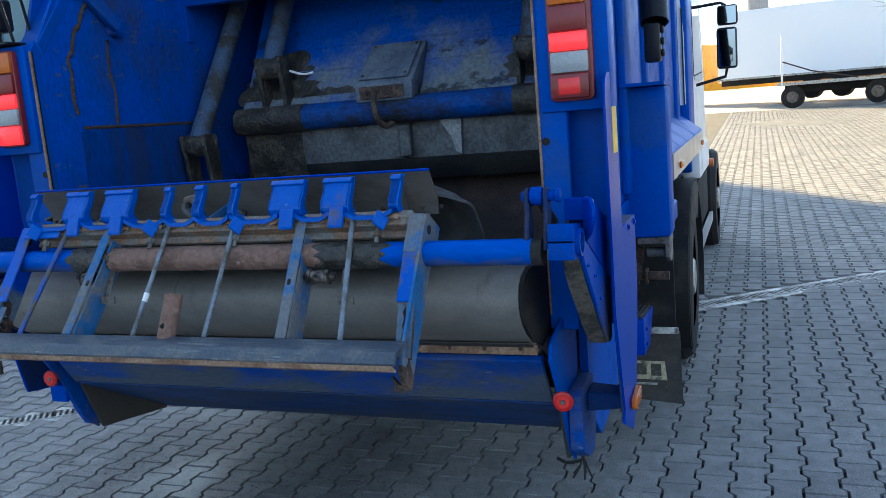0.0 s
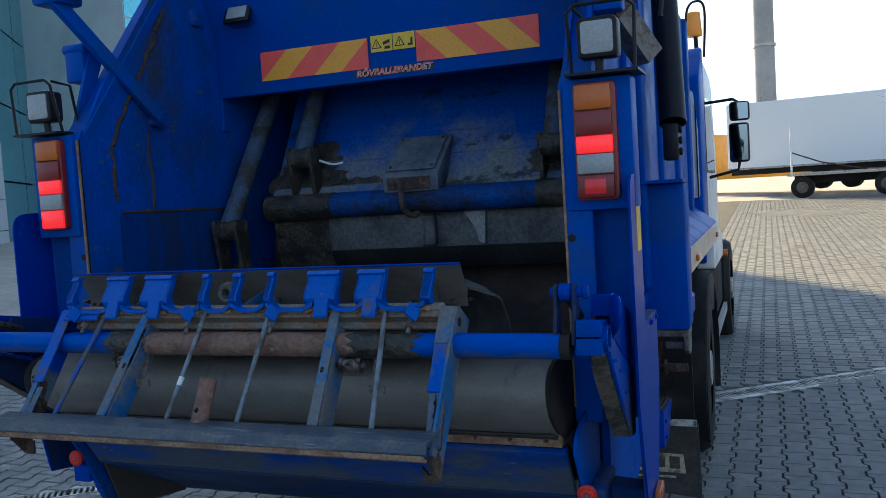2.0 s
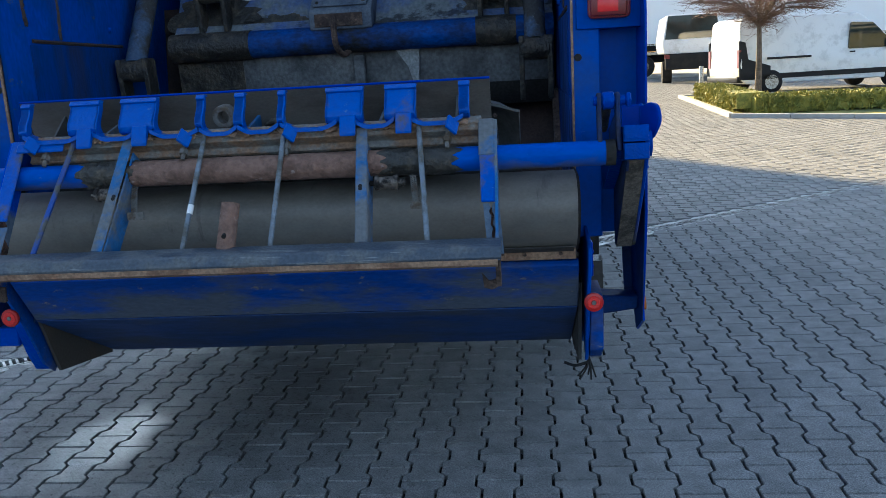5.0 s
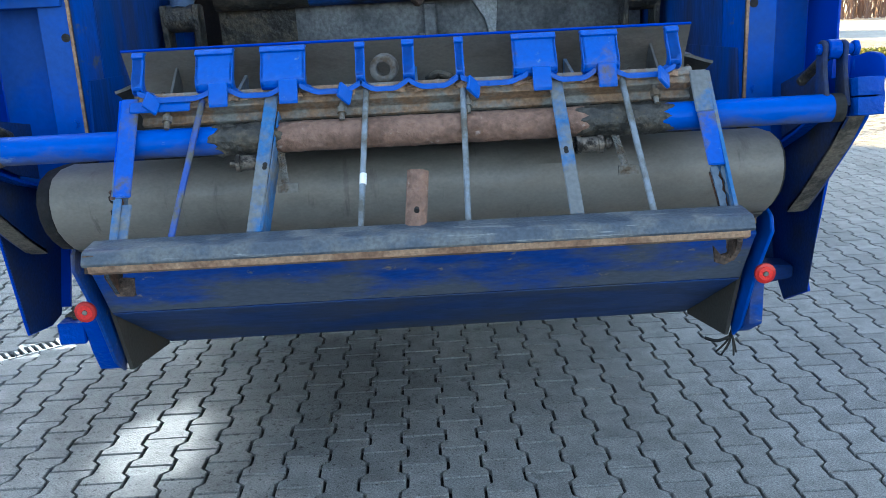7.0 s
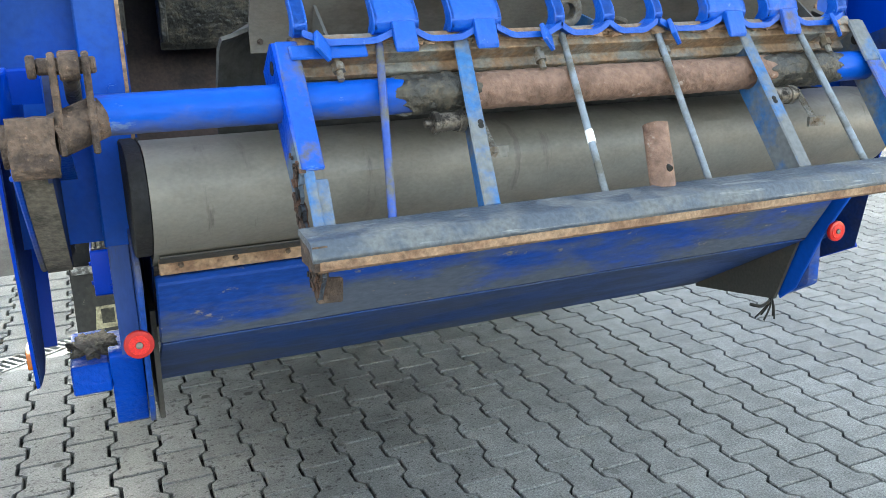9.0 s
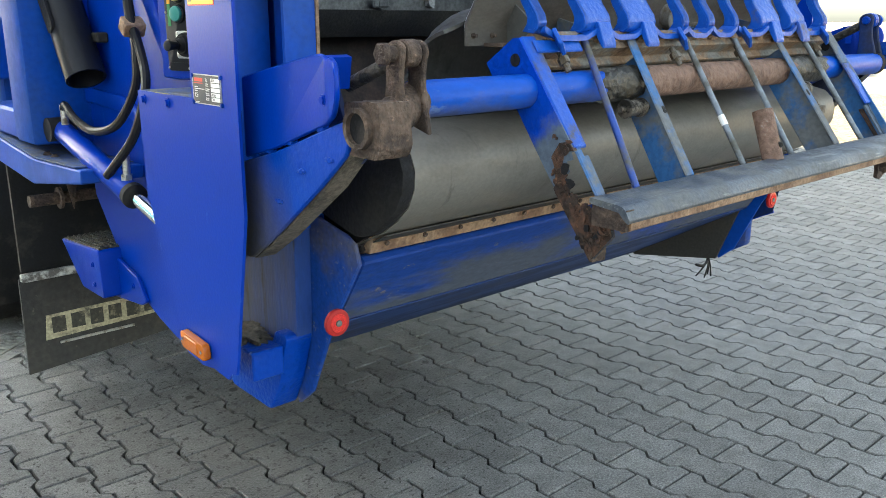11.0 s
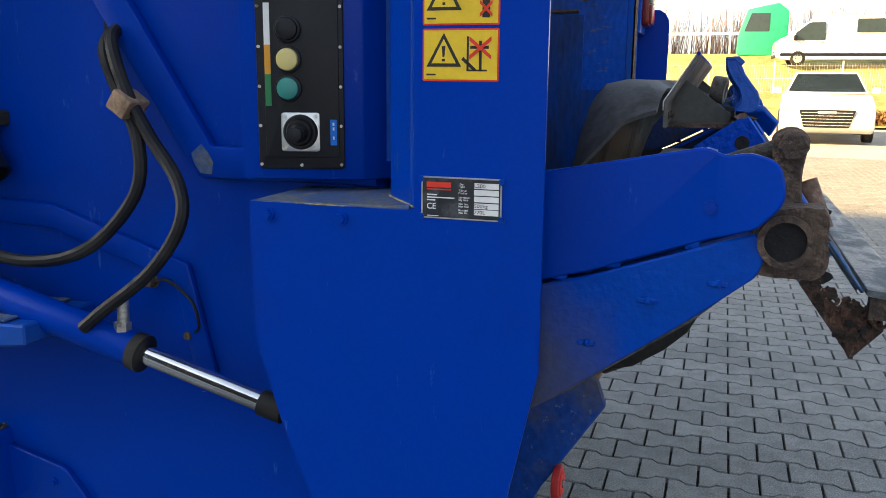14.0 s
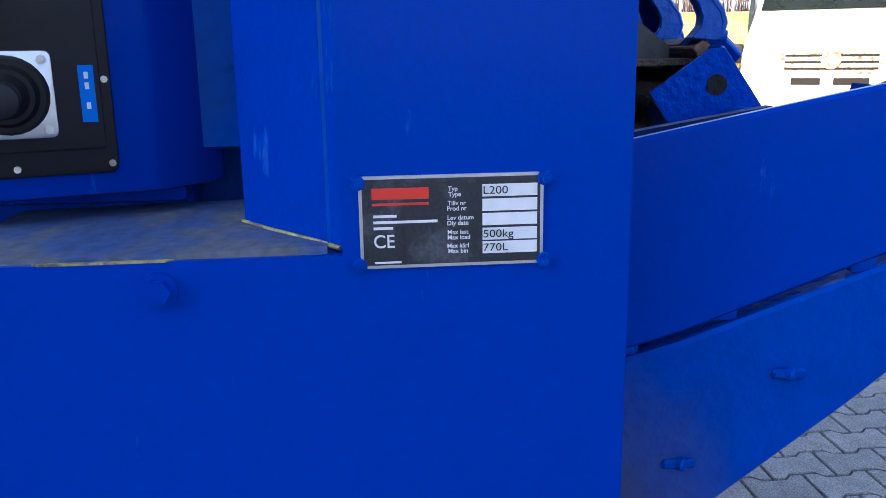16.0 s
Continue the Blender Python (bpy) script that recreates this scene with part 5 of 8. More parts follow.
# ---- bin lift between the arms ----
lift = T("bin_lift", (lambda b: (cyl(b, (-1.06, -0.27, 1.279), (1.06, -0.27, 1.279), 0.036, 28), b)[1])(bmesh.new()), M_tube, label="bin lift on a blue tube, comb of hooks and rusty bars")
D = Vector((0, -0.581, -0.814))
N = Vector((0, -0.814, 0.581))
TOP = Vector((0, -0.246, 1.39))


def along(x, d, n=0.0):
    """A point of the tilted frame: d down along it, n out of it."""
    p = TOP + D * d + N * n
    return Vector((x, p.y, p.z))


def bar(name, x, w, d0, d1, n0, n1, material, label="", shift=0.0, bev=0.003):
    bm = bmesh.new()
    v = []
    for d in (d0, d1):
        xx = x + shift * (d - d0) / max(d1 - d0, 1e-6)
        for a, n in ((-w / 2, n0), (w / 2, n0), (w / 2, n1), (-w / 2, n1)):
            v.append(bm.verts.new(along(xx + a, d, n)))
    for q in ((0, 1, 2, 3), (7, 6, 5, 4), (0, 4, 5, 1), (1, 5, 6, 2), (2, 6, 7, 3), (3, 7, 4, 0)):
        bm.faces.new([v[i] for i in q])
    if bev:
        bevel(bm, bev, 1)
    return T(name, bm, material, lift, label)


# tube: rusty middle, greasy collars
def crust(x0, x1, r, rough, ragged, seed):
    """A scaly sleeve round the tube with ragged ends."""
    bm, seg, n = bmesh.new(), 40, int((x1 - x0) / 0.006)
    rings = []
    for i in range(n + 1):
        ring = []
        for k in range(seg):
            a = 2 * math.pi * k / seg
            c, d = math.cos(a), math.sin(a)
            x = x0 + (x1 - x0) * i / n
            edge = ragged * noise.fractal((c * 1.3, d * 1.3, seed), 0.8, 2.0, 4)
            x += edge * (1 if i * 2 > n else -1) * abs(2 * i / n - 1) ** 4
            lump = noise.fractal((x * 42 + seed, c * 2.4, d * 2.4), 0.7, 2.0, 4)
            end = min(i, n - i) / 2.0
            rr = 0.0355 + (r - 0.0355 + rough * max(lump, -0.4)) * min(end, 1.0)
            ring.append(bm.verts.new((x, -0.27 + rr * c, 1.279 + rr * d)))
        if rings:
            for k in range(seg):
                j = (k + 1) % seg
                bm.faces.new((rings[-1][k], rings[-1][j], ring[j], ring[k]))
        rings.append(ring)
    return bm


T("rust_zone", crust(-0.36, 0.435, 0.0383, 0.0016, 0.02, 3.0), M_rusttube, lift, "pitted rusty middle of the tube")
for x0, x1 in ((-0.51, -0.345), (0.42, 0.61)):
    T("grease_zone", crust(x0, x1, 0.0405, 0.0045, 0.045, x0), M_grease, lift, "grease-caked stretch of the tube")
for s in (-1, 1):
    bm = bmesh.new()
    cyl(bm, (s * 1.05, -0.27, 1.279), (s * 1.13, -0.292, 1.25) if s < 0 else (1.078, -0.27, 1.279), 0.037, 22)
    T("tube_collar", bm, M_black if s > 0 else M_rust, lift)
# end members: deep plate with an ear, bright front flange
EAR = [(-0.248, 1.388), (-0.231, 1.387), (-0.154, 1.333), (-0.178, 1.297), (-0.215, 1.285), (-0.303, 1.161), (-0.362, 1.08), (-0.461, 0.945), (-0.512, 1.005), (-0.497, 1.06)]
TORN = EAR[:-1] + [(-0.505, 1.045), (-0.487, 1.056), (-0.475, 1.043), (-0.457, 1.05), (-0.43, 1.043), (-0.412, 1.062), (-0.392, 1.078), (-0.398, 1.098), (-0.38, 1.108), (-0.393, 1.122), (-0.384, 1.142), (-0.401, 1.148), (-0.395, 1.165), (-0.409, 1.166)]


def end_member(s):
    outer, inner = s * 0.744, s * 0.736
    bm = bmesh.new()
    prism(bm, TORN if s < 0 else EAR, *sorted((outer, inner)))
    pl = T("end_plate", bm, M_endplate if s < 0 else M_steelblue, lift, "rust-eaten blue end plate" if s < 0 else "scraped blue end plate")
    bm = bmesh.new()
    cyl(bm, (outer + s * 0.0015, -0.24, 1.342), (inner - s * 0.0015, -0.24, 1.342), 0.0135, 18)
    T("ear_hole", bm, M_black, pl)
    if s < 0:
        # scaly rust round the tear, flakes standing off it, black patches for eaten holes
        bm = bmesh.new()
        low = [(-0.40, 1.028), (-0.461, 0.945)] + TORN[8:18] + [(-0.372, 1.112), (-0.36, 1.083)]
        prism(bm, low, *sorted((outer - 0.0025, inner + 0.0025)))
        for v in bm.verts:
            v.co.x += random.uniform(-0.0015, 0.0015)
        T("rust_patch", bm, M_rustdark, pl, "rusted-through lower end")
        bm = bmesh.new()
        prism(bm, [(-0.384, 1.165), (-0.409, 1.168), (-0.393, 1.185), (-0.37, 1.18), (-0.35, 1.15), (-0.362, 1.12), (-0.376, 1.108)], *sorted((outer - 0.002, inner + 0.002)))
        T("rust_patch", bm, M_rustdark, pl)
        edge = [Vector(p) for p in ((-0.375, 1.2), (-0.385, 1.15), (-0.37, 1.12), (-0.39, 1.09), (-0.42, 1.05), (-0.46, 1.04), (-0.49, 1.03), (-0.47, 0.99), (-0.44, 0.975))]
        for k in range(90):
            bm = bmesh.new()
            a = random.randrange(len(edge) - 1)
            c = edge[a].lerp(edge[a + 1], random.random()) + Vector((random.gauss(0, 0.009), random.gauss(0, 0.009)))
            n, r, ph = random.randint(5, 8), random.uniform(0.004, 0.012), random.uniform(0, 6.3)
            pts = [(c.x + r * random.uniform(0.5, 1.1) * math.cos(ph + 6.283 * i / n), c.y + r * random.uniform(0.5, 1.1) * math.sin(ph + 6.283 * i / n)) for i in range(n)]
            off = random.uniform(0.002, 0.006)
            vs = prism(bm, pts, outer - off - 0.0015, outer - off + 0.0015)
            tilt = random.uniform(-0.25, 0.25)
            for v in vs:
                v.co.x += (v.co.z - c.y) * tilt
            T("rust_flake", bm, M_rustdark, pl)
        # Ragged black prisms laid on the plate in place of real openings.
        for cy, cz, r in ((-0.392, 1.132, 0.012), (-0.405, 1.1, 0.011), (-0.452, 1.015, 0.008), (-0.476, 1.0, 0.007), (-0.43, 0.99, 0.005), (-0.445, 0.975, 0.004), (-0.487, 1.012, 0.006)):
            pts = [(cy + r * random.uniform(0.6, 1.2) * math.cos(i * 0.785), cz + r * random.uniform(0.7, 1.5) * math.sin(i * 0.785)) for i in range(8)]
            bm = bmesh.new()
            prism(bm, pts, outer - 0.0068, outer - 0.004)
            T("hole_patch", bm, M_black, pl, "ragged black patch standing in for an eaten hole")
        bm = bmesh.new()
        sweep(bm, [(-0.757, -0.49, 1.06), (-0.759, -0.505, 1.045), (-0.758, -0.515, 1.022), (-0.757, -0.498, 1.012), (-0.758, -0.485, 1.03)], 0.0035, 6)
        T("bent_strand", bm, M_rustdark, pl)
        bar("front_flange", -0.716, 0.044, 0.0, 0.27, -0.004, 0.004, M_scraped, "bright blue flange", shift=-0.004)
        bar("flange_stub", -0.728, 0.02, 0.27, 0.39, -0.004, 0.003, M_steelblue, shift=-0.004)
        bar("flange_stub", -0.708, 0.026, 0.285, 0.385, -0.01, -0.004, M_steelblue, shift=-0.006)
    else:
        bar("front_flange", 0.714, 0.046, 0.0, 0.12, -0.004, 0.004, M_steelblue, "scraped blue flange")
        bar("front_flange", 0.716, 0.046, 0.12, 0.268, -0.0035, 0.0045, M_scraped, "bright blue flange", shift=0.004)
        # torn channel: two cracked lips with a dark slit, bent tip under the beam
        for x0, x1, seed in ((0.702, 0.719, 0.0), (0.727, 0.746, 2.0)):
            bm = bmesh.new()
            rows = []
            for k in range(13):
                d = 0.27 + k * 0.0125
                a = x0 + 0.012 * k / 12 + (0.003 * math.sin(k * 1.9 + seed) if seed else 0.0)
                b = x1 + 0.012 * k / 12 + (0.0 if seed else 0.0035 * math.sin(k * 2.3))
                rows.append([bm.verts.new(along(x, d, n)) for x, n in ((a, -0.004 - 0.0005 * k), (b, -0.004 - 0.0005 * k), (b, -0.011), (a, -0.011))])
            for p, q in zip(rows, rows[1:]):
                for i in range(4):
                    bm.faces.new((p[i], p[(i + 1) % 4], q[(i + 1) % 4], q[i]))
            bm.faces.new(rows[0])
            bm.faces.new(rows[-1][::-1])
            T("flange_stub", bm, M_endplate, lift, "torn blue channel lip")
        bar("channel_back", 0.724, 0.04, 0.272, 0.42, -0.03, -0.026, M_rustdark, shift=0.012)
        bm = bmesh.new()
        prism(bm, [(0.694, 0.985), (0.699, 0.945), (0.72, 0.938), (0.744, 0.95), (0.742, 0.985), (0.728, 0.965), (0.712, 0.962)], -0.468, -0.456, "y")
        T("bent_tip", bm, M_rust, lift, "bent rusty tip of the end channel")
        bm = bmesh.new()
        prism(bm, [(-0.44, 0.975), (-0.461, 0.945), (-0.5, 0.98), (-0.512, 1.005), (-0.507, 1.03), (-0.48, 1.015), (-0.462, 1.03)], 0.7335, 0.7465)
        T("rust_patch", bm, M_rust, pl)
    return pl


for s in (-1, 1):
    end_member(s)
# bars of the grid
for x, w, x2, mm, nm in ((-0.535, 0.016, -0.597, M_steelblue, "round_bar"), (-0.363, 0.034, -0.402, M_steelblue, "flat_bar"), (-0.127, 0.015, -0.15, M_zinc, "round_bar"), (0.116, 0.015, 0.105, M_zinc, "round_bar"), (0.35, 0.034, 0.364, M_steelblue, "flat_bar"), (0.517, 0.016, 0.548, M_zinc, "round_bar")):
    if nm == "round_bar":
        bm = bmesh.new()
        cyl(bm, along(x, 0.01, 0.003), along(x2, 0.378, -0.004), w / 2, 12)
        T("round_bar", bm, mat("bar steel " + str(len(bpy.data.materials)), (0.17, 0.2, 0.24) if mm is M_zinc else (0.02, 0.06, 0.28), 0.45, 0.2, dirt=(0.1, 0.1, 0.09), amount=0.5, scale=9), lift)
    else:
        fb = bar("flat_bar", x, w, 0.01, 0.38, 0.001, 0.007, M_steelblue, shift=x2 - x)
        bar("bar_web", x + 0.014, 0.006, 0.05, 0.38, -0.09, -0.007, M_steelblue, shift=x2 - x)
        bm = bmesh.new()
        cyl(bm, along(x + 0.35 * (x2 - x), 0.205, 0.008), along(x + 0.35 * (x2 - x), 0.205, 0.004), 0.006, 10)
        cyl(bm, along(x + 0.38 * (x2 - x), 0.213, 0.008), along(x + 0.38 * (x2 - x), 0.213, 0.004), 0.006, 10)
        T("slot", bm, M_black, lift)
bm = bmesh.new()
cyl(bm, along(-0.1405, 0.24, -0.0015), along(-0.1422, 0.268, -0.002), 0.0088, 10)
T("bare_patch", bm, M_white, lift, "white bare patch on a bar")
# lower beam: dark folded top, rusty lip
bm = bmesh.new()
prism(bm, rounded([(-0.474, 1.086), (-0.556, 1.079), (-0.572, 1.053), (-0.567, 1.046), (-0.556, 1.055), (-0.545, 1.066), (-0.474, 1.074)], [0.003, 0.012, 0.004, 0, 0, 0, 0.003]), -0.772, 0.752)
T("lower_beam", bm, M_beam, lift, "dark scuffed lower beam")
bm = bmesh.new()
prism(bm, [(-0.568, 1.047), (-0.566, 1.032), (-0.545, 1.022), (-0.54, 1.028), (-0.556, 1.038), (-0.557, 1.05)], -0.76, 0.742)
T("beam_lip", bm, M_rustlight, lift, "rusty lower lip of the beam")
bm = bmesh.new()
box(bm, -0.77, -0.745, -0.562, -0.48, 1.03, 1.072)
T("beam_end", bm, M_rust, lift)
bm = bmesh.new()
prism(bm, rounded([(-0.745, 0.945), (-0.744, 0.99), (-0.696, 0.986), (-0.698, 0.943)], 0.004), -0.466, -0.458, "y")
for v in bm.verts:
    v.co += Vector((random.uniform(-0.002, 0.002), 0, random.uniform(-0.002, 0.002)))
T("beam_tab", bm, M_rust, lift, "rusty square tab under the beam")
# upper channel with bolts
bm = bmesh.new()
prism(bm, [(-0.012, -0.02), (-0.012, 0.002), (0.012, 0.002), (0.012, -0.006), (0.03, -0.006), (0.03, -0.045), (0.05, -0.045), (0.05, -0.06), (0.018, -0.06), (0.018, -0.02)], -0.70, 0.70)
for v in bm.verts:
    v.co = along(v.co.x, v.co.y, v.co.z)
bevel(bm, 0.002, 1)
T("upper_channel", bm, mat("dusty rusted channel", (0.16, 0.16, 0.15), 0.7, dirt=(0.2, 0.13, 0.08), amount=0.6, scale=9, grain=0.3, bump=0.4), lift, "dusty rusted channel under the hooks")
for x in (-0.625, -0.19, 0.125, 0.60):
    bm = bmesh.new()
    cyl(bm, along(x, 0.035, -0.008), along(x, 0.085, -0.008), 0.007, 8)
    cyl(bm, along(x, 0.05, -0.008), along(x, 0.066, -0.008), 0.013, 6)
    T("clamp_bolt", bm, M_dullsteel, lift)


# hooks of the comb: bent strips with a turned-over lip
def hook(x0, x1, wide):
    line = [(-0.236, 1.398), (-0.252, 1.396), (-0.264, 1.404), (-0.268, 1.42), (-0.262, 1.437), (-0.25, 1.452), (-0.238, 1.468), (-0.229, 1.487), (-0.224, 1.497)]
    bm = bmesh.new()
    strip(bm, line, x0, x1, -0.009 if not wide else -0.006)
    bevel(bm, 0.002, 1)
    h = T("hook", bm, M_hookpaint, lift, "bright blue bin hook")
    bm = bmesh.new()
    prism(bm, [(-0.236, 1.491), (-0.224, 1.502), (-0.2, 1.5), (-0.2, 1.494), (-0.218, 1.494), (-0.228, 1.484)], x0 - 0.001, x1 + 0.001)
    bevel(bm, 0.0015, 1)
    T("hook_lip", bm, M_hookpaint, h)
    if wide:
        c = x0 + (x1 - x0) * 0.62
        bm = bmesh.new()
        prism(bm, [(-0.268, 1.422), (-0.276, 1.42), (-0.296, 1.372), (-0.294, 1.362), (-0.286, 1.366), (-0.262, 1.405)], c - 0.023, c + 0.023)
        bevel(bm, 0.002, 1)
        T("hook_tab", bm, M_hookpaint, h)
    # solid curved cheeks, one for a narrow hook, two for a wide one
    for e in ((x0 + 0.001, x1 - 0.009) if wide else (x0 + 0.001,)):
        bm = bmesh.new()
        prism(bm, line[1:] + [(-0.2, 1.494), (-0.206, 1.476), (-0.216, 1.457), (-0.227, 1.442), (-0.233, 1.428), (-0.232, 1.416), (-0.22, 1.4)], e, e + (0.008 if wide else x1 - x0 - 0.004))
        bevel(bm, 0.0015, 1)
        T("hook_cheek", bm, M_hookpaint, h)


for x0, x1, wd in ((-0.705, -0.677, False), (-0.548, -0.455, True), (-0.387, -0.275, True), (-0.150, -0.126, False), (-0.032, -0.002, False), (0.100, 0.122, False), (0.245, 0.355, True), (0.42, 0.512, True), (0.637, 0.668, False)):
    hook(x0, x1, wd)
# scalloped sill joining the hooks
for x0, x1 in ((-0.69, -0.50), (-0.47, -0.33), (-0.29, -0.135), (-0.14, -0.02), (-0.02, 0.105), (0.11, 0.28), (0.33, 0.45), (0.49, 0.65)):
    w = (x1 - x0) * 0.25
    bm = bmesh.new()
    prism(bm, rounded([(x0, 1.412), (x0 + w, 1.392), (x1 - w, 1.392), (x1, 1.412), (x1, 1.398), (x1 - w, 1.38), (x0 + w, 1.38), (x0, 1.398)], 0.012), -0.274, -0.226, "y")
    T("hook_sill", bm, M_hookpaint, lift)
# square tabs set on their corner
for x in (-0.655, -0.178, 0.142, 0.618):
    bm = bmesh.new()
    prism(bm, [(0.0, 0.034), (0.027, 0.004), (0.0, -0.03), (-0.027, 0.0)], -0.005, 0.005, "y")
    bevel(bm, 0.002, 1)
    bmesh.ops.transform(bm, matrix=Matrix.Translation((x, -0.284, 1.378)) @ pose(0, 0, 0, -25, 0, 48), verts=bm.verts)
    T("diamond_tab", bm, M_hookpaint, lift, "bright blue square tab set on its corner")
# caked dirt along the sill
for k in range(60):
    x = random.uniform(-0.66, 0.66)
    if not any(a - 0.03 < x < b + 0.03 for a, b in ((-0.5, -0.2), (0.26, 0.52), (-0.1, 0.1))) and random.random() < 0.6:
        continue
    bm = bmesh.new()
    bmesh.ops.create_icosphere(bm, subdivisions=1, radius=random.uniform(0.006, 0.014))
    for v in bm.verts:
        v.co = Vector((v.co.x * 2.2 * random.uniform(0.7, 1.3), v.co.y * random.uniform(0.6, 1.2), v.co.z * 0.6 * random.uniform(0.6, 1.2))) + along(x, random.uniform(0.0, 0.02), 0.004)
    T("dirt_lump", bm, M_rustlight, lift)
bar("ear_bar", -0.64, 0.15, 0.014, 0.045, 0.003, 0.010, M_hookpaint)
# top plate leaning back, its end plate and the rubber mat into the hopper
bm = bmesh.new()
prism(bm, [(-0.102, 1.368), (-0.102, 1.415), (-0.154, 1.501), (-0.15, 1.504), (-0.095, 1.417), (-0.095, 1.368)], -0.755, 0.724)
tp = T("top_plate", bm, mat("stained steel top plate", (0.115, 0.105, 0.092), 0.42, 0.25, dirt=(0.06, 0.048, 0.04), amount=0.6, scale=4, grain=0.12, bump=0.1, stretch=(1, 2, 2), soft=0.3), lift, "stained brown-grey top plate with a blue upper edge")
# Scratched front face; its near-white colour stands in for sky glare.
bm = bmesh.new()
prism(bm, [(-0.0945, 1.4), (-0.0945, 1.4175), (-0.1495, 1.5045), (-0.148, 1.5053), (-0.0925, 1.4175), (-0.0925, 1.4)], -0.753, 0.722)
M_skin = mat("bare scratched sheet paled for glare", (0.84, 0.86, 0.88), 0.33, 0.5, dirt=(0.6, 0.62, 0.65), amount=0.5, scale=8, grain=0.15, bump=0.06, scuff=((0.045, 0.04, 0.035), (60, 8, 8), 0.36))
T("worn_skin", bm, M_skin, tp, "bare scratched front face, paled for sky glare")
bm = bmesh.new()
cyl(bm, (-0.756, -0.152, 1.505), (0.725, -0.152, 1.505), 0.0038, 8)
T("blue_edge", bm, M_fresh, tp)
for s in (-1, 1):
    bm = bmesh.new()
    prism(bm, [(-0.104, 1.37), (-0.104, 1.418), (-0.128, 1.458), (-0.218, 1.39), (-0.218, 1.358)], s * 0.622, s * 0.628)
    T("end_gusset", bm, M_mat, tp)
    for x in (0.735, 0.675, 0.575, 0.545):
        bolt("stud", (s * x, -0.102, 1.39), (0, -1, 0), 0.0045, 0.012, M_rust, tp)
for x in (-0.45, 0.0, 0.40):
    bm = bmesh.new()
    prism(bm, [(-0.105, 1.372), (-0.24, 1.375), (-0.24, 1.395), (-0.105, 1.43)], x - 0.004, x + 0.004)
    T("stiffener", bm, M_steelblue, tp)
bm = bmesh.new()
box(bm, -0.70, 0.70, -0.235, -0.1, 1.366, 1.374)
T("trough", bm, M_rust, tp, "rusty trough behind the hooks")
bm = bmesh.new()
pipe(bm, (-0.083, -0.205, 1.43), (-0.078, -0.17, 1.435), 0.036, 0.018, 24)
bevel(bm, 0.004, 2)
T("loose_ring", bm, M_dullsteel, tp, "worn steel ring lying in the trough")
bm = bmesh.new()
sweep(bm, [(0.03, -0.14, 1.395), (0.06, -0.16, 1.41), (0.09, -0.17, 1.40), (0.07, -0.13, 1.40)], 0.01, 8)
T("debris", bm, M_grease, tp, "greasy debris")
bm = bmesh.new()
mid = [(-0.09, 1.44), (-0.06, 1.457), (-0.01, 1.458), (0.035, 1.448), (0.058, 1.42), (0.075, 1.36), (0.09, 1.28), (0.11, 1.18), (0.15, 1.05)]
end = [(-0.085, 1.402), (-0.06, 1.395), (-0.022, 1.378), (0.002, 1.35), (0.048, 1.297), (0.07, 1.24), (0.088, 1.18), (0.11, 1.12), (0.15, 1.03)]
rows = []
for x, k in ((-0.81, 1.0), (-0.79, 0.86), (-0.75, 0.5), (-0.68, 0.15), (-0.6, 0.0), (0.6, 0.0), (0.68, 0.15), (0.75, 0.5), (0.79, 0.86), (0.81, 1.0)):
    rows.append([bm.verts.new((x, a[0] * (1 - k) + b[0] * k, a[1] * (1 - k) + b[1] * k)) for a, b in zip(mid, end)])
for a, b in zip(rows, rows[1:]):
    for i in range(len(mid) - 1):
        bm.faces.new((a[i], a[i + 1], b[i + 1], b[i]))
bmesh.ops.recalc_face_normals(bm, faces=bm.faces)
bmesh.ops.solidify(bm, geom=bm.faces[:], thickness=0.008)
T("rubber_mat", bm, M_mat, lift, "grey rubber mat curving into the hopper")
# stub of pipe with a hole, on the beam
bm = bmesh.new()
pipe(bm, (-0.008, -0.425, 1.20), (-0.02, -0.475, 1.075), 0.026, 0.021, 20)
stub = T("pipe_stub", bm, M_rusttube, lift, "rusty stub of pipe")
bm = bmesh.new()
cyl(bm, (-0.0155, -0.49, 1.118), (-0.0155, -0.47, 1.125), 0.0062, 14)
T("drilled_hole", bm, M_black, stub, "dark drilled hole")
bm = bmesh.new()
cyl(bm, (-0.012, -0.4715, 1.138), (-0.012, -0.45, 1.13), 0.0065, 10)
T("stub_hole", bm, M_black, lift)
# rollers, springs and their brackets
M_roller = mat("greasy worn roller steel", (0.14, 0.12, 0.1), 0.35, 0.5, dirt=(0.02, 0.017, 0.015), amount=0.6, scale=30, grain=0.3, bump=0.4)
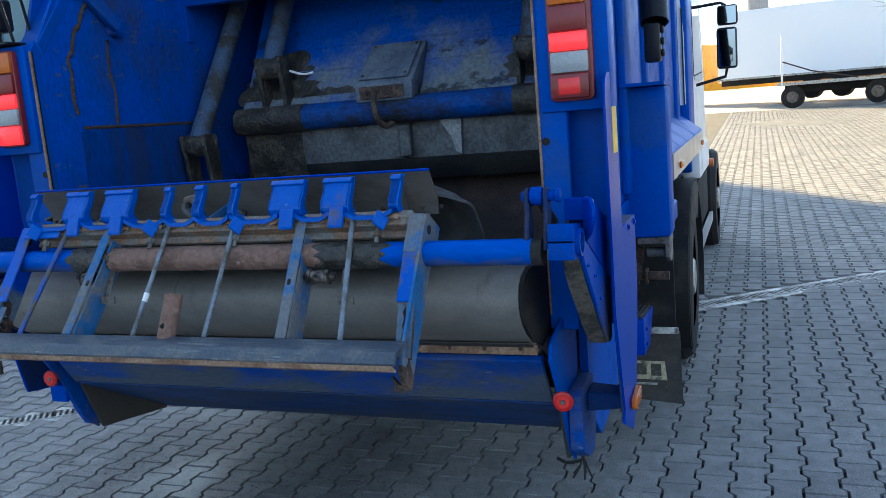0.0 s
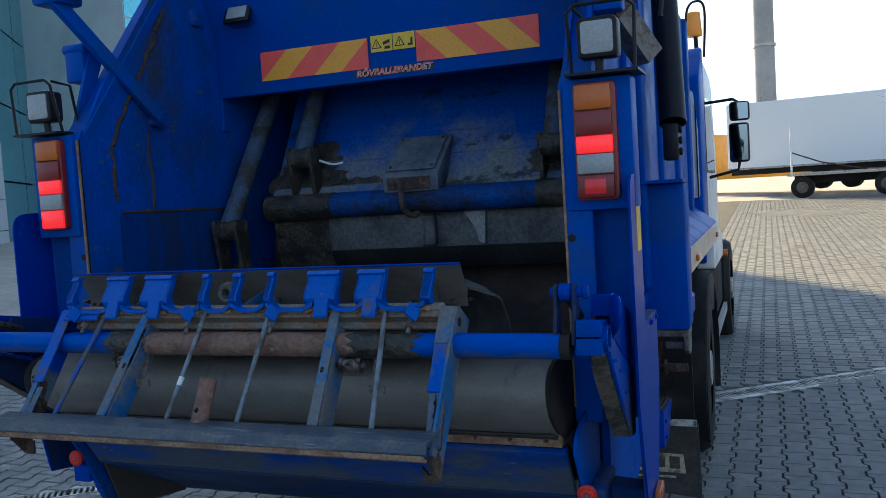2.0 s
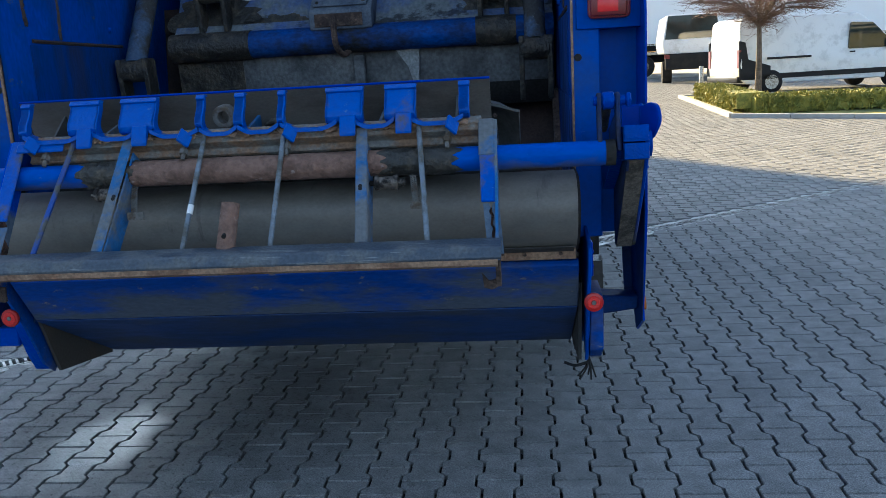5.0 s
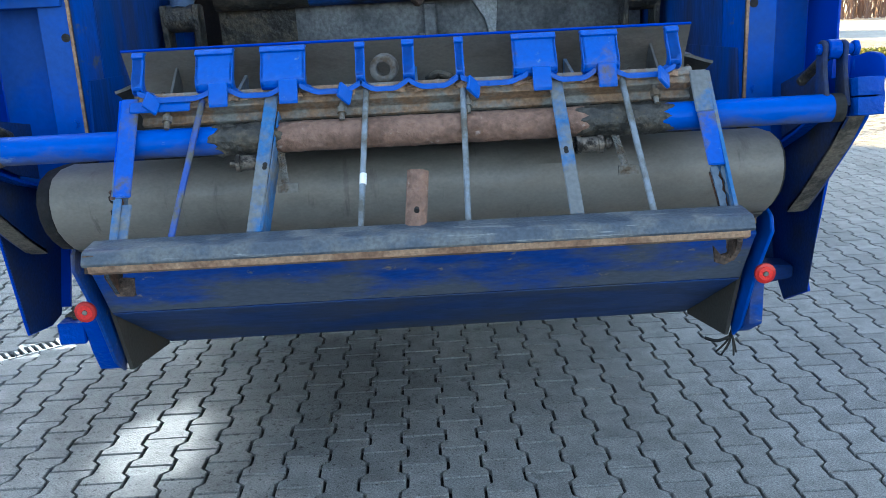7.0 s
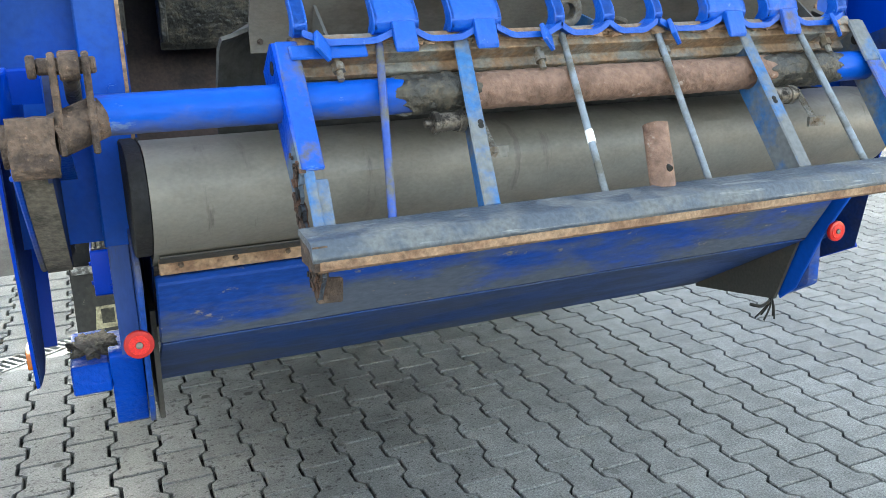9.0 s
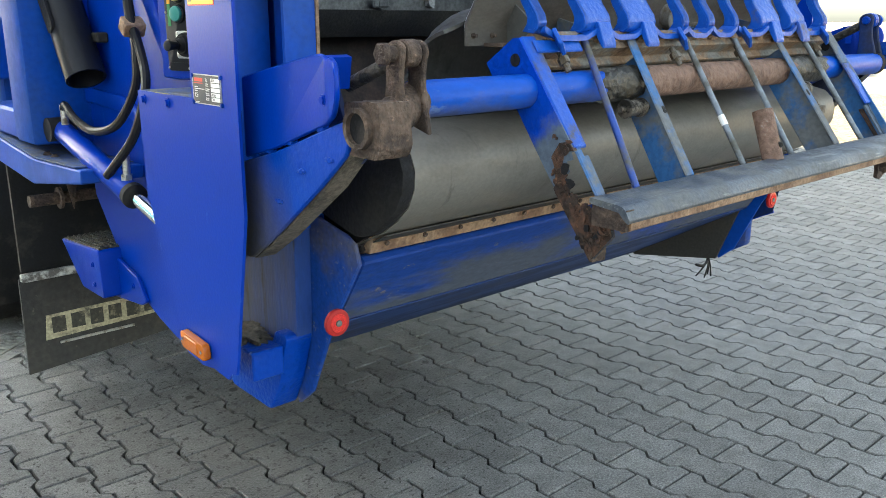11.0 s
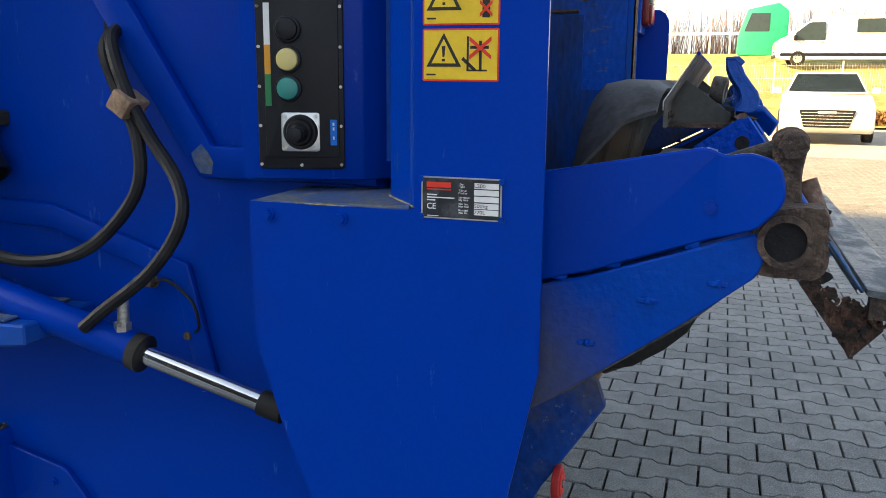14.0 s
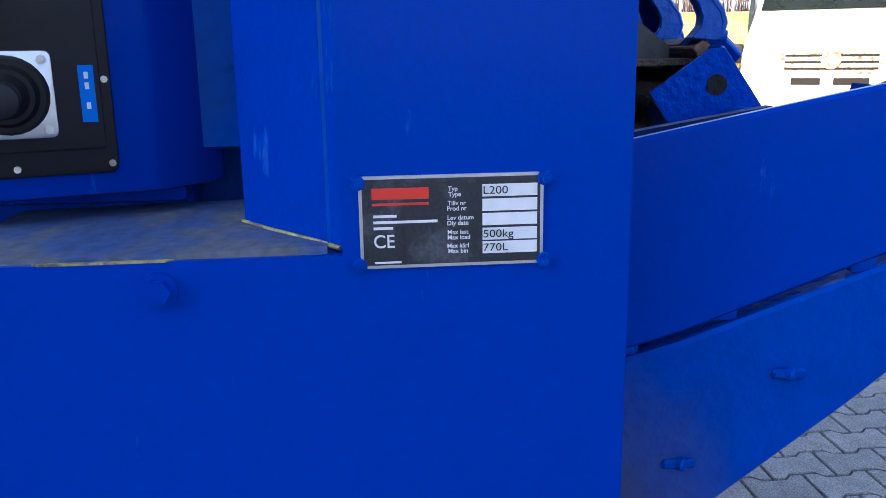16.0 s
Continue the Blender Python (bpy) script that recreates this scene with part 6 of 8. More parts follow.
for x, s in ((-0.41, 1), (0.435, -1)):
    bm = bmesh.new()
    x0 = x - 0.012
    cyl(bm, (x0 - 0.03, -0.318, 1.226), (x0 + 0.03, -0.318, 1.226), 0.019, 16)
    cyl(bm, (x0 - 0.034, -0.318, 1.226), (x0 - 0.022, -0.318, 1.226), 0.0225, 16)
    cyl(bm, (x0 + 0.02, -0.318, 1.226), (x0 + 0.034, -0.318, 1.226), 0.0225, 16)
    cyl(bm, (x0 - 0.05, -0.318, 1.226), (x0 + 0.055, -0.318, 1.226), 0.008, 8)
    cyl(bm, (x0 + 0.04, -0.318, 1.226), (x0 + 0.052, -0.318, 1.226), 0.014, 6)
    bevel(bm, 0.0015, 1, 40)
    T("roller", bm, M_roller, lift, "greasy steel roller")
    bm = bmesh.new()
    p0, p1 = along(x + 0.055, 0.11, -0.055), along(x + 0.06 + 0.015, 0.24, -0.05)
    n = 90
    sweep(bm, [p0.lerp(p1, k / n) + Vector((math.cos(k * 1.25) * 0.009, math.sin(k * 1.25) * 0.009 * 0.7, math.sin(k * 1.25) * 0.009 * 0.7)) for k in range(n + 1)], 0.0022, 5, False)
    T("spring", bm, M_dullsteel, lift, "coil spring")
    bm = bmesh.new()
    box(bm, p1.x - 0.02, p1.x + 0.03, p1.y - 0.004, p1.y + 0.004, p1.z - 0.015, p1.z + 0.008)
    T("spring_bracket", bm, M_dullsteel, lift)

# ---- control box, stickers and data plate on the fresh side ----
bm = bmesh.new()
prism(bm, [(-1.05, 0.58), (-1.158, 0.575), (-1.098, 0.375), (-1.05, 0.33)], 1.283, 1.86, "z")
bevel(bm, 0.006, 2)
cbox = T("control_box", bm, M_fresh, label="blue control box with push buttons and a joystick")
F0, F1 = Vector((-1.158, 0.575, 0)), Vector((-1.098, 0.375, 0))
U = (F1 - F0).normalized()
OUT = Vector((-U.y, U.x, 0)) if Vector((-U.y, U.x, 0)).x < 0 else Vector((U.y, -U.x, 0))


def face(u, z, n=0.0):
    return F0 + U * u + OUT * n + Vector((0, 0, z))


def on_face(name, u0, u1, z0, z1, n0, n1, material, r=0.0, label="", bev=0.0, parent=None):
    """A raised plate on the slanting face of the control box."""
    bm = bmesh.new()
    pts = [(u0, z0), (u0, z1), (u1, z1), (u1, z0)]
    if r:
        pts = rounded(pts, r)
    prism(bm, pts, n0, n1, "z")
    for v in bm.verts:
        v.co = face(v.co.x, v.co.y, v.co.z)
    if bev:
        bevel(bm, bev, 2)
    return T(name, bm, material, parent or cbox, label)


def knob(name, u, z, n0, n1, r, material, r2=None, seg=24, bev=0.0, label="", parent=None):
    bm = bmesh.new()
    cyl(bm, face(u, z, n0), face(u, z, n1), r, seg, r2)
    if bev:
        bevel(bm, bev, 2, 50)
    return T(name, bm, material, parent or cbox, label)


on_face("panel_frame", 0.032, 0.178, 1.302, 1.70, 0.0, 0.006, M_plastic, 0.008, "black panel frame", 0.002)
on_face("panel_plate", 0.046, 0.170, 1.322, 1.69, 0.006, 0.010, M_plastic, 0.004, bev=0.001)
for z0, z1, mm in ((1.508, 1.575, M_whitefilm), (1.46, 1.508, mat("amber label", (0.6, 0.27, 0.01), 0.5, grain=0.04)), (1.408, 1.46, mat("green label", (0.01, 0.16, 0.05), 0.5, grain=0.04))):
    on_face("button_label", 0.047, 0.057, z0, z1, 0.010, 0.0108, mm)
M_btny = mat("yellow button", (0.6, 0.5, 0.18), 0.4, grain=0.03, bump=0.02)
M_btng = mat("green button", (0.03, 0.22, 0.19), 0.4, grain=0.03, bump=0.02)
for z, mm, nm in ((1.533, M_plastic, "black"), (1.484, M_btny, "pale yellow"), (1.437, M_btng, "green")):
    knob("button_ring", 0.087, z, 0.010, 0.018, 0.0222, M_plastic, bev=0.002)
    knob("push_button", 0.087, z, 0.016, 0.027, 0.0184, mm, bev=0.004, label=nm + " push button")
jp = on_face("joystick_plate", 0.0725, 0.1375, 1.3325, 1.3975, 0.010, 0.013, M_alu, 0.006, "aluminium joystick plate", 0.001)
for u in (0.079, 0.131):
    for z in (1.339, 1.391):
        knob("screw", u, z, 0.013, 0.0155, 0.0035, M_zinc, seg=8, parent=jp)
knob("boot", 0.105, 1.365, 0.013, 0.022, 0.0295, M_rubber, 0.027, 28, label="black rubber joystick boot")
knob("boot", 0.105, 1.365, 0.022, 0.03, 0.023, M_rubber, 0.02, 28)
knob("boot", 0.105, 1.365, 0.03, 0.04, 0.0165, M_rubber, 0.0115, 24)
knob("joystick", 0.105, 1.364, 0.04, 0.072, 0.0095, M_plastic, 0.013, 20, 0.003, label="black joystick knob")
on_face("function_label", 0.155, 0.166, 1.343, 1.386, 0.010, 0.0108, mat("blue label", (0.02, 0.16, 0.6), 0.45, grain=0.04))
for z in (1.353, 1.368, 1.376):
    on_face("function_mark", 0.159, 0.162, z, z + 0.005, 0.0108, 0.0112, M_whitefilm)
for u, zs in ((0.0365, (1.31, 1.375, 1.44, 1.505, 1.57)), (0.173, (1.31, 1.375, 1.44, 1.505, 1.57)), (0.105, (1.309,))):
    for z in zs:
        knob("rivet", u, z, 0.006, 0.0085, 0.0028, M_zinc, seg=8)
# closing plate behind the box with a bolt
bm = bmesh.new()
prism(bm, rounded([(0.27, 1.315), (0.27, 1.74), (0.36, 1.74), (0.36, 1.315)], 0.012), -1.066, -1.05)
T("cover_plate", bm, M_blue)
bolt("bolt", (-1.066, 0.318, 1.39), (-1, 0, 0), 0.008, 0.007, M_blue, truck)
# small wire loop on the flank
bm = bmesh.new()
sweep(bm, [(-1.056, 0.85, 1.055), (-1.075, 0.80, 1.065), (-1.08, 0.745, 1.03), (-1.075, 0.735, 0.98), (-1.056, 0.765, 0.955)], 0.003, 6)
T("wire_loop", bm, M_rubber)
for y, z in ((0.852, 1.055), (0.768, 0.955)):
    bolt("wire_stud", (-1.05, y, z), (-1, 0, 0), 0.009, 0.02, M_rust, truck)


def on_side(name, pts, material, level, parent, x=-1.255):
    """A flat patch on the side shield: pts are (u, z) with u running to the rear."""
    bm = bmesh.new()
    prism(bm, [(-u, z) for u, z in pts], x - 0.0006 * (level + 1), x - 0.0006 * level)
    return T(name, bm, material, parent)


def rect(a, b, c, d):
    return [(a, c), (a, d), (b, d), (b, c)]


M_signred = mat("sign red", (0.6, 0.03, 0.012), 0.45, grain=0.04, bump=0.01)


def warning_sticker(z0, kind, parent):
    bm = bmesh.new()
    prism(bm, rounded([(0.212, z0), (0.212, z0 + 0.073), (0.099, z0 + 0.073), (0.099, z0)], 0.003), -1.2558, -1.255)
    st = T("warning_sticker", bm, M_signred, parent, "yellow warning sticker with a red edge")
    on_side("yellow_field", rect(-0.2095, -0.1015, z0 + 0.0025, z0 + 0.0705), M_lab, 1, st)
    def place(name, pts, material, level):
        on_side(name, pts, material, level + 1, st)
    warning_triangle(-0.18, z0 + 0.041, 0.026, place, st)
    place("maker_mark", rect(-0.206, -0.192, z0 + 0.008, z0 + 0.0105), M_ink, 1)
    if kind == 0:
        for p in (rect(-0.146, -0.143, z0 + 0.014, z0 + 0.062), rect(-0.128, -0.124, z0 + 0.014, z0 + 0.056), rect(-0.146, -0.116, z0 + 0.014, z0 + 0.0165), [(-0.154, z0 + 0.03), (-0.151, z0 + 0.034), (-0.132, z0 + 0.017), (-0.135, z0 + 0.014)], rect(-0.141, -0.114, z0 + 0.045, z0 + 0.049)):
            place("pictogram", p, M_ink, 1)
        c = (-0.126, z0 + 0.046)
        for k in (-1, 1):
            place("red_cross", [(c[0] - 0.016, c[1] - 0.013 * k - 0.003), (c[0] - 0.016, c[1] - 0.013 * k + 0.003), (c[0] + 0.016, c[1] + 0.013 * k + 0.003), (c[0] + 0.016, c[1] + 0.013 * k - 0.003)], M_signred, 2 + (k > 0))
    else:
        place("pictogram", [(-0.135, z0 + 0.066), (-0.128, z0 + 0.066), (-0.112, z0 + 0.038), (-0.118, z0 + 0.036)], M_ink, 1)
        place("pictogram", rect(-0.124, -0.113, z0 + 0.010, z0 + 0.034), M_ink, 1)
        c = (-0.1185, z0 + 0.022)
        for k in (-1, 1):
            place("red_cross", [(c[0] - 0.009, c[1] - 0.009 * k - 0.0025), (c[0] - 0.009, c[1] - 0.009 * k + 0.0025), (c[0] + 0.009, c[1] + 0.009 * k + 0.0025), (c[0] + 0.009, c[1] + 0.009 * k - 0.0025)], M_signred, 2 + (k > 0))


shieldL = [o for o in truck.children if o.name.startswith("side_shield")][0]
shieldR = [o for o in truck.children if o.name.startswith("side_shield")][1]
warning_sticker(1.4515, 0, shieldL)
warning_sticker(1.529, 1, shieldL)
bm = bmesh.new()
prism(bm, rounded([(0.212, 1.5), (0.212, 1.64), (0.13, 1.64), (0.13, 1.5)], 0.003), 1.255, 1.2562)
T("warning_sticker", bm, M_lab, shieldR, "yellow warning sticker")
# data plate
PY0, PY1, PZ0, PZ1 = 0.213, 0.0905, 1.2525, 1.3145
bm = bmesh.new()
prism(bm, rounded([(PY0, PZ0), (PY0, PZ1), (PY1, PZ1), (PY1, PZ0)], 0.004), -1.2566, -1.255)
dp = T("data_plate", bm, M_alu, shieldL, "scratched black data plate with white fields, riveted on")
M_plateink = mat("scratched plate black", (0.014, 0.016, 0.022), 0.4, dirt=(0.06, 0.065, 0.075), amount=0.3, scale=40, grain=0.3, bump=0.1, fine=300)


def pl(name, u0, u1, v0, v1, material, level):
    """On the plate: u, v in fractions from its upper left corner."""
    y = [PY0 + (PY1 - PY0) * u for u in (u0, u1)]
    z = [PZ1 + (PZ0 - PZ1) * v for v in (v0, v1)]
    bm = bmesh.new()
    box(bm, -1.2566 - 0.0004 * (level + 1), -1.2566 - 0.0004 * level, min(y), max(y), min(z), max(z))
    return T(name, bm, material, dp)


pl("black_field", 0.018, 0.982, 0.035, 0.965, M_plateink, 0)
pl("maker_mark", 0.07, 0.375, 0.13, 0.25, M_signred, 1)
pl("maker_mark", 0.07, 0.375, 0.29, 0.315, M_signred, 1)
for v, u in ((0.43, 0.20), (0.495, 0.42), (0.56, 0.18)):
    pl("address_bar", 0.075, u, v - 0.014, v + 0.014, M_whitefilm, 1)
pl("part_bar", 0.075, 0.22, 0.925, 0.945, M_whitefilm, 1)
for v in (0.115, 0.272, 0.428, 0.588, 0.738):
    pl("white_field", 0.665, 0.965, v, v + 0.132, M_whitefilm, 1)


def plate_words(body, u, v, size, material, level=2, bold=0.0, width=1.0):
    y, z = PY0 + (PY1 - PY0) * u, PZ1 + (PZ0 - PZ1) * v
    ob = lettering("plate_caption", body, size, Matrix.Translation((-1.2566 - 0.0004 * level - 0.0003, y, z)) @ pose(0, 0, 0, 90, 0, -90), material, dp, 0.0001, bold, 0.0, width)
    return ob


for body, u, v in (("L200", 0.735, 0.182), ("500kg", 0.75, 0.655), ("770L", 0.735, 0.805)):
    plate_words(body, u, v, 0.0075, M_ink, 3, 0.0, 1.15)
for body, u, v in (("Typ", 0.505, 0.155), ("Type", 0.515, 0.215), ("Tillv nr", 0.525, 0.31), ("Prod nr", 0.525, 0.368), ("Lev datum", 0.545, 0.468), ("Dly date", 0.53, 0.526), ("Max last", 0.53, 0.625), ("Max load", 0.535, 0.683), ("Max k\u00e4rl", 0.53, 0.775), ("Max bin", 0.53, 0.833)):
    plate_words(body, u, v, 0.0042, M_whitefilm, 1, 0.00005)
plate_words("CE", 0.13, 0.71, 0.0125, M_whitefilm, 1, 0.0001, 0.95)
for y in (PY0 + 0.0005, PY1 - 0.0005):
    for z in (PZ0 + 0.0025, PZ1 - 0.004):
        bolt("rivet", (-1.2568, y, z), (-1, 0, 0), 0.0034, 0.0035, M_lumpy, dp)

# ---- body, wheels, mudflaps, cab ----
M_body = M_blue
bm = bmesh.new()
prism(bm, rounded([(-1.03, 1.08), (-1.03, 2.9), (-0.85, 3.2), (0.85, 3.2), (1.03, 2.9), (1.03, 1.08)], 0.04), 2.0, 4.6, "y")
body = T("refuse_body", bm, M_body, label="blue refuse body")
for s in (-1, 1):
    for y0, y1 in ((1.38, 1.56), (2.3, 2.4), (3.2, 3.3), (4.1, 4.2)):
        bm = bmesh.new()
        box(bm, *sorted((s * 1.0, s * (1.245 if y0 < 2 else 1.06))), y0, y1, 1.03, 1.7 if s > 0 and y0 < 2 else 2.9)
        bevel(bm, 0.02, 2)
        T("body_rib", bm, M_blue, body)
    bm = bmesh.new()
    box(bm, *sorted((s * 1.0, s * 1.22)), 1.5, 1.98, 1.03, 1.13)
    bevel(bm, 0.01, 1)
    T("body_rail", bm, M_blue, body)
    bm = bmesh.new()
    prism(bm, [(s * 1.0, 1.5), (s * 1.17, 1.37), (s * 1.19, 1.35), (s * 1.19, 1.2), (s * 1.0, 1.2)], 2.1, 4.6, "y")
    bevel(bm, 0.006, 1)
    T("side_ledge", bm, M_blue, body, "sloping blue ledge along the body")
    bm = bmesh.new()
    box(bm, *sorted((s * 1.19, s * 1.197)), 2.12, 4.58, 1.21, 1.345)
    rl = T("marker_rail", bm, M_alu, body, "bright metal side rail")
    for y in (2.5, 4.4):
        bm = bmesh.new()
        box(bm, *sorted((s * 1.197, s * 1.212)), y - 0.05, y + 0.05, 1.24, 1.28)
        bevel(bm, 0.006, 1)
        T("marker_lens", bm, M_orange, rl)
for x in (-0.42, 0.42):
    bm = bmesh.new()
    box(bm, x - 0.04, x + 0.04, 1.2, 8.0, 0.62, 0.9)
    bevel(bm, 0.008, 1)
    T("chassis_rail", bm, M_black)
bm = bmesh.new()
box(bm, -1.0, 1.0, 2.35, 2.4, 0.45, 1.2)
T("dark_bulkhead", bm, M_black)
bm = bmesh.new()
cyl(bm, (-0.9, 2.95, 0.52), (0.9, 2.95, 0.52), 0.12, 16)
T("axle", bm, M_black)


def wheel(x, y, s, r=0.52, w=0.28):
    bm = bmesh.new()
    prof = [(r * 0.6, -w / 2), (r * 0.93, -w / 2), (r, -w / 2 + 0.05), (r, w / 2 - 0.05), (r * 0.93, w / 2), (r * 0.6, w / 2)]
    seg = 40
    rings = [[bm.verts.new((x + b, y + a * math.cos(2 * math.pi * k / seg), r + a * math.sin(2 * math.pi * k / seg))) for k in range(seg)] for a, b in prof]
    for i in range(len(prof) - 1):
        for k in range(seg):
            j = (k + 1) % seg
            bm.faces.new((rings[i][k], rings[i][j], rings[i + 1][j], rings[i + 1][k]))
    ty = T("tyre", bm, M_rubber, label="worn black truck tyre")
    bm = bmesh.new()
    cyl(bm, (x - w * 0.35, y, r), (x + w * 0.35, y, r), r * 0.6, 30)
    cyl(bm, (x + s * w * 0.35, y, r), (x + s * w * 0.55, y, r), r * 0.22, 18)
    bevel(bm, 0.01, 1, 50)
    T("rim", bm, M_zinc, ty)


for s in (-1, 1):
    for x in (1.07, 0.72):
        wheel(s * x, 2.95, s)
    wheel(s * 1.05, 6.9, s)
    # mudguard arc over the rear wheels
    bm = bmesh.new()
    arc = [(2.95 + 0.66 * math.cos(radians(a)), 0.50 + 0.62 * math.sin(radians(a))) for a in range(205, -25, -12)]
    strip(bm, arc, *sorted((s * 0.6, s * 1.235)), 0.012)
    mg = T("mudguard", bm, M_rubber, label="black plastic mudguard")
    bm = bmesh.new()
    rim = [(2.95 + 0.655 * math.cos(radians(a)), 0.50 + 0.615 * math.sin(radians(a))) for a in range(208, 60, -8)]
    prism(bm, rim + [(2.95 + 0.42 * math.cos(radians(a)), 0.47 + 0.42 * math.sin(radians(a))) for a in range(68, 200, 12)], *sorted((s * 1.222, s * 1.242)))
    bevel(bm, 0.009, 2, 40)
    T("valance", bm, M_rubber, mg, "rounded black edge of the mudguard")
    # mudflap with a worn pale panel and a rail above
    bm = bmesh.new()
    prism(bm, [(s * 0.42, 0.15), (s * 0.44, 0.47), (s * 1.22, 0.47), (s * 1.225, 0.085)], 1.845, 1.857, "y")
    flap = T("mudflap", bm, M_flap, label="black rubber mudflap with a worn pale panel")
    bm = bmesh.new()
    prism(bm, [(s * 0.62, 0.225), (s * 0.625, 0.315), (s * 1.14, 0.31), (s * 1.15, 0.21)], 1.842, 1.845, "y")
    T("pale_panel", bm, mat("worn cream panel", (0.42, 0.38, 0.25), 0.8, dirt=(0.12, 0.11, 0.085), amount=0.4, scale=14, grain=0.3), flap)
    for k in range(6):
        a = 0.70 + k * 0.074
        bm = bmesh.new()
        box(bm, *sorted((s * a, s * (a + 0.052))), 1.8395, 1.842, 0.238 - 0.004 * (k % 2), 0.298)
        T("letter_bar", bm, mat("faded dark bar", (0.05, 0.048, 0.038), 0.8, dirt=(0.2, 0.18, 0.12), amount=0.3, scale=30, grain=0.3) if k == 0 and s < 0 else bpy.data.materials["faded dark bar"], flap)
    bm = bmesh.new()
    box(bm, *sorted((s * 0.8, s * 1.1)), 1.8395, 1.845, 0.185, 0.195)
    T("small_bar", bm, M_zinc, flap)
    bm = bmesh.new()
    box(bm, *sorted((s * 0.62, s * 1.215)), 1.82, 1.85, 0.462, 0.492)
    bevel(bm, 0.003, 1)
    T("flap_rail", bm, mat("peeling white rail", (0.55, 0.54, 0.5), 0.6, dirt=(0.12, 0.11, 0.1), amount=0.6, scale=16) if s < 0 else bpy.data.materials["peeling white rail"], flap, "peeling white rail")
    bm = bmesh.new()
    box(bm, *sorted((s * 0.6, s * 1.2)), 1.87, 1.89, 0.49, 1.02)
    T("mudguard_skirt", bm, M_rubber, flap)
    bm = bmesh.new()
    cyl(bm, (s * 1.2, 1.66, 0.80), (s * 0.8, 1.66, 0.80), 0.022, 12)
    cyl(bm, (s * 1.1, 1.66, 0.80), (s * 1.09, 1.66, 0.80), 0.04, 12)
    prism(bm, [(s * 1.06, 0.76), (s * 1.02, 0.98), (s * 1.10, 0.98)], 1.62, 1.63, "y")
    T("cross_pin", bm, M_rust, label="rusty cross pin")
# tie wire hanging at the far foot
bm = bmesh.new()
for k in range(5):
    a = k * 1.3
    sweep(bm, [(1.03, 0.28, 0.47), (1.03 + 0.012 * math.cos(a), 0.28 + 0.012 * math.sin(a), 0.43), (1.02 + 0.035 * math.cos(a), 0.29 + 0.03 * math.sin(a), 0.385)], 0.0035, 5)
sweep(bm, [(1.03, 0.28, 0.45), (0.98, 0.27, 0.44), (0.94, 0.28, 0.45)], 0.006, 5)
T("tie_wire", bm, M_rubber, label="frayed black cable end")

# cab
bm = bmesh.new()
prism(bm, rounded([(5.2, 1.0), (5.15, 2.5), (5.4, 2.85), (6.9, 2.75), (7.35, 1.8), (7.4, 0.75), (6.2, 0.75), (6.0, 1.0)], 0.12), -1.06, 1.06)
bevel(bm, 0.06, 3)
cab = T("cab", bm, M_white, label="white and blue truck cab")
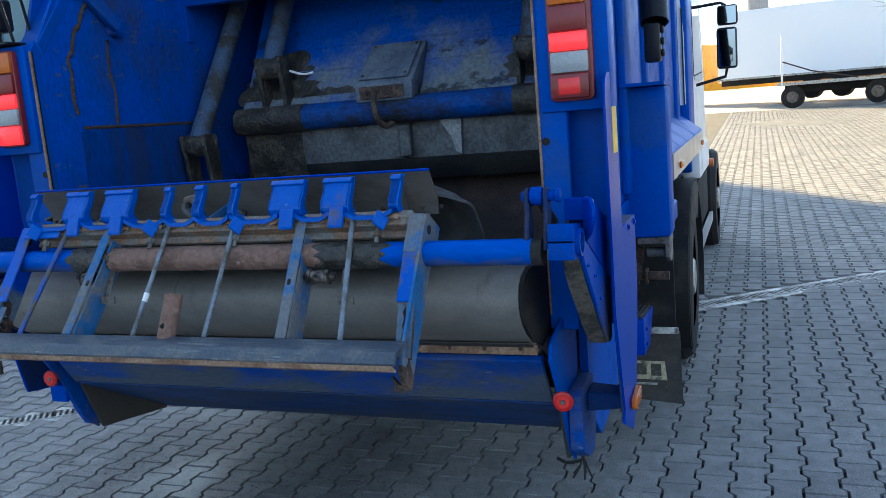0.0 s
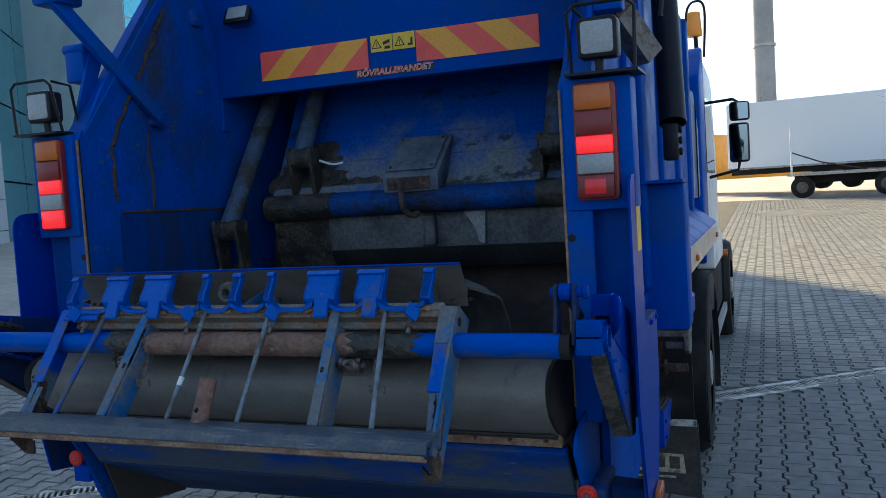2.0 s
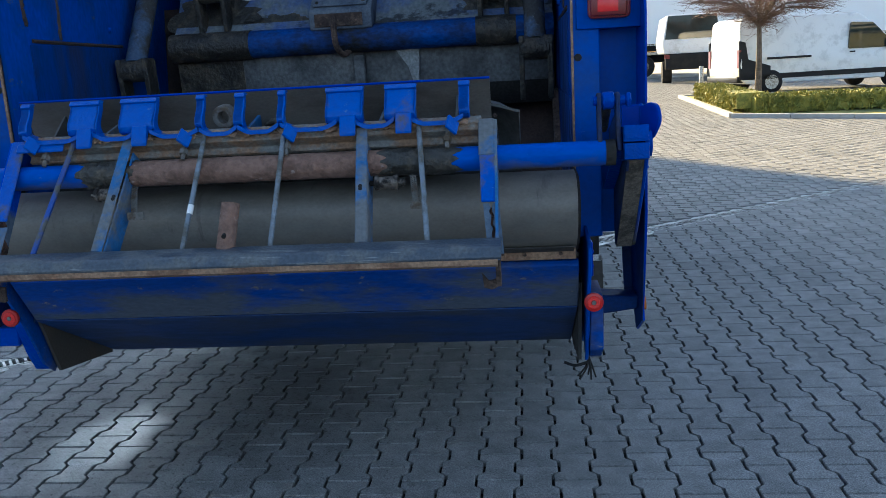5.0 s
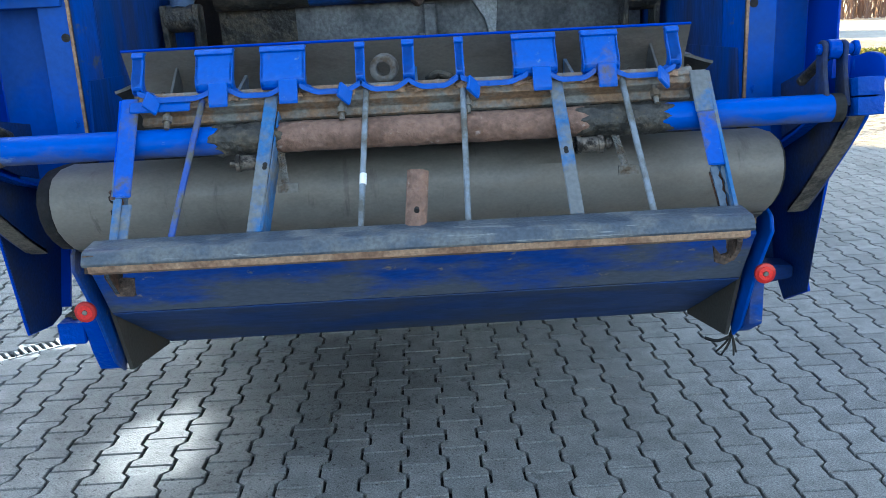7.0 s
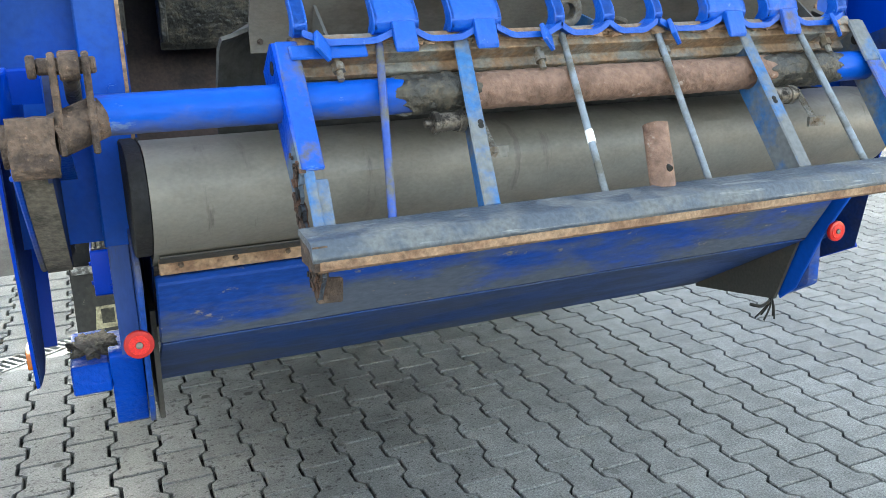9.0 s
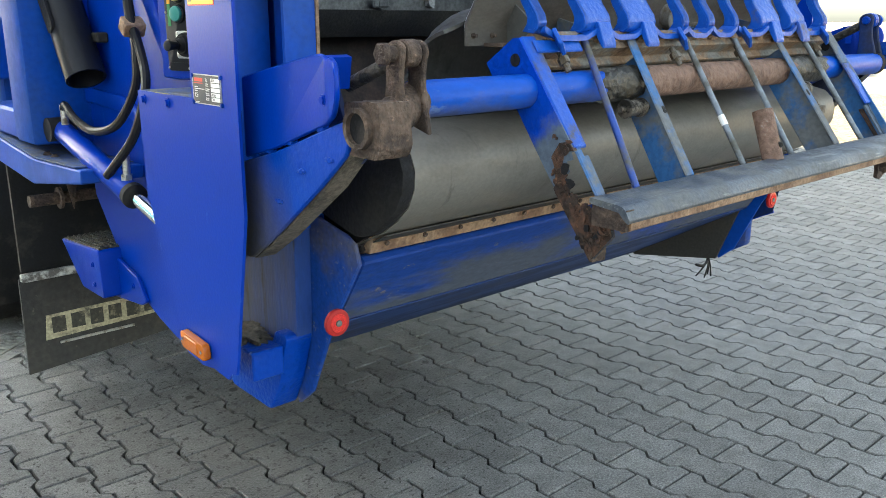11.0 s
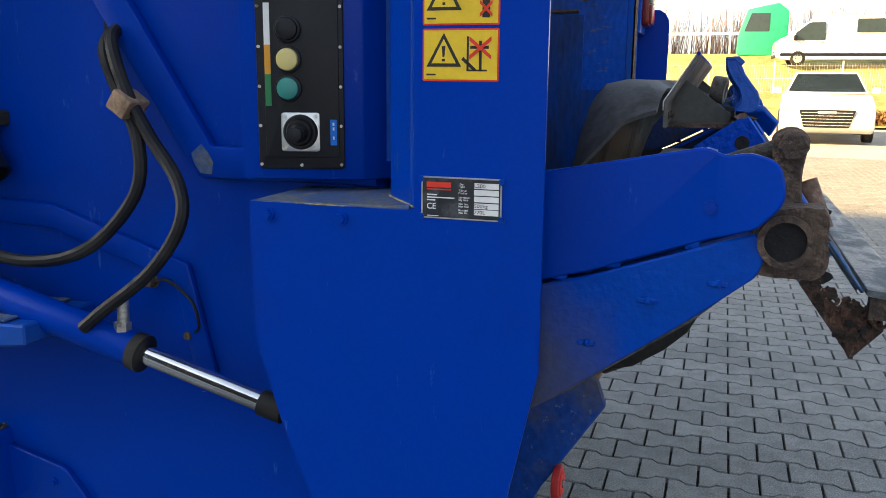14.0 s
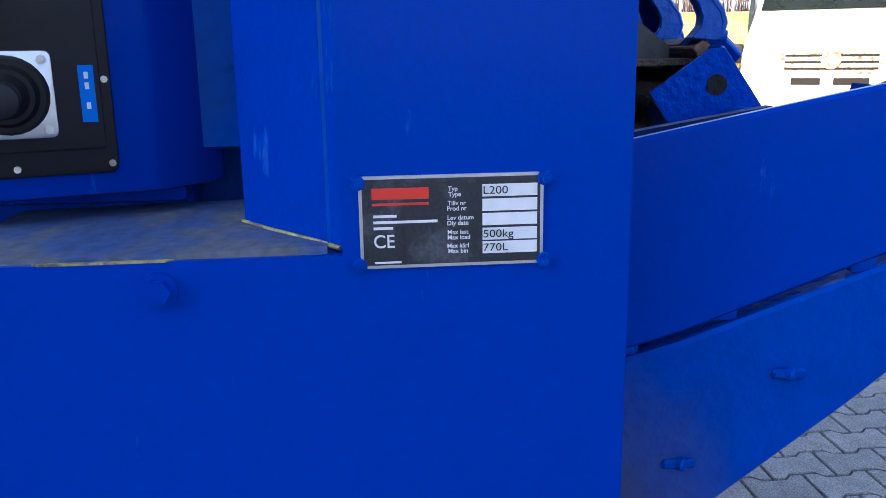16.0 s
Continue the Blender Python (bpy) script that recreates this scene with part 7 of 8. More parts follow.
for s in (-1, 1):
    bm = bmesh.new()
    prism(bm, rounded([(4.62, 1.0), (4.62, 2.5), (5.15, 2.85), (5.15, 1.0)], 0.1), *sorted((s * 0.98, s * 1.1)))
    bevel(bm, 0.02, 2)
    cd = T("cab_deflector", bm, M_blue, cab, "blue cab side deflector")
    bm = bmesh.new()
    prism(bm, rounded([(s * 0.985, 1.55), (s * 0.99, 2.45), (s * 1.05, 2.4), (s * 1.075, 2.1), (s * 1.075, 1.55)], 0.02), 4.6, 4.618, "y")
    T("white_panel", bm, M_white, cd, "white panel on the deflector")
    bm = bmesh.new()
    box(bm, *sorted((s * 1.06, s * 1.069)), 4.585, 4.6, 1.55, 2.3)
    T("seal_strip", bm, M_plastic, cd)
    bm = bmesh.new()
    prism(bm, rounded([(5.15, 1.4), (5.15, 2.45), (5.3, 2.5), (5.3, 1.35)], 0.05), *sorted((s * 1.05, s * 1.08)))
    T("cab_trim", bm, M_white, cab)
    bm = bmesh.new()
    prism(bm, rounded([(5.75, 1.75), (5.7, 2.45), (6.55, 2.45), (6.95, 1.75)], 0.08), *sorted((s * 1.06, s * 1.067)))
    T("cab_window", bm, glass("dark cab glass") if s < 0 else bpy.data.materials["dark cab glass"], cab)
    bm = bmesh.new()
    prism(bm, rounded([(4.7, 0.95), (4.7, 1.28), (5.9, 1.2), (6.1, 0.95)], 0.05), *sorted((s * 1.02, s * 1.16)))
    bevel(bm, 0.03, 2)
    T("cab_fender", bm, M_white, cab)
    bm = bmesh.new()
    box(bm, *sorted((s * 0.95, s * 1.14)), 4.4, 6.0, 0.5, 0.92)
    bevel(bm, 0.03, 2)
    T("side_tank", bm, M_black, cab)
    bm = bmesh.new()
    box(bm, *sorted((s * 1.15, s * 1.18)), 4.0, 6.0, 0.42, 0.50)
    T("side_guard", bm, M_alu, cab)
    bm = bmesh.new()
    cyl(bm, (s * 1.16, 6.0, 0.97), (s * 1.2, 6.0, 0.97), 0.04, 14)
    T("side_marker", bm, M_orange, cab)
    # mirrors
    bm = bmesh.new()
    box(bm, *sorted((s * 1.26, s * 1.44)), 5.92, 6.0, 1.83, 2.2)
    bevel(bm, 0.03, 3)
    mi = T("mirror", bm, M_plastic, cab, "black door mirror")
    bm = bmesh.new()
    box(bm, *sorted((s * 1.275, s * 1.425)), 5.914, 5.921, 1.85, 2.18)
    T("mirror_glass", bm, mat("mirror silver", (0.3, 0.33, 0.37), 0.02, 1.0, grain=0.01, bump=0.0) if s < 0 else bpy.data.materials["mirror silver"], mi)
    bm = bmesh.new()
    box(bm, *sorted((s * 1.27, s * 1.45)), 5.92, 6.0, 2.22, 2.4)
    bevel(bm, 0.03, 3)
    mi = T("wide_mirror", bm, M_plastic, cab, "black wide-angle mirror")
    bm = bmesh.new()
    box(bm, *sorted((s * 1.285, s * 1.435)), 5.914, 5.921, 2.235, 2.385)
    T("mirror_glass", bm, bpy.data.materials["mirror silver"], mi)
    bm = bmesh.new()
    sweep(bm, [(s * 1.05, 6.1, 2.42), (s * 1.3, 6.02, 2.43), (s * 1.34, 5.98, 2.4)], 0.015, 8, False)
    T("mirror_arm", bm, M_plastic, cab)
    bm = bmesh.new()
    sweep(bm, [(s * 1.35, 5.97, 1.85), (s * 1.33, 6.0, 1.76), (s * 1.05, 6.1, 1.7)], 0.015, 8, False)
    T("mirror_arm", bm, M_plastic, cab)
# beacon on a stalk
bm = bmesh.new()
sweep(bm, [(1.0, 5.9, 2.6), (1.0, 6.0, 2.85), (0.99, 6.0, 3.05)], 0.02, 8, False)
stalk = T("beacon_stalk", bm, M_black, cab)
bm = bmesh.new()
cyl(bm, (0.98, 6.0, 3.05), (0.98, 6.0, 3.28), 0.075, 20, 0.06)
bevel(bm, 0.015, 2, 50)
T("beacon", bm, M_beacon, stalk, "orange warning beacon")
bm = bmesh.new()
sweep(bm, [(1.06, 6.0, 2.85), (1.08, 6.0, 3.3), (1.0, 6.0, 3.38), (0.92, 6.0, 3.3), (0.9, 6.0, 3.0)], 0.012, 8)
T("beacon_guard", bm, M_black, stalk)
# ram that lifts the right-hand cover, hose at the top
bm = bmesh.new()
q = Matrix.Translation((1.13, 0.46, 2.30)) @ Vector((0.09, 0.1, -0.16)).to_track_quat("Z", "X").to_matrix().to_4x4()
for x0, x1, y0, y1 in ((-0.04, 0.04, -0.04, -0.034), (-0.04, 0.04, 0.034, 0.04), (-0.04, -0.034, -0.034, 0.034), (0.034, 0.04, -0.034, 0.034)):
    box(bm, x0, x1, y0, y1, 0.0, 0.2, q)
lt = T("latch_tube", bm, M_dullsteel, label="square grey tube of the tailgate latch")
bm = bmesh.new()
box(bm, -0.05, 0.05, -0.05, 0.05, -0.02, 0.005, q)
bevel(bm, 0.004, 1)
T("latch_flange", bm, M_rust, lt, "rusty flange")
bm = bmesh.new()
cyl(bm, (1.07, 0.4, 2.42), (1.13, 0.46, 2.30), 0.016, 12)
T("latch_rod", bm, M_zinc, lt)
bm = bmesh.new()
sweep(bm, [(1.19, 1.2, 2.4), (1.2, 1.25, 2.6), (1.17, 1.3, 2.9)], 0.014, 8)
T("hose", bm, M_hose)

# ---- line drain ----
def drain():
    bm = bmesh.new()
    n = 64
    for k in range(n):
        a = -14.2 + k * 0.5
        x, y = DRAIN_A[0] + DRAIN_D[0] * a, DRAIN_A[1] + DRAIN_D[1] * a
        m = Matrix.Translation((x, y, 0)) @ pose(0, 0, 0, 0, 0, math.degrees(math.atan2(DRAIN_D[1], DRAIN_D[0])))
        for e in (-0.068, 0.055):
            box(bm, 0.0, 0.497, e, e + 0.013, -0.03, 0.001, m)
        for e in (-0.135, 0.069):
            box(bm, 0.0, 0.5, e, e + 0.066, -0.03, -0.004, m)
        for j in range(14):
            box(bm, 0.008 + j * 0.035, 0.023 + j * 0.035, -0.056, 0.056, -0.02, -0.001, m)
    return bm


d = part("line_drain", drain(), mat("galvanised grating", (0.42, 0.42, 0.4), 0.45, 0.6, dirt=(0.25, 0.24, 0.22), amount=0.5, scale=8))
tagged(d, "galvanised slotted line drain set in the paving", "drain", kind="structure")


def van(name, at, turn, label, colour, length=5.0, width=1.95, height=1.97, nose=1.35, bonnet=1.05, corner=False):
    """A panel van; x forwards from the rear bumper, standing on its wheels."""
    v = thing(name, label, "van", at, turn)
    paint = mat(name + " paint", colour, 0.3, grain=0.03, bump=0.0, coat=0.5)
    dark = bpy.data.materials.get("dark car glass") or glass("dark car glass")
    w, L, h = width / 2, length, height
    prof = rounded([(0.03, 0.42), (0.0, 0.8), (0.06, h - 0.1), (0.25, h), (L - nose - 0.8, h), (L - nose - 0.6, h - 0.06), (L - nose + 0.4, bonnet + 0.2), (L - 0.14, bonnet - 0.04), (L, bonnet - 0.2), (L, 0.35), (L - 0.3, 0.27), (0.2, 0.3)], [0.05, 0.03, 0.1, 0.12, 0.2, 0.1, 0.06, 0.08, 0.1, 0.1, 0.05, 0.05])
    bm = bmesh.new()
    prism(bm, prof, -w, w, "y")
    for q in bm.verts:
        if q.co.z > 1.05:
            q.co.y *= 1 - 0.13 * (q.co.z - 1.05)
    bevel(bm, 0.05, 3, 50)
    part("body", bm, paint, v)
    for s in (-1, 1):
        bm = bmesh.new()
        prism(bm, rounded([(L - nose - 1.05, 1.12), (L - nose - 1.0, h - 0.27), (L - nose - 0.35, h - 0.3), (L - nose + 0.2, bonnet + 0.26), (L - nose + 0.25, 1.12)], 0.06), s * (w - 0.06), s * (w - 0.005), "y")
        part("side_window", bm, dark, v)
        bm = bmesh.new()
        box(bm, 0.15, L - 0.2, s * w - 0.012, s * w + 0.012, 0.42, 0.56)
        part("sill_trim", bm, M_plastic, v)
        for a, b in ((0.95, 1.01),):
            bm = bmesh.new()
            box(bm, 0.8, 2.1, s * w - 0.008, s * w + 0.008, a, b)
            part("slide_rail", bm, M_plastic, v)
        bm = bmesh.new()
        box(bm, L - nose - 1.0, L - nose - 0.85, s * w - 0.01, s * w + 0.014, 1.02, 1.06)
        part("door_handle", bm, M_plastic, v)
        bm = bmesh.new()
        box(bm, -0.01, 0.05, s * (w - 0.17), s * (w - 0.03), 0.75, 1.25) if s > 0 else box(bm, -0.01, 0.05, -(w - 0.03), -(w - 0.17), 0.75, 1.25)
        part("rear_light", bm, M_redlens, v)
        bm = bmesh.new()
        box(bm, L - nose + 0.15, L - nose + 0.3, *sorted((s * (w + 0.03), s * (w + 0.22))), 1.1, 1.35)
        bevel(bm, 0.03, 2)
        part("mirror", bm, M_plastic, v)
        bm = bmesh.new()
        box(bm, L - 0.35, L - 0.02, *sorted((s * (w - 0.3), s * (w - 0.02))), bonnet - 0.5, bonnet - 0.22)
        bevel(bm, 0.04, 2)
        part("headlight", bm, M_clear, v)
        for x in (0.95, L - 0.95):
            bm = bmesh.new()
            cyl(bm, (x, s * (w - 0.2), 0.33), (x, s * (w + 0.005), 0.33), 0.33, 28)
            bevel(bm, 0.03, 2, 50)
            t = part("wheel", bm, M_rubber, v)
            bm = bmesh.new()
            cyl(bm, (x, s * (w - 0.1), 0.33), (x, s * (w + 0.012), 0.33), 0.2, 20)
            part("rim", bm, M_zinc, t)
    bm = bmesh.new()
    prism(bm, rounded([(-0.5, bonnet - 0.5), (-0.58, bonnet - 0.22), (0.58, bonnet - 0.22), (0.5, bonnet - 0.5)], 0.04), L - 0.1, L + 0.012, "x")
    part("grille", bm, M_zinc, v)
    for k in range(3):
        bm = bmesh.new()
        box(bm, L + 0.01, L + 0.02, -0.5, 0.5, bonnet - 0.455 + k * 0.075, bonnet - 0.43 + k * 0.075)
        part("grille_bar", bm, M_plastic, v)
    bm = bmesh.new()
    cyl(bm, (L + 0.01, 0, bonnet - 0.34), (L + 0.03, 0, bonnet - 0.34), 0.11, 20)
    part("badge_disc", bm, M_zinc, v)
    for y0, y1 in ((-0.42, -0.1), (0.04, 0.42)):
        bm = bmesh.new()
        box(bm, L - 0.05, L + 0.012, y0, y1, bonnet - 0.63, bonnet - 0.55)
        part("air_inlet", bm, M_plastic, v)
    if corner:
        # dark plastic lower corner round the rear wheel
        for s in (-1, 1):
            bm = bmesh.new()
            prism(bm, rounded([(-0.01, 0.42), (-0.01, 1.5), (0.18, 1.45), (0.24, 0.98), (0.9, 0.78), (0.9, 0.42)], 0.04), *sorted((s * (w - 0.03), s * (w + 0.012))), "y")
            for q in bm.verts:
                if q.co.z > 1.05:
                    q.co.y *= 1 - 0.13 * (q.co.z - 1.05)
            part("corner_trim", bm, M_plastic, v)
    bm = bmesh.new()
    box(bm, L - 0.12, L + 0.03, -w + 0.05, w - 0.05, 0.34, 0.5)
    bevel(bm, 0.04, 2)
    part("bumper", bm, M_plastic, v)
    bm = bmesh.new()
    box(bm, -0.06, 0.15, -w + 0.03, w - 0.03, 0.34, 0.52)
    bevel(bm, 0.04, 2)
    part("bumper", bm, M_plastic, v)
    # windscreen lies on the slanted front
    bm = bmesh.new()
    a, b = Vector((L - nose - 0.52, 0, h - 0.12)), Vector((L - nose + 0.36, 0, bonnet + 0.24))
    d = (b - a).normalized()
    n = Vector((-d.z, 0, d.x)) if -d.z > 0 else Vector((d.z, 0, -d.x))
    vs = []
    for p, ww in ((a, w * 0.74), (b, w * 0.84)):
        for s in (-1, 1):
            vs.append(bm.verts.new(p + n * 0.012 + Vector((0, s * ww, 0))))
    bm.faces.new((vs[0], vs[1], vs[3], vs[2]))
    bmesh.ops.solidify(bm, geom=bm.faces[:], thickness=0.02)
    part("windscreen", bm, dark, v)
    return v


van("white_van", (6.6, 23.0, rise(8.5, 23.5)), 12, "white panel van parked by the hedge", (0.72, 0.73, 0.74), 5.6, 2.08, 2.12, corner=True)
van("light_van", (12.95, -8.08, 0), 150.8, "white delivery van with a chrome grille", (0.66, 0.66, 0.64), 5.9, 2.02, 2.6, 1.0, 1.5)
van("dark_van", (22.0, 33.0, rise(22, 33)), -8, "black van parked far off", (0.02, 0.022, 0.025), 5.4, 2.0, 2.3)


def crew_van():
    v = thing("box_pickup", "white vehicle with a dark rear window and tow hitch", "pickup", (7.0, 29.9, rise(7.0, 29.9)), -5)
    v.scale = (1.12, 1.12, 1.15)
    bm = bmesh.new()
    prism(bm, rounded([(-0.9, 0.95), (-0.95, 1.3), (-0.8, 2.15), (0.8, 2.15), (0.95, 1.3), (0.9, 0.95)], 0.08), -0.2, 3.2, "y")
    bevel(bm, 0.03, 2)
    part("body", bm, M_white, v)
    bm = bmesh.new()
    prism(bm, [(-0.86, 1.4), (-0.76, 2.12), (0.76, 2.12), (0.86, 1.4)], -0.215, -0.19, "y")
    part("rear_window", bm, bpy.data.materials["dark car glass"], v)
    bm = bmesh.new()
    box(bm, -0.85, 0.85, -0.3, 0.0, 0.45, 0.95)
    bevel(bm, 0.03, 1)
    part("hitch_frame", bm, M_black, v)
    for s in (-1, 1):
        bm = bmesh.new()
        box(bm, s * 0.8 - 0.08, s * 0.8 + 0.08, -0.33, -0.28, 0.8, 0.93)
        part("rear_light", bm, M_redlens, v)
        bm = bmesh.new()
        cyl(bm, (s * 0.6, 0.6, 0.36), (s * 0.9, 0.6, 0.36), 0.36, 22)
        part("wheel", bm, M_rubber, v)


crew_van()


def saloon(at, turn, label):
    """A low saloon car; x forwards from the rear, standing on its wheels."""
    v = thing("saloon_car", label, "car", at, turn)
    v.scale = (1.2, 1.2, 1.2)
    paint = mat("white car paint", (0.72, 0.72, 0.71), 0.25, grain=0.02, bump=0.0, coat=0.6)
    dark = bpy.data.materials["dark car glass"]
    bm = bmesh.new()
    prism(bm, rounded([(0.05, 0.3), (0.0, 0.75), (0.12, 1.0), (1.0, 1.02), (3.5, 0.96), (4.55, 0.8), (4.8, 0.62), (4.82, 0.3), (4.5, 0.2), (0.3, 0.22)], 0.09), -0.92, 0.92, "y")
    for q in bm.verts:
        q.co.y *= 1 - 0.05 * max(0, q.co.x - 3.9) - 0.1 * max(0, q.co.z - 0.7)
    bevel(bm, 0.06, 3, 50)
    part("body", bm, paint, v)
    bm = bmesh.new()
    prism(bm, rounded([(0.55, 1.0), (1.25, 1.4), (1.6, 1.45), (2.4, 1.44), (3.3, 0.97)], 0.12), -0.82, 0.82, "y")
    for q in bm.verts:
        q.co.y *= 1 - 0.5 * max(0, q.co.z - 1.0)
    bevel(bm, 0.04, 2, 50)
    part("roof", bm, paint, v)
    bm = bmesh.new()
    vs = [bm.verts.new(p) for p in ((2.52, -0.6, 1.405), (2.52, 0.6, 1.405), (3.24, 0.76, 1.035), (3.24, -0.76, 1.035))]
    bm.faces.new(vs)
    bmesh.ops.solidify(bm, geom=bm.faces[:], thickness=-0.02)
    part("windscreen", bm, dark, v)
    bm = bmesh.new()
    prism(bm, rounded([(-0.42, 0.33), (-0.52, 0.68), (0.52, 0.68), (0.42, 0.33)], 0.03), 4.74, 4.83, "x")
    part("grille", bm, M_plastic, v)
    for k in range(5):
        bm = bmesh.new()
        box(bm, 4.82, 4.838, -0.47, 0.47, 0.37 + k * 0.062, 0.385 + k * 0.062)
        part("grille_bar", bm, M_zinc, v)
    bm = bmesh.new()
    box(bm, 4.825, 4.84, -0.17, 0.17, 0.6, 0.66)
    bevel(bm, 0.02, 2)
    part("badge_bar", bm, M_alu, v)
    for s in (-1, 1):
        bm = bmesh.new()
        prism(bm, rounded([(s * 0.56, 0.58), (s * 0.6, 0.66), (s * 0.86, 0.74), (s * 0.85, 0.64)], 0.02), 4.6, 4.77, "x")
        part("headlight", bm, M_clear, v)
        bm = bmesh.new()
        box(bm, 4.7, 4.8, *sorted((s * 0.55, s * 0.82)), 0.34, 0.44)
        bevel(bm, 0.02, 1)
        part("air_inlet", bm, M_plastic, v)
        bm = bmesh.new()
        box(bm, 2.95, 3.1, *sorted((s * 0.9, s * 1.06)), 0.98, 1.12)
        bevel(bm, 0.03, 2)
        part("mirror", bm, paint, v)
        bm = bmesh.new()
        prism(bm, [(1.0, 1.04), (1.45, 1.36), (2.4, 1.36), (2.95, 1.04)], *sorted((s * 0.8, s * 0.815)), "y")
        for q in bm.verts:
            q.co.y *= 1 - 0.5 * max(0, q.co.z - 1.0)
        part("side_window", bm, dark, v)
        for x in (0.95, 3.85):
            bm = bmesh.new()
            cyl(bm, (x, s * 0.72, 0.33), (x, s * 0.925, 0.33), 0.33, 28)
            bevel(bm, 0.03, 2, 50)
            t = part("wheel", bm, M_rubber, v)
            bm = bmesh.new()
            cyl(bm, (x, s * 0.8, 0.33), (x, s * 0.93, 0.33), 0.22, 20)
            part("rim", bm, M_zinc, t)


saloon((25.6, -2.95, 0), 176, "white saloon car with a wide barred grille")


M_trailer = mat("pale trailer panels", (0.85, 0.86, 0.87), 0.45, dirt=(0.8, 0.81, 0.82), amount=0.3, scale=0.5, grain=0.02, bump=0.01, soft=0.4)


def semi(name, at, turn, label, L=13.6, box_mat=None, axles=(9.2, 10.5, 11.8)):
    """A box trailer; x along it, the near side at y = -1.25."""
    v = thing(name, label, "trailer", at, turn)
    bm = bmesh.new()
    box(bm, 0, L, -1.27, 1.27, 1.2, 4.0)
    bevel(bm, 0.03, 1)
    part("box", bm, box_mat or M_trailer, v)
    bm = bmesh.new()
    box(bm, 0.1, L - 0.1, -1.1, 1.1, 0.95, 1.2)
    part("frame", bm, M_black, v)
    bm = bmesh.new()
    box(bm, 0, L, -1.285, -1.265, 1.18, 1.26)
    part("rail", bm, M_zinc, v)
    for x in axles:
        for s in (-1, 1):
            bm = bmesh.new()
            cyl(bm, (x, s * 0.85, 0.4), (x, s * 1.22, 0.4), 0.4, 24)
            bevel(bm, 0.04, 1, 50)
            t = part("wheel", bm, M_rubber, v)
            bm = bmesh.new()
            cyl(bm, (x, s * 1.0, 0.4), (x, s * 1.235, 0.4), 0.22, 18)
            part("rim", bm, M_dullsteel, t)
    return v


bt = semi("box_trailer", (0.06, 40.64, rise(3, 38.5)), -9, "long pale grey box trailer parked across the yard", 17.0)
bt.scale = (1.08, 1.08, 1.08)


def flatbed():
    v = thing("flatbed_trailer", "low flatbed trailer with an upright stake", "trailer", (2.5, 36.45, rise(3.2, 35.4)), -11)
    bm = bmesh.new()
    box(bm, 0, 8, -1.1, 1.1, 0.92, 1.05)
    part("bed", bm, M_zinc, v)
    bm = bmesh.new()
    cyl(bm, (0.2, -1.1, 0.9), (0.2, -1.1, 3.0), 0.04, 8)
    part("stake", bm, M_white, v)
    bm = bmesh.new()
    sweep(bm, [(0.2, -1.1, 1.9), (1.3, -1.1, 1.45), (3.0, -1.1, 1.05)], 0.03, 6, False)
    part("strap", bm, M_rust, v)
    bm = bmesh.new()
    box(bm, 0.2, 8, -0.5, 0.5, 0.6, 0.92)
    part("frame", bm, M_black, v)
    for x in (0.6, 3.7):
        bm = bmesh.new()
        cyl(bm, (x, -1.15, 0.45), (x, -0.85, 0.45), 0.45, 22)
        t = part("wheel", bm, M_rubber, v)
        bm = bmesh.new()
        cyl(bm, (x, -1.17, 0.45), (x, -1.0, 0.45), 0.23, 16)
        part("rim", bm, M_dullsteel, t)


flatbed()


def yellow_truck():
    v = thing("yellow_truck", "yellow works truck behind the trailer", "truck", (-1.9, 45.5, rise(0, 45)), -26)
    yel = mat("works yellow", (0.65, 0.33, 0.01), 0.4)
    bm = bmesh.new()
    box(bm, -1.5, 1.2, -1.2, 1.2, 0.7, 3.1)
    bevel(bm, 0.1, 2)
    part("cab", bm, yel, v)
    bm = bmesh.new()
    box(bm, -1.2, 1.0, -1.22, -1.19, 1.7, 2.7)
    part("cab_window", bm, bpy.data.materials["dark car glass"], v)
    bm = bmesh.new()
    box(bm, 1.2, 10, -1.0, 1.0, 0.7, 1.05)
    part("chassis", bm, yel, v)
    for x in (0, 7, 8.4):
        bm = bmesh.new()
        cyl(bm, (x, -1.2, 0.5), (x, -0.8, 0.5), 0.5, 20)
        part("wheel", bm, M_rubber, v)


yellow_truck()
# chimney behind the trailer
bm = bmesh.new()
cyl(bm, (1.6, 260, -2), (1.6, 260, 110), 3.0, 28, 2.5)
ch = tagged(part("chimney", bm, mat("grey concrete shaft", (0.33, 0.34, 0.35), 0.85, grain=0.06, fine=1.0, scale=0.05)), "tall grey concrete chimney behind the yard", "chimney")
bm = bmesh.new()
cyl(bm, (1.6, 260, 37.5), (1.6, 260, 38.3), 3.2, 28)
part("ring_platform", bm, M_zinc, ch)
# street lamp
sl = thing("street_lamp", "slim grey street lamp with a curved arm", "street lamp", (-6, 75, 1.2))
bm = bmesh.new()
sweep(bm, [(0, 0, 0), (0, 0, 8), (-0.3, 0, 8.6), (-1.0, 0, 8.7)], 0.08, 8)
part("pole", bm, M_zinc, sl)
bm = bmesh.new()
box(bm, -1.5, -0.9, -0.12, 0.12, 8.62, 8.76)
part("head", bm, M_zinc, sl)


# dark patch laid on the sunlit paving as a painted shadow
bm = bmesh.new()
bm.faces.new([bm.verts.new((x, y, rise(x, y) + 0.005)) for x, y in ((0.85, 26.4), (2.9, 24.1), (4.4, 25.5), (2.2, 27.6))])
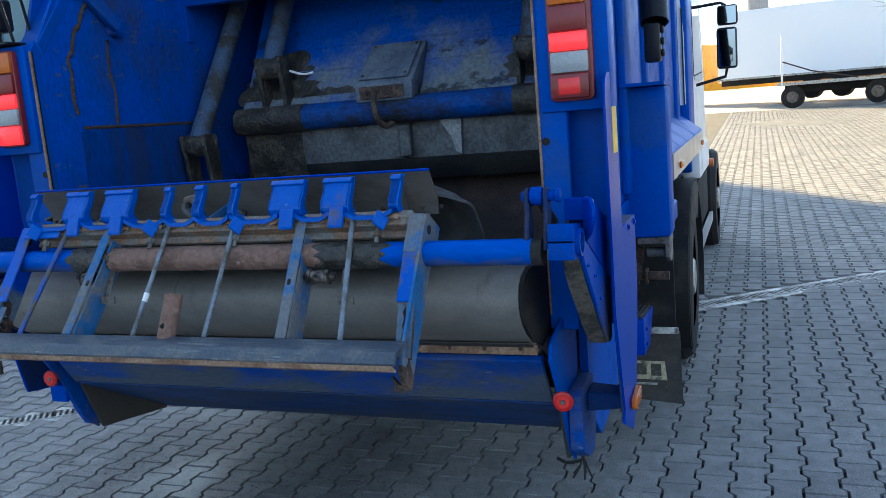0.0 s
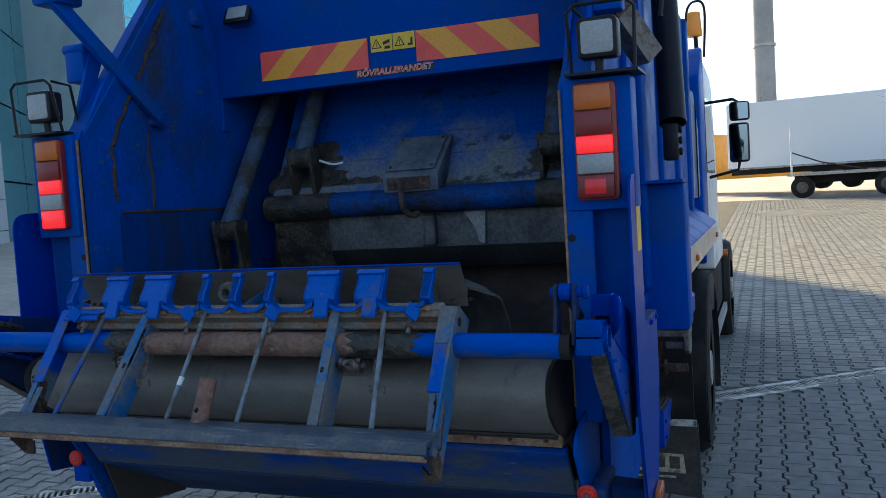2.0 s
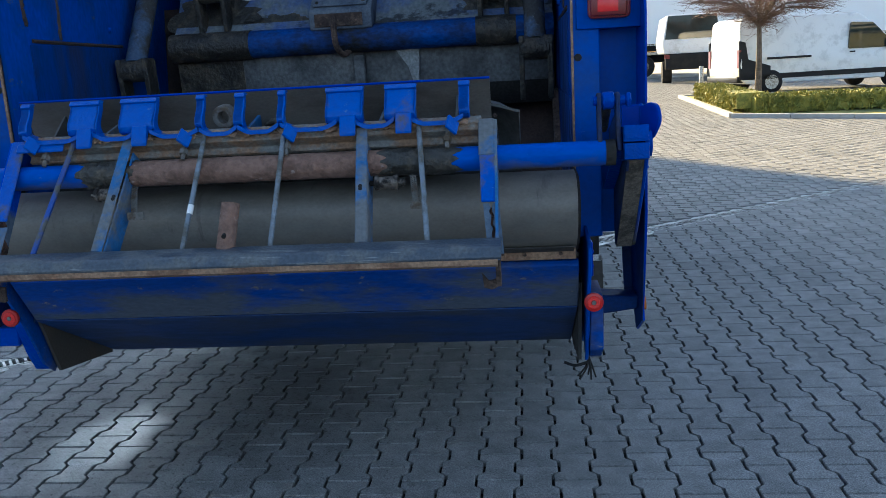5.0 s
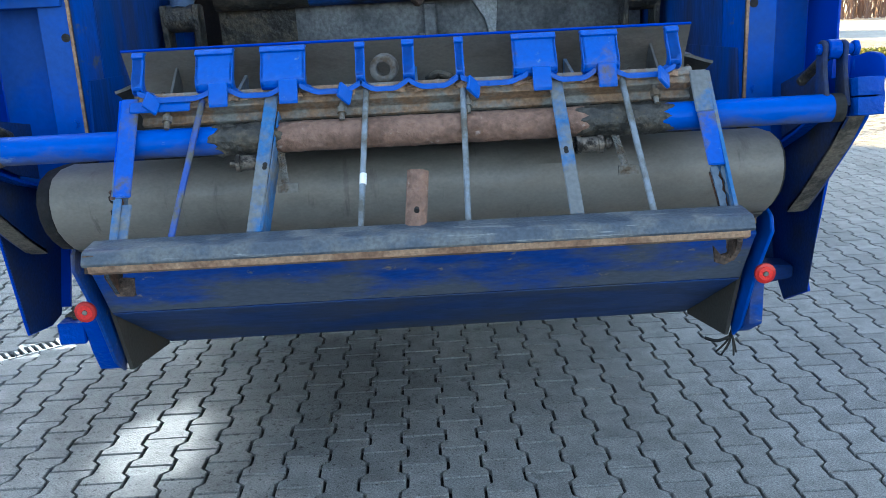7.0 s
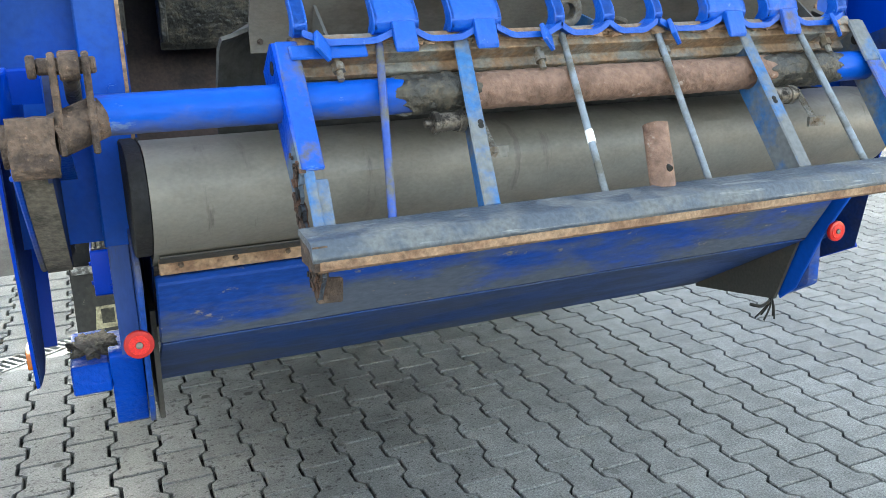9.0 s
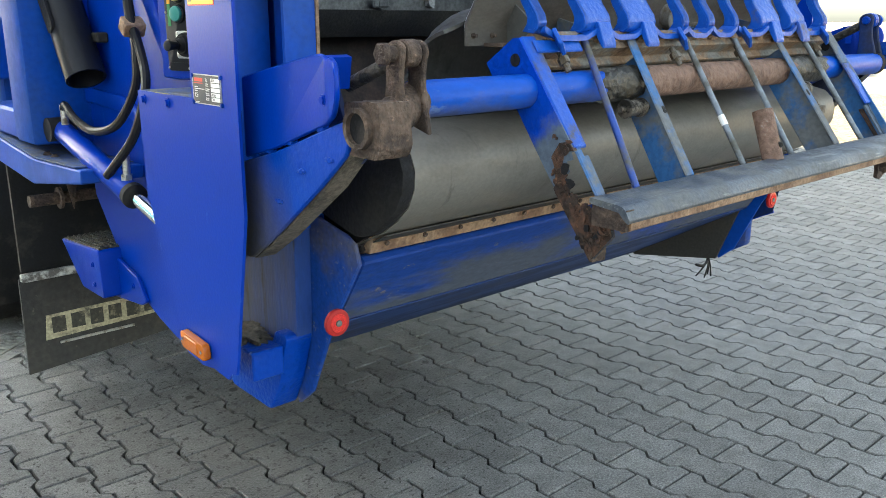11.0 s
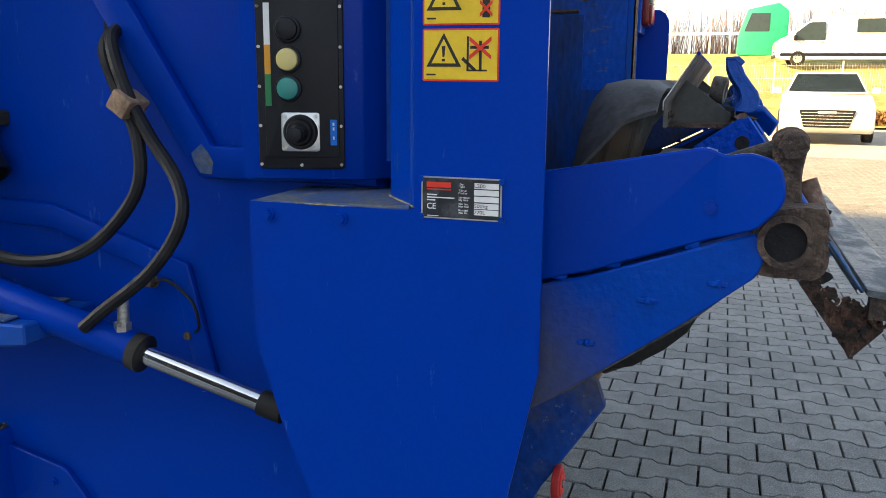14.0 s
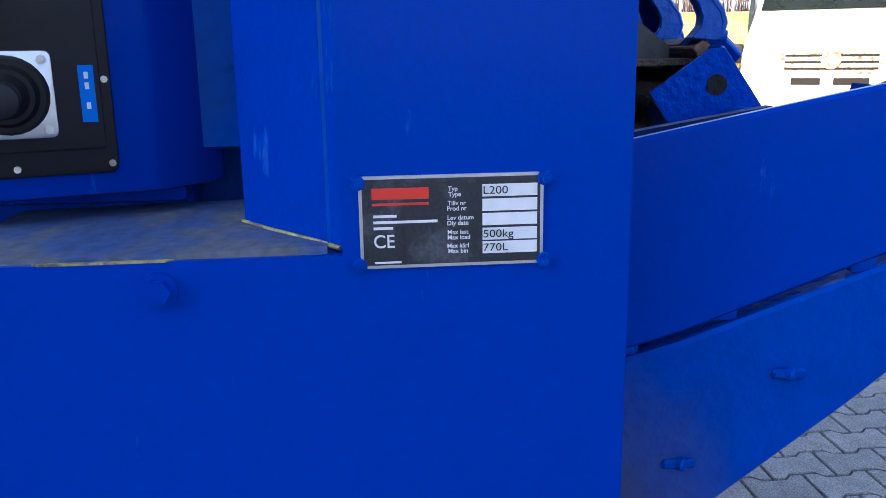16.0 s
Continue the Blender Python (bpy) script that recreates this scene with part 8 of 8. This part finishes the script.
part("painted_shadow", bm, mat("grey painted shade", (0.06, 0.065, 0.07), 0.85, dirt=(0.1, 0.1, 0.1), amount=0.5, scale=3, grain=0.2, bump=0.2, fine=12), ground)


# ---- hedge bed, lawn and trees ----
M_bark = mat("grey bark", (0.14, 0.11, 0.085), 0.9, dirt=(0.08, 0.065, 0.05), amount=0.5, scale=6, grain=0.3, bump=0.5, fine=30)
M_twig = mat("bare brown twigs", (0.16, 0.1, 0.075), 0.9, grain=0.2)
M_leaf = mat("clipped hedge leaves", (0.3, 0.27, 0.035), 0.6, dirt=(0.16, 0.17, 0.03), amount=0.6, scale=5, grain=0.3)
M_grass = mat("dry winter grass", (0.36, 0.31, 0.08), 0.9, dirt=(0.16, 0.17, 0.05), amount=0.5, scale=0.8, grain=0.35, bump=0.5, fine=12)
M_kerb = mat("pale kerb stone", (0.42, 0.41, 0.38), 0.85, grain=0.12, bump=0.15)
BED = [(5.2, 22.0), (5.1, 15.5), (9.3, 13.5), (22, 8.0), (32, 12), (30, 21), (16, 21.0)]
bm = bmesh.new()
bm.faces.new([bm.verts.new((x, y, rise(x, y) + 0.05)) for x, y in BED])
bmesh.ops.triangulate(bm, faces=bm.faces[:])
tagged(part("lawn", bm, M_grass), "yellowish lawn island inside a low kerb", "lawn", kind="structure")
kb = thing("kerb", "pale concrete kerb round the lawn island", "kerb", kind="structure")
for i in range(len(BED)):
    a, b = Vector(BED[i]), Vector(BED[(i + 1) % len(BED)])
    n = max(1, int((b - a).length))
    for k in range(n):
        p, q = a.lerp(b, k / n), a.lerp(b, (k + 0.99) / n)
        d = (q - p).normalized()
        o = Vector((-d.y, d.x)) * 0.06
        bm = bmesh.new()
        vs = [bm.verts.new((c.x, c.y, z + rise(c.x, c.y))) for z in (-0.05, 0.09) for c in (p - o, q - o, q + o, p + o)]
        for f in ((3, 2, 1, 0), (4, 5, 6, 7), (0, 1, 5, 4), (1, 2, 6, 5), (2, 3, 7, 6), (3, 0, 4, 7)):
            bm.faces.new([vs[j] for j in f])
        part("kerb_stone", bm, M_kerb, kb)


def leaf_cloud(pts, size):
    """Many small leaf cards round the given points, as one mesh."""
    v, f = [], []
    for p in pts:
        q = Euler((random.uniform(0, 6.3), random.uniform(0, 6.3), random.uniform(0, 6.3))).to_matrix()
        s = size * random.uniform(0.6, 1.3)
        k = len(v)
        for a, b in ((-1, 0), (0, -0.45), (1, 0), (0, 0.45)):
            v.append(tuple(Vector(p) + q @ Vector((a * s, b * s, 0.15 * s * (1 - abs(a))))))
        f.append((k, k + 1, k + 2, k + 3))
    me = bpy.data.meshes.new("leaves")
    me.from_pydata(v, [], f)
    return me


def hedge(line, width, height, label):
    pts = []
    for (ax, ay), (bx, by) in zip(line, line[1:]):
        L = math.hypot(bx - ax, by - ay)
        ux, uy = (bx - ax) / L, (by - ay) / L
        for _ in range(int(L * 900)):
            t, w, h = random.uniform(0, L), random.uniform(-1, 1), random.random()
            if random.random() < 0.75:
                if random.random() < 0.4:
                    h = 1
                else:
                    w = random.choice((-1, 1))
            w *= width / 2 * random.uniform(0.9, 1.08)
            x, y = ax + ux * t - uy * w, ay + uy * t + ux * w
            pts.append((x, y, rise(x, y) + 0.06 + h * height * random.uniform(0.92, 1.07)))
    me = leaf_cloud(pts, 0.05)
    me.materials.append(M_leaf)
    ob = tagged(new("hedge", me), label, "hedge", kind="stuff")
    # dense core
    bm = bmesh.new()
    for (ax, ay), (bx, by) in zip(line, line[1:]):
        L = math.hypot(bx - ax, by - ay)
        ang = math.degrees(math.atan2(by - ay, bx - ax))
        box(bm, 0, L, -width * 0.42, width * 0.42, 0, height * 0.9, Matrix.Translation((ax, ay, rise(ax, ay) + 0.05)) @ pose(0, 0, 0, 0, 0, ang))
    core = part("hedge_core", bm, M_leaf, ob)
    return ob


hedge([(5.75, 21.0), (5.6, 15.95), (9.0, 16.2), (20, 13.0)], 0.7, 0.36, "low clipped box hedge with yellow-green leaves")


def bare_tree(at, trunk, spread, label, twigs=900, lean=0.0):
    t = thing("tree", label, "tree", at, group="bare trees in the lawn")
    bm = bmesh.new()
    sweep(bm, [(0, 0, 0), (0.02 + lean * 0.3, 0.01, trunk * 0.5), (lean, 0, trunk)], 0.075, 9)
    for v in bm.verts:
        k = 1.25 - 0.5 * v.co.z / trunk
        v.co.x, v.co.y = v.co.x * k, v.co.y * k
    part("trunk", bm, M_bark, t)
    bm = bmesh.new()
    ends = []
    for k in range(16):
        a = k * 2.4 + random.uniform(-0.3, 0.3)
        r, h = spread * random.uniform(0.6, 1.0), random.uniform(0.15, 1.0)
        p = [Vector((lean, 0, trunk - 0.1)), Vector((lean + math.cos(a) * r * 0.4, math.sin(a) * r * 0.4, trunk + 0.25 + h * 0.5)), Vector((lean + math.cos(a) * r, math.sin(a) * r, trunk + 0.1 + h * 1.1))]
        sweep(bm, p, 0.022, 5)
        ends.append(p)
    part("branchwork", bm, M_bark, t)
    v, f = [], []
    for k in range(twigs):
        p = random.choice(ends)
        s = random.random()
        o = (p[0].lerp(p[1], s) if random.random() < 0.3 else p[1].lerp(p[2], s))
        for _ in range(3):
            d = Vector((random.gauss(0, 1) + (o.x - lean) * 1.2, random.gauss(0, 1) + o.y * 1.2, random.gauss(0.25, 0.5))).normalized() * random.uniform(0.15, 0.5)
            w = Vector((random.gauss(0, 1), random.gauss(0, 1), random.gauss(0, 1))).cross(d).normalized() * 0.006
            u = w.cross(d).normalized() * 0.006
            i = len(v)
            e = o + d
            v += [tuple(o + w), tuple(o - w * 0.5 + u), tuple(o - w * 0.5 - u), tuple(e)]
            f += [(i, i + 1, i + 3), (i + 1, i + 2, i + 3), (i + 2, i, i + 3)]
            o = o + d * random.uniform(0.5, 0.9)
    me = bpy.data.meshes.new("crown")
    me.from_pydata(v, [], f)
    me.materials.append(M_twig)
    c = new("crown", me)
    c.parent = t


bare_tree((6.9, 20.4, rise(7, 20)), 1.95, 2.0, "small bare tree with a clipped umbrella crown in the lawn", 1700)
bare_tree((9.7, 17.5, rise(9.7, 17.5)), 2.6, 1.6, "slim bare tree in the lawn", 500)
post = thing("bollard", "short white-grey bollard by the lawn", "bollard", (5.9, 22.6, rise(6, 22)))
bm = bmesh.new()
cyl(bm, (0, 0, 0), (0, 0, 0.85), 0.06, 14)
bevel(bm, 0.01, 2, 50)
part("post", bm, M_zinc, post)

# ---- fence, verge and vehicles on the far side ----
verge = [(29, 2), (27, -16), (44, -24), (46, 6)]
bm = bmesh.new()
bm.faces.new([bm.verts.new((x, y, z)) for (x, y), z in zip(verge, (0.04, 0.04, 2.9, 2.9))])
tagged(part("verge", bm, M_grass), "dry yellow grass verge along the fence", "verge", kind="structure")
fence = thing("mesh_fence", "pale welded mesh fence along the verge", "fence")
M_fence = mat("pale grey fence coating", (0.5, 0.5, 0.48), 0.5)
for k in range(10):
    y = 3.0 - k * 2.5
    x = 34.5
    bm = bmesh.new()
    box(bm, x - 0.03, x + 0.03, y - 0.03, y + 0.03, 0.3, 2.3)
    part("post", bm, M_fence, fence)
    bm = bmesh.new()
    for j in range(26):
        yy = y - 0.05 - j * 0.0945
        box(bm, x - 0.004, x + 0.004, yy - 0.004, yy + 0.004, 0.6, 2.2)
    for z in (0.65, 1.1, 1.6, 2.1):
        box(bm, x - 0.006, x + 0.006, y - 2.5, y, z, z + 0.012)
    part("panel", bm, M_fence, fence)
shr = leaf_cloud([(28.9 + random.uniform(-0.5, 0.5), random.uniform(-17, -2), random.uniform(0.05, 0.55)) for _ in range(9000)], 0.09)
shr.materials.append(mat("brown winter shrubs", (0.2, 0.09, 0.03), 0.8, dirt=(0.12, 0.09, 0.03), amount=0.5, scale=2, grain=0.3))
tagged(new("shrubs", shr), "low red-brown winter shrubs at the verge edge", "shrubs", kind="stuff")
blk = thing("concrete_block", "white-painted concrete block with a metal bracket", "block", (22.5, -8.0, 0))
bm = bmesh.new()
box(bm, -0.6, 0.6, -0.65, 0.65, 0, 1.4)
bevel(bm, 0.02, 2)
part("block", bm, M_white, blk)
bm = bmesh.new()
cyl(bm, (0, 0, 1.4), (0, 0, 5.5), 0.2, 16)
part("column", bm, M_white, blk)


def tractor_unit(at, turn, label, colour):
    v = thing("green_lorry", label, "truck", at, turn)
    paint = mat("cab colour", colour, 0.35)
    bm = bmesh.new()
    box(bm, 11.4, 13.0, -1.1, 1.1, 0.5, 0.9)
    part("frame", bm, M_black, v)
    for x in (11.9, 14.4):
        bm = bmesh.new()
        cyl(bm, (x, 0.8, 0.45), (x, 1.15, 0.45), 0.45, 22)
        part("wheel", bm, M_rubber, v)
    bm = bmesh.new()
    prism(bm, rounded([(13.0, 0.6), (13.0, 2.8), (13.5, 3.2), (15.0, 2.9), (15.4, 1.6), (15.4, 0.6)], 0.15), -1.2, 1.2, "y")
    bevel(bm, 0.05, 2)
    part("cab", bm, paint, v)
    bm = bmesh.new()
    prism(bm, [(13.9, 1.8), (13.9, 2.7), (14.8, 2.7), (15.1, 1.8)], -1.22, 1.22, "y")
    part("cab_window", bm, bpy.data.materials["dark car glass"], v)
    return v


tractor_unit((46, -16.0, 2.2), 90, "green box lorry beyond the fence", (0.02, 0.24, 0.14))
van("long_van", (41.0, -10.4, 2.2), 92, "long white van with a dark side window beyond the fence", (0.72, 0.72, 0.7), 8.2, 2.05, 2.2, 1.0, 1.2)
bm = bmesh.new()
prism(bm, rounded([(3.6, 1.45), (3.6, 2.05), (4.9, 2.05), (4.9, 1.45)], 0.06), 0.9, 0.99, "y")
part("side_window", bm, bpy.data.materials["dark car glass"], bpy.data.objects["long_van"])

# ---- buildings ----
M_panel = mat("pale metal cladding", (0.5, 0.53, 0.56), 0.5, grain=0.04, bump=0.02, scale=0.2)
M_curtain = glass("teal curtain glass", base=(0.22, 0.55, 0.62), metal=0.75, rough=0.06)
M_curtain.node_tree.nodes["Principled BSDF"].inputs["Specular IOR Level"].default_value = 1.0
office = thing("office_building", "office block with pale cladding and teal curtain glass", "building", (-28.7, 24.4, -0.02), 126)
bm = bmesh.new()
box(bm, 0, 46, 0.3, 14, 0, 21)
part("core", bm, M_black, office)
for k in range(16):
    bm = bmesh.new()
    box(bm, -16, -0.03, 0.0, 0.3, k * 1.3 + 0.015, k * 1.3 + 1.285)
    bevel(bm, 0.01, 1)
    part("cladding_panel", bm, M_panel, office)
bm = bmesh.new()
box(bm, -16, 0, 0.3, 14, 0, 20.8)
part("wall", bm, M_black, office)
for i in range(10):
    for k in range(6):
        bm = bmesh.new()
        box(bm, i * 4.5 + 0.04, i * 4.5 + 4.46, 0.05, 0.2, k * 3.4 + 0.04, k * 3.4 + 3.36)
        part("glass_pane", bm, M_curtain, office)
# Block added up-sun; its place and height are set to shade the yard.
tower = thing("tall_block", "tall block with teal curtain glass that shades the yard", "building", (-26.5, 30.0, 0))
bm = bmesh.new()
box(bm, -18, 0, 0, 18.6, 0, 25.6)
part("wall", bm, M_panel, tower)
for k in range(7):
    for j in range(4):
        bm = bmesh.new()
        box(bm, -0.05, 0.04, 0.04 + j * 4.65, 4.61 + j * 4.65, 0.06 + k * 3.64, 3.62 + k * 3.64)
        part("glass_pane", bm, M_curtain, tower)
# open glazed front with white bars, roof over it
hall = thing("glazed_hall", "long white-framed glazed front beyond the fence", "building", (52, -52, 0))
M_frame = mat("white frame paint", (0.75, 0.76, 0.76), 0.5, grain=0.03)
for j in range(62):
    bm = bmesh.new()
    box(bm, -0.06, 0.06, j * 1.15 - 0.05, j * 1.15 + 0.05, 0, 7.5)
    part("mullion", bm, M_frame, hall)
for k in range(5):
    bm = bmesh.new()
    box(bm, -0.05, 0.05, 0, 70.2, 1.2 + k * 1.5, 1.34 + k * 1.5)
    part("transom", bm, M_frame, hall)
bm = bmesh.new()
box(bm, -0.3, 6.0, -0.3, 70.5, 7.5, 7.8)
part("roof", bm, M_frame, hall)
# brushwood and bare trees along the far edge
def thicket(x0, x1, y0, y1, h, n, label):
    v, f = [], []
    for _ in range(n):
        o = Vector((random.uniform(x0, x1), random.uniform(y0, y1), 0.5))
        d = Vector((random.gauss(0, 0.18), random.gauss(0, 0.18), 1)) * h * random.uniform(0.5, 1.0)
        w = Vector((random.gauss(0, 1), random.gauss(0, 1), 0)).normalized() * 0.05
        i = len(v)
        v += [tuple(o - w), tuple(o + w), tuple(o + d)]
        f.append((i, i + 1, i + 2))
    me = bpy.data.meshes.new("thicket")
    me.from_pydata(v, [], f)
    me.materials.append(M_twig)
    tagged(new("thicket", me), label, "bare trees", kind="stuff")


thicket(24, 60, 50, 62, 7, 2600, "row of bare winter trees along the yard edge")
thicket(60, 66, -50, 20, 8, 4200, "bare winter trees behind the fence")
thicket(-1, 2.2, 120, 125, 13, 900, "bare treetop behind the trailer")
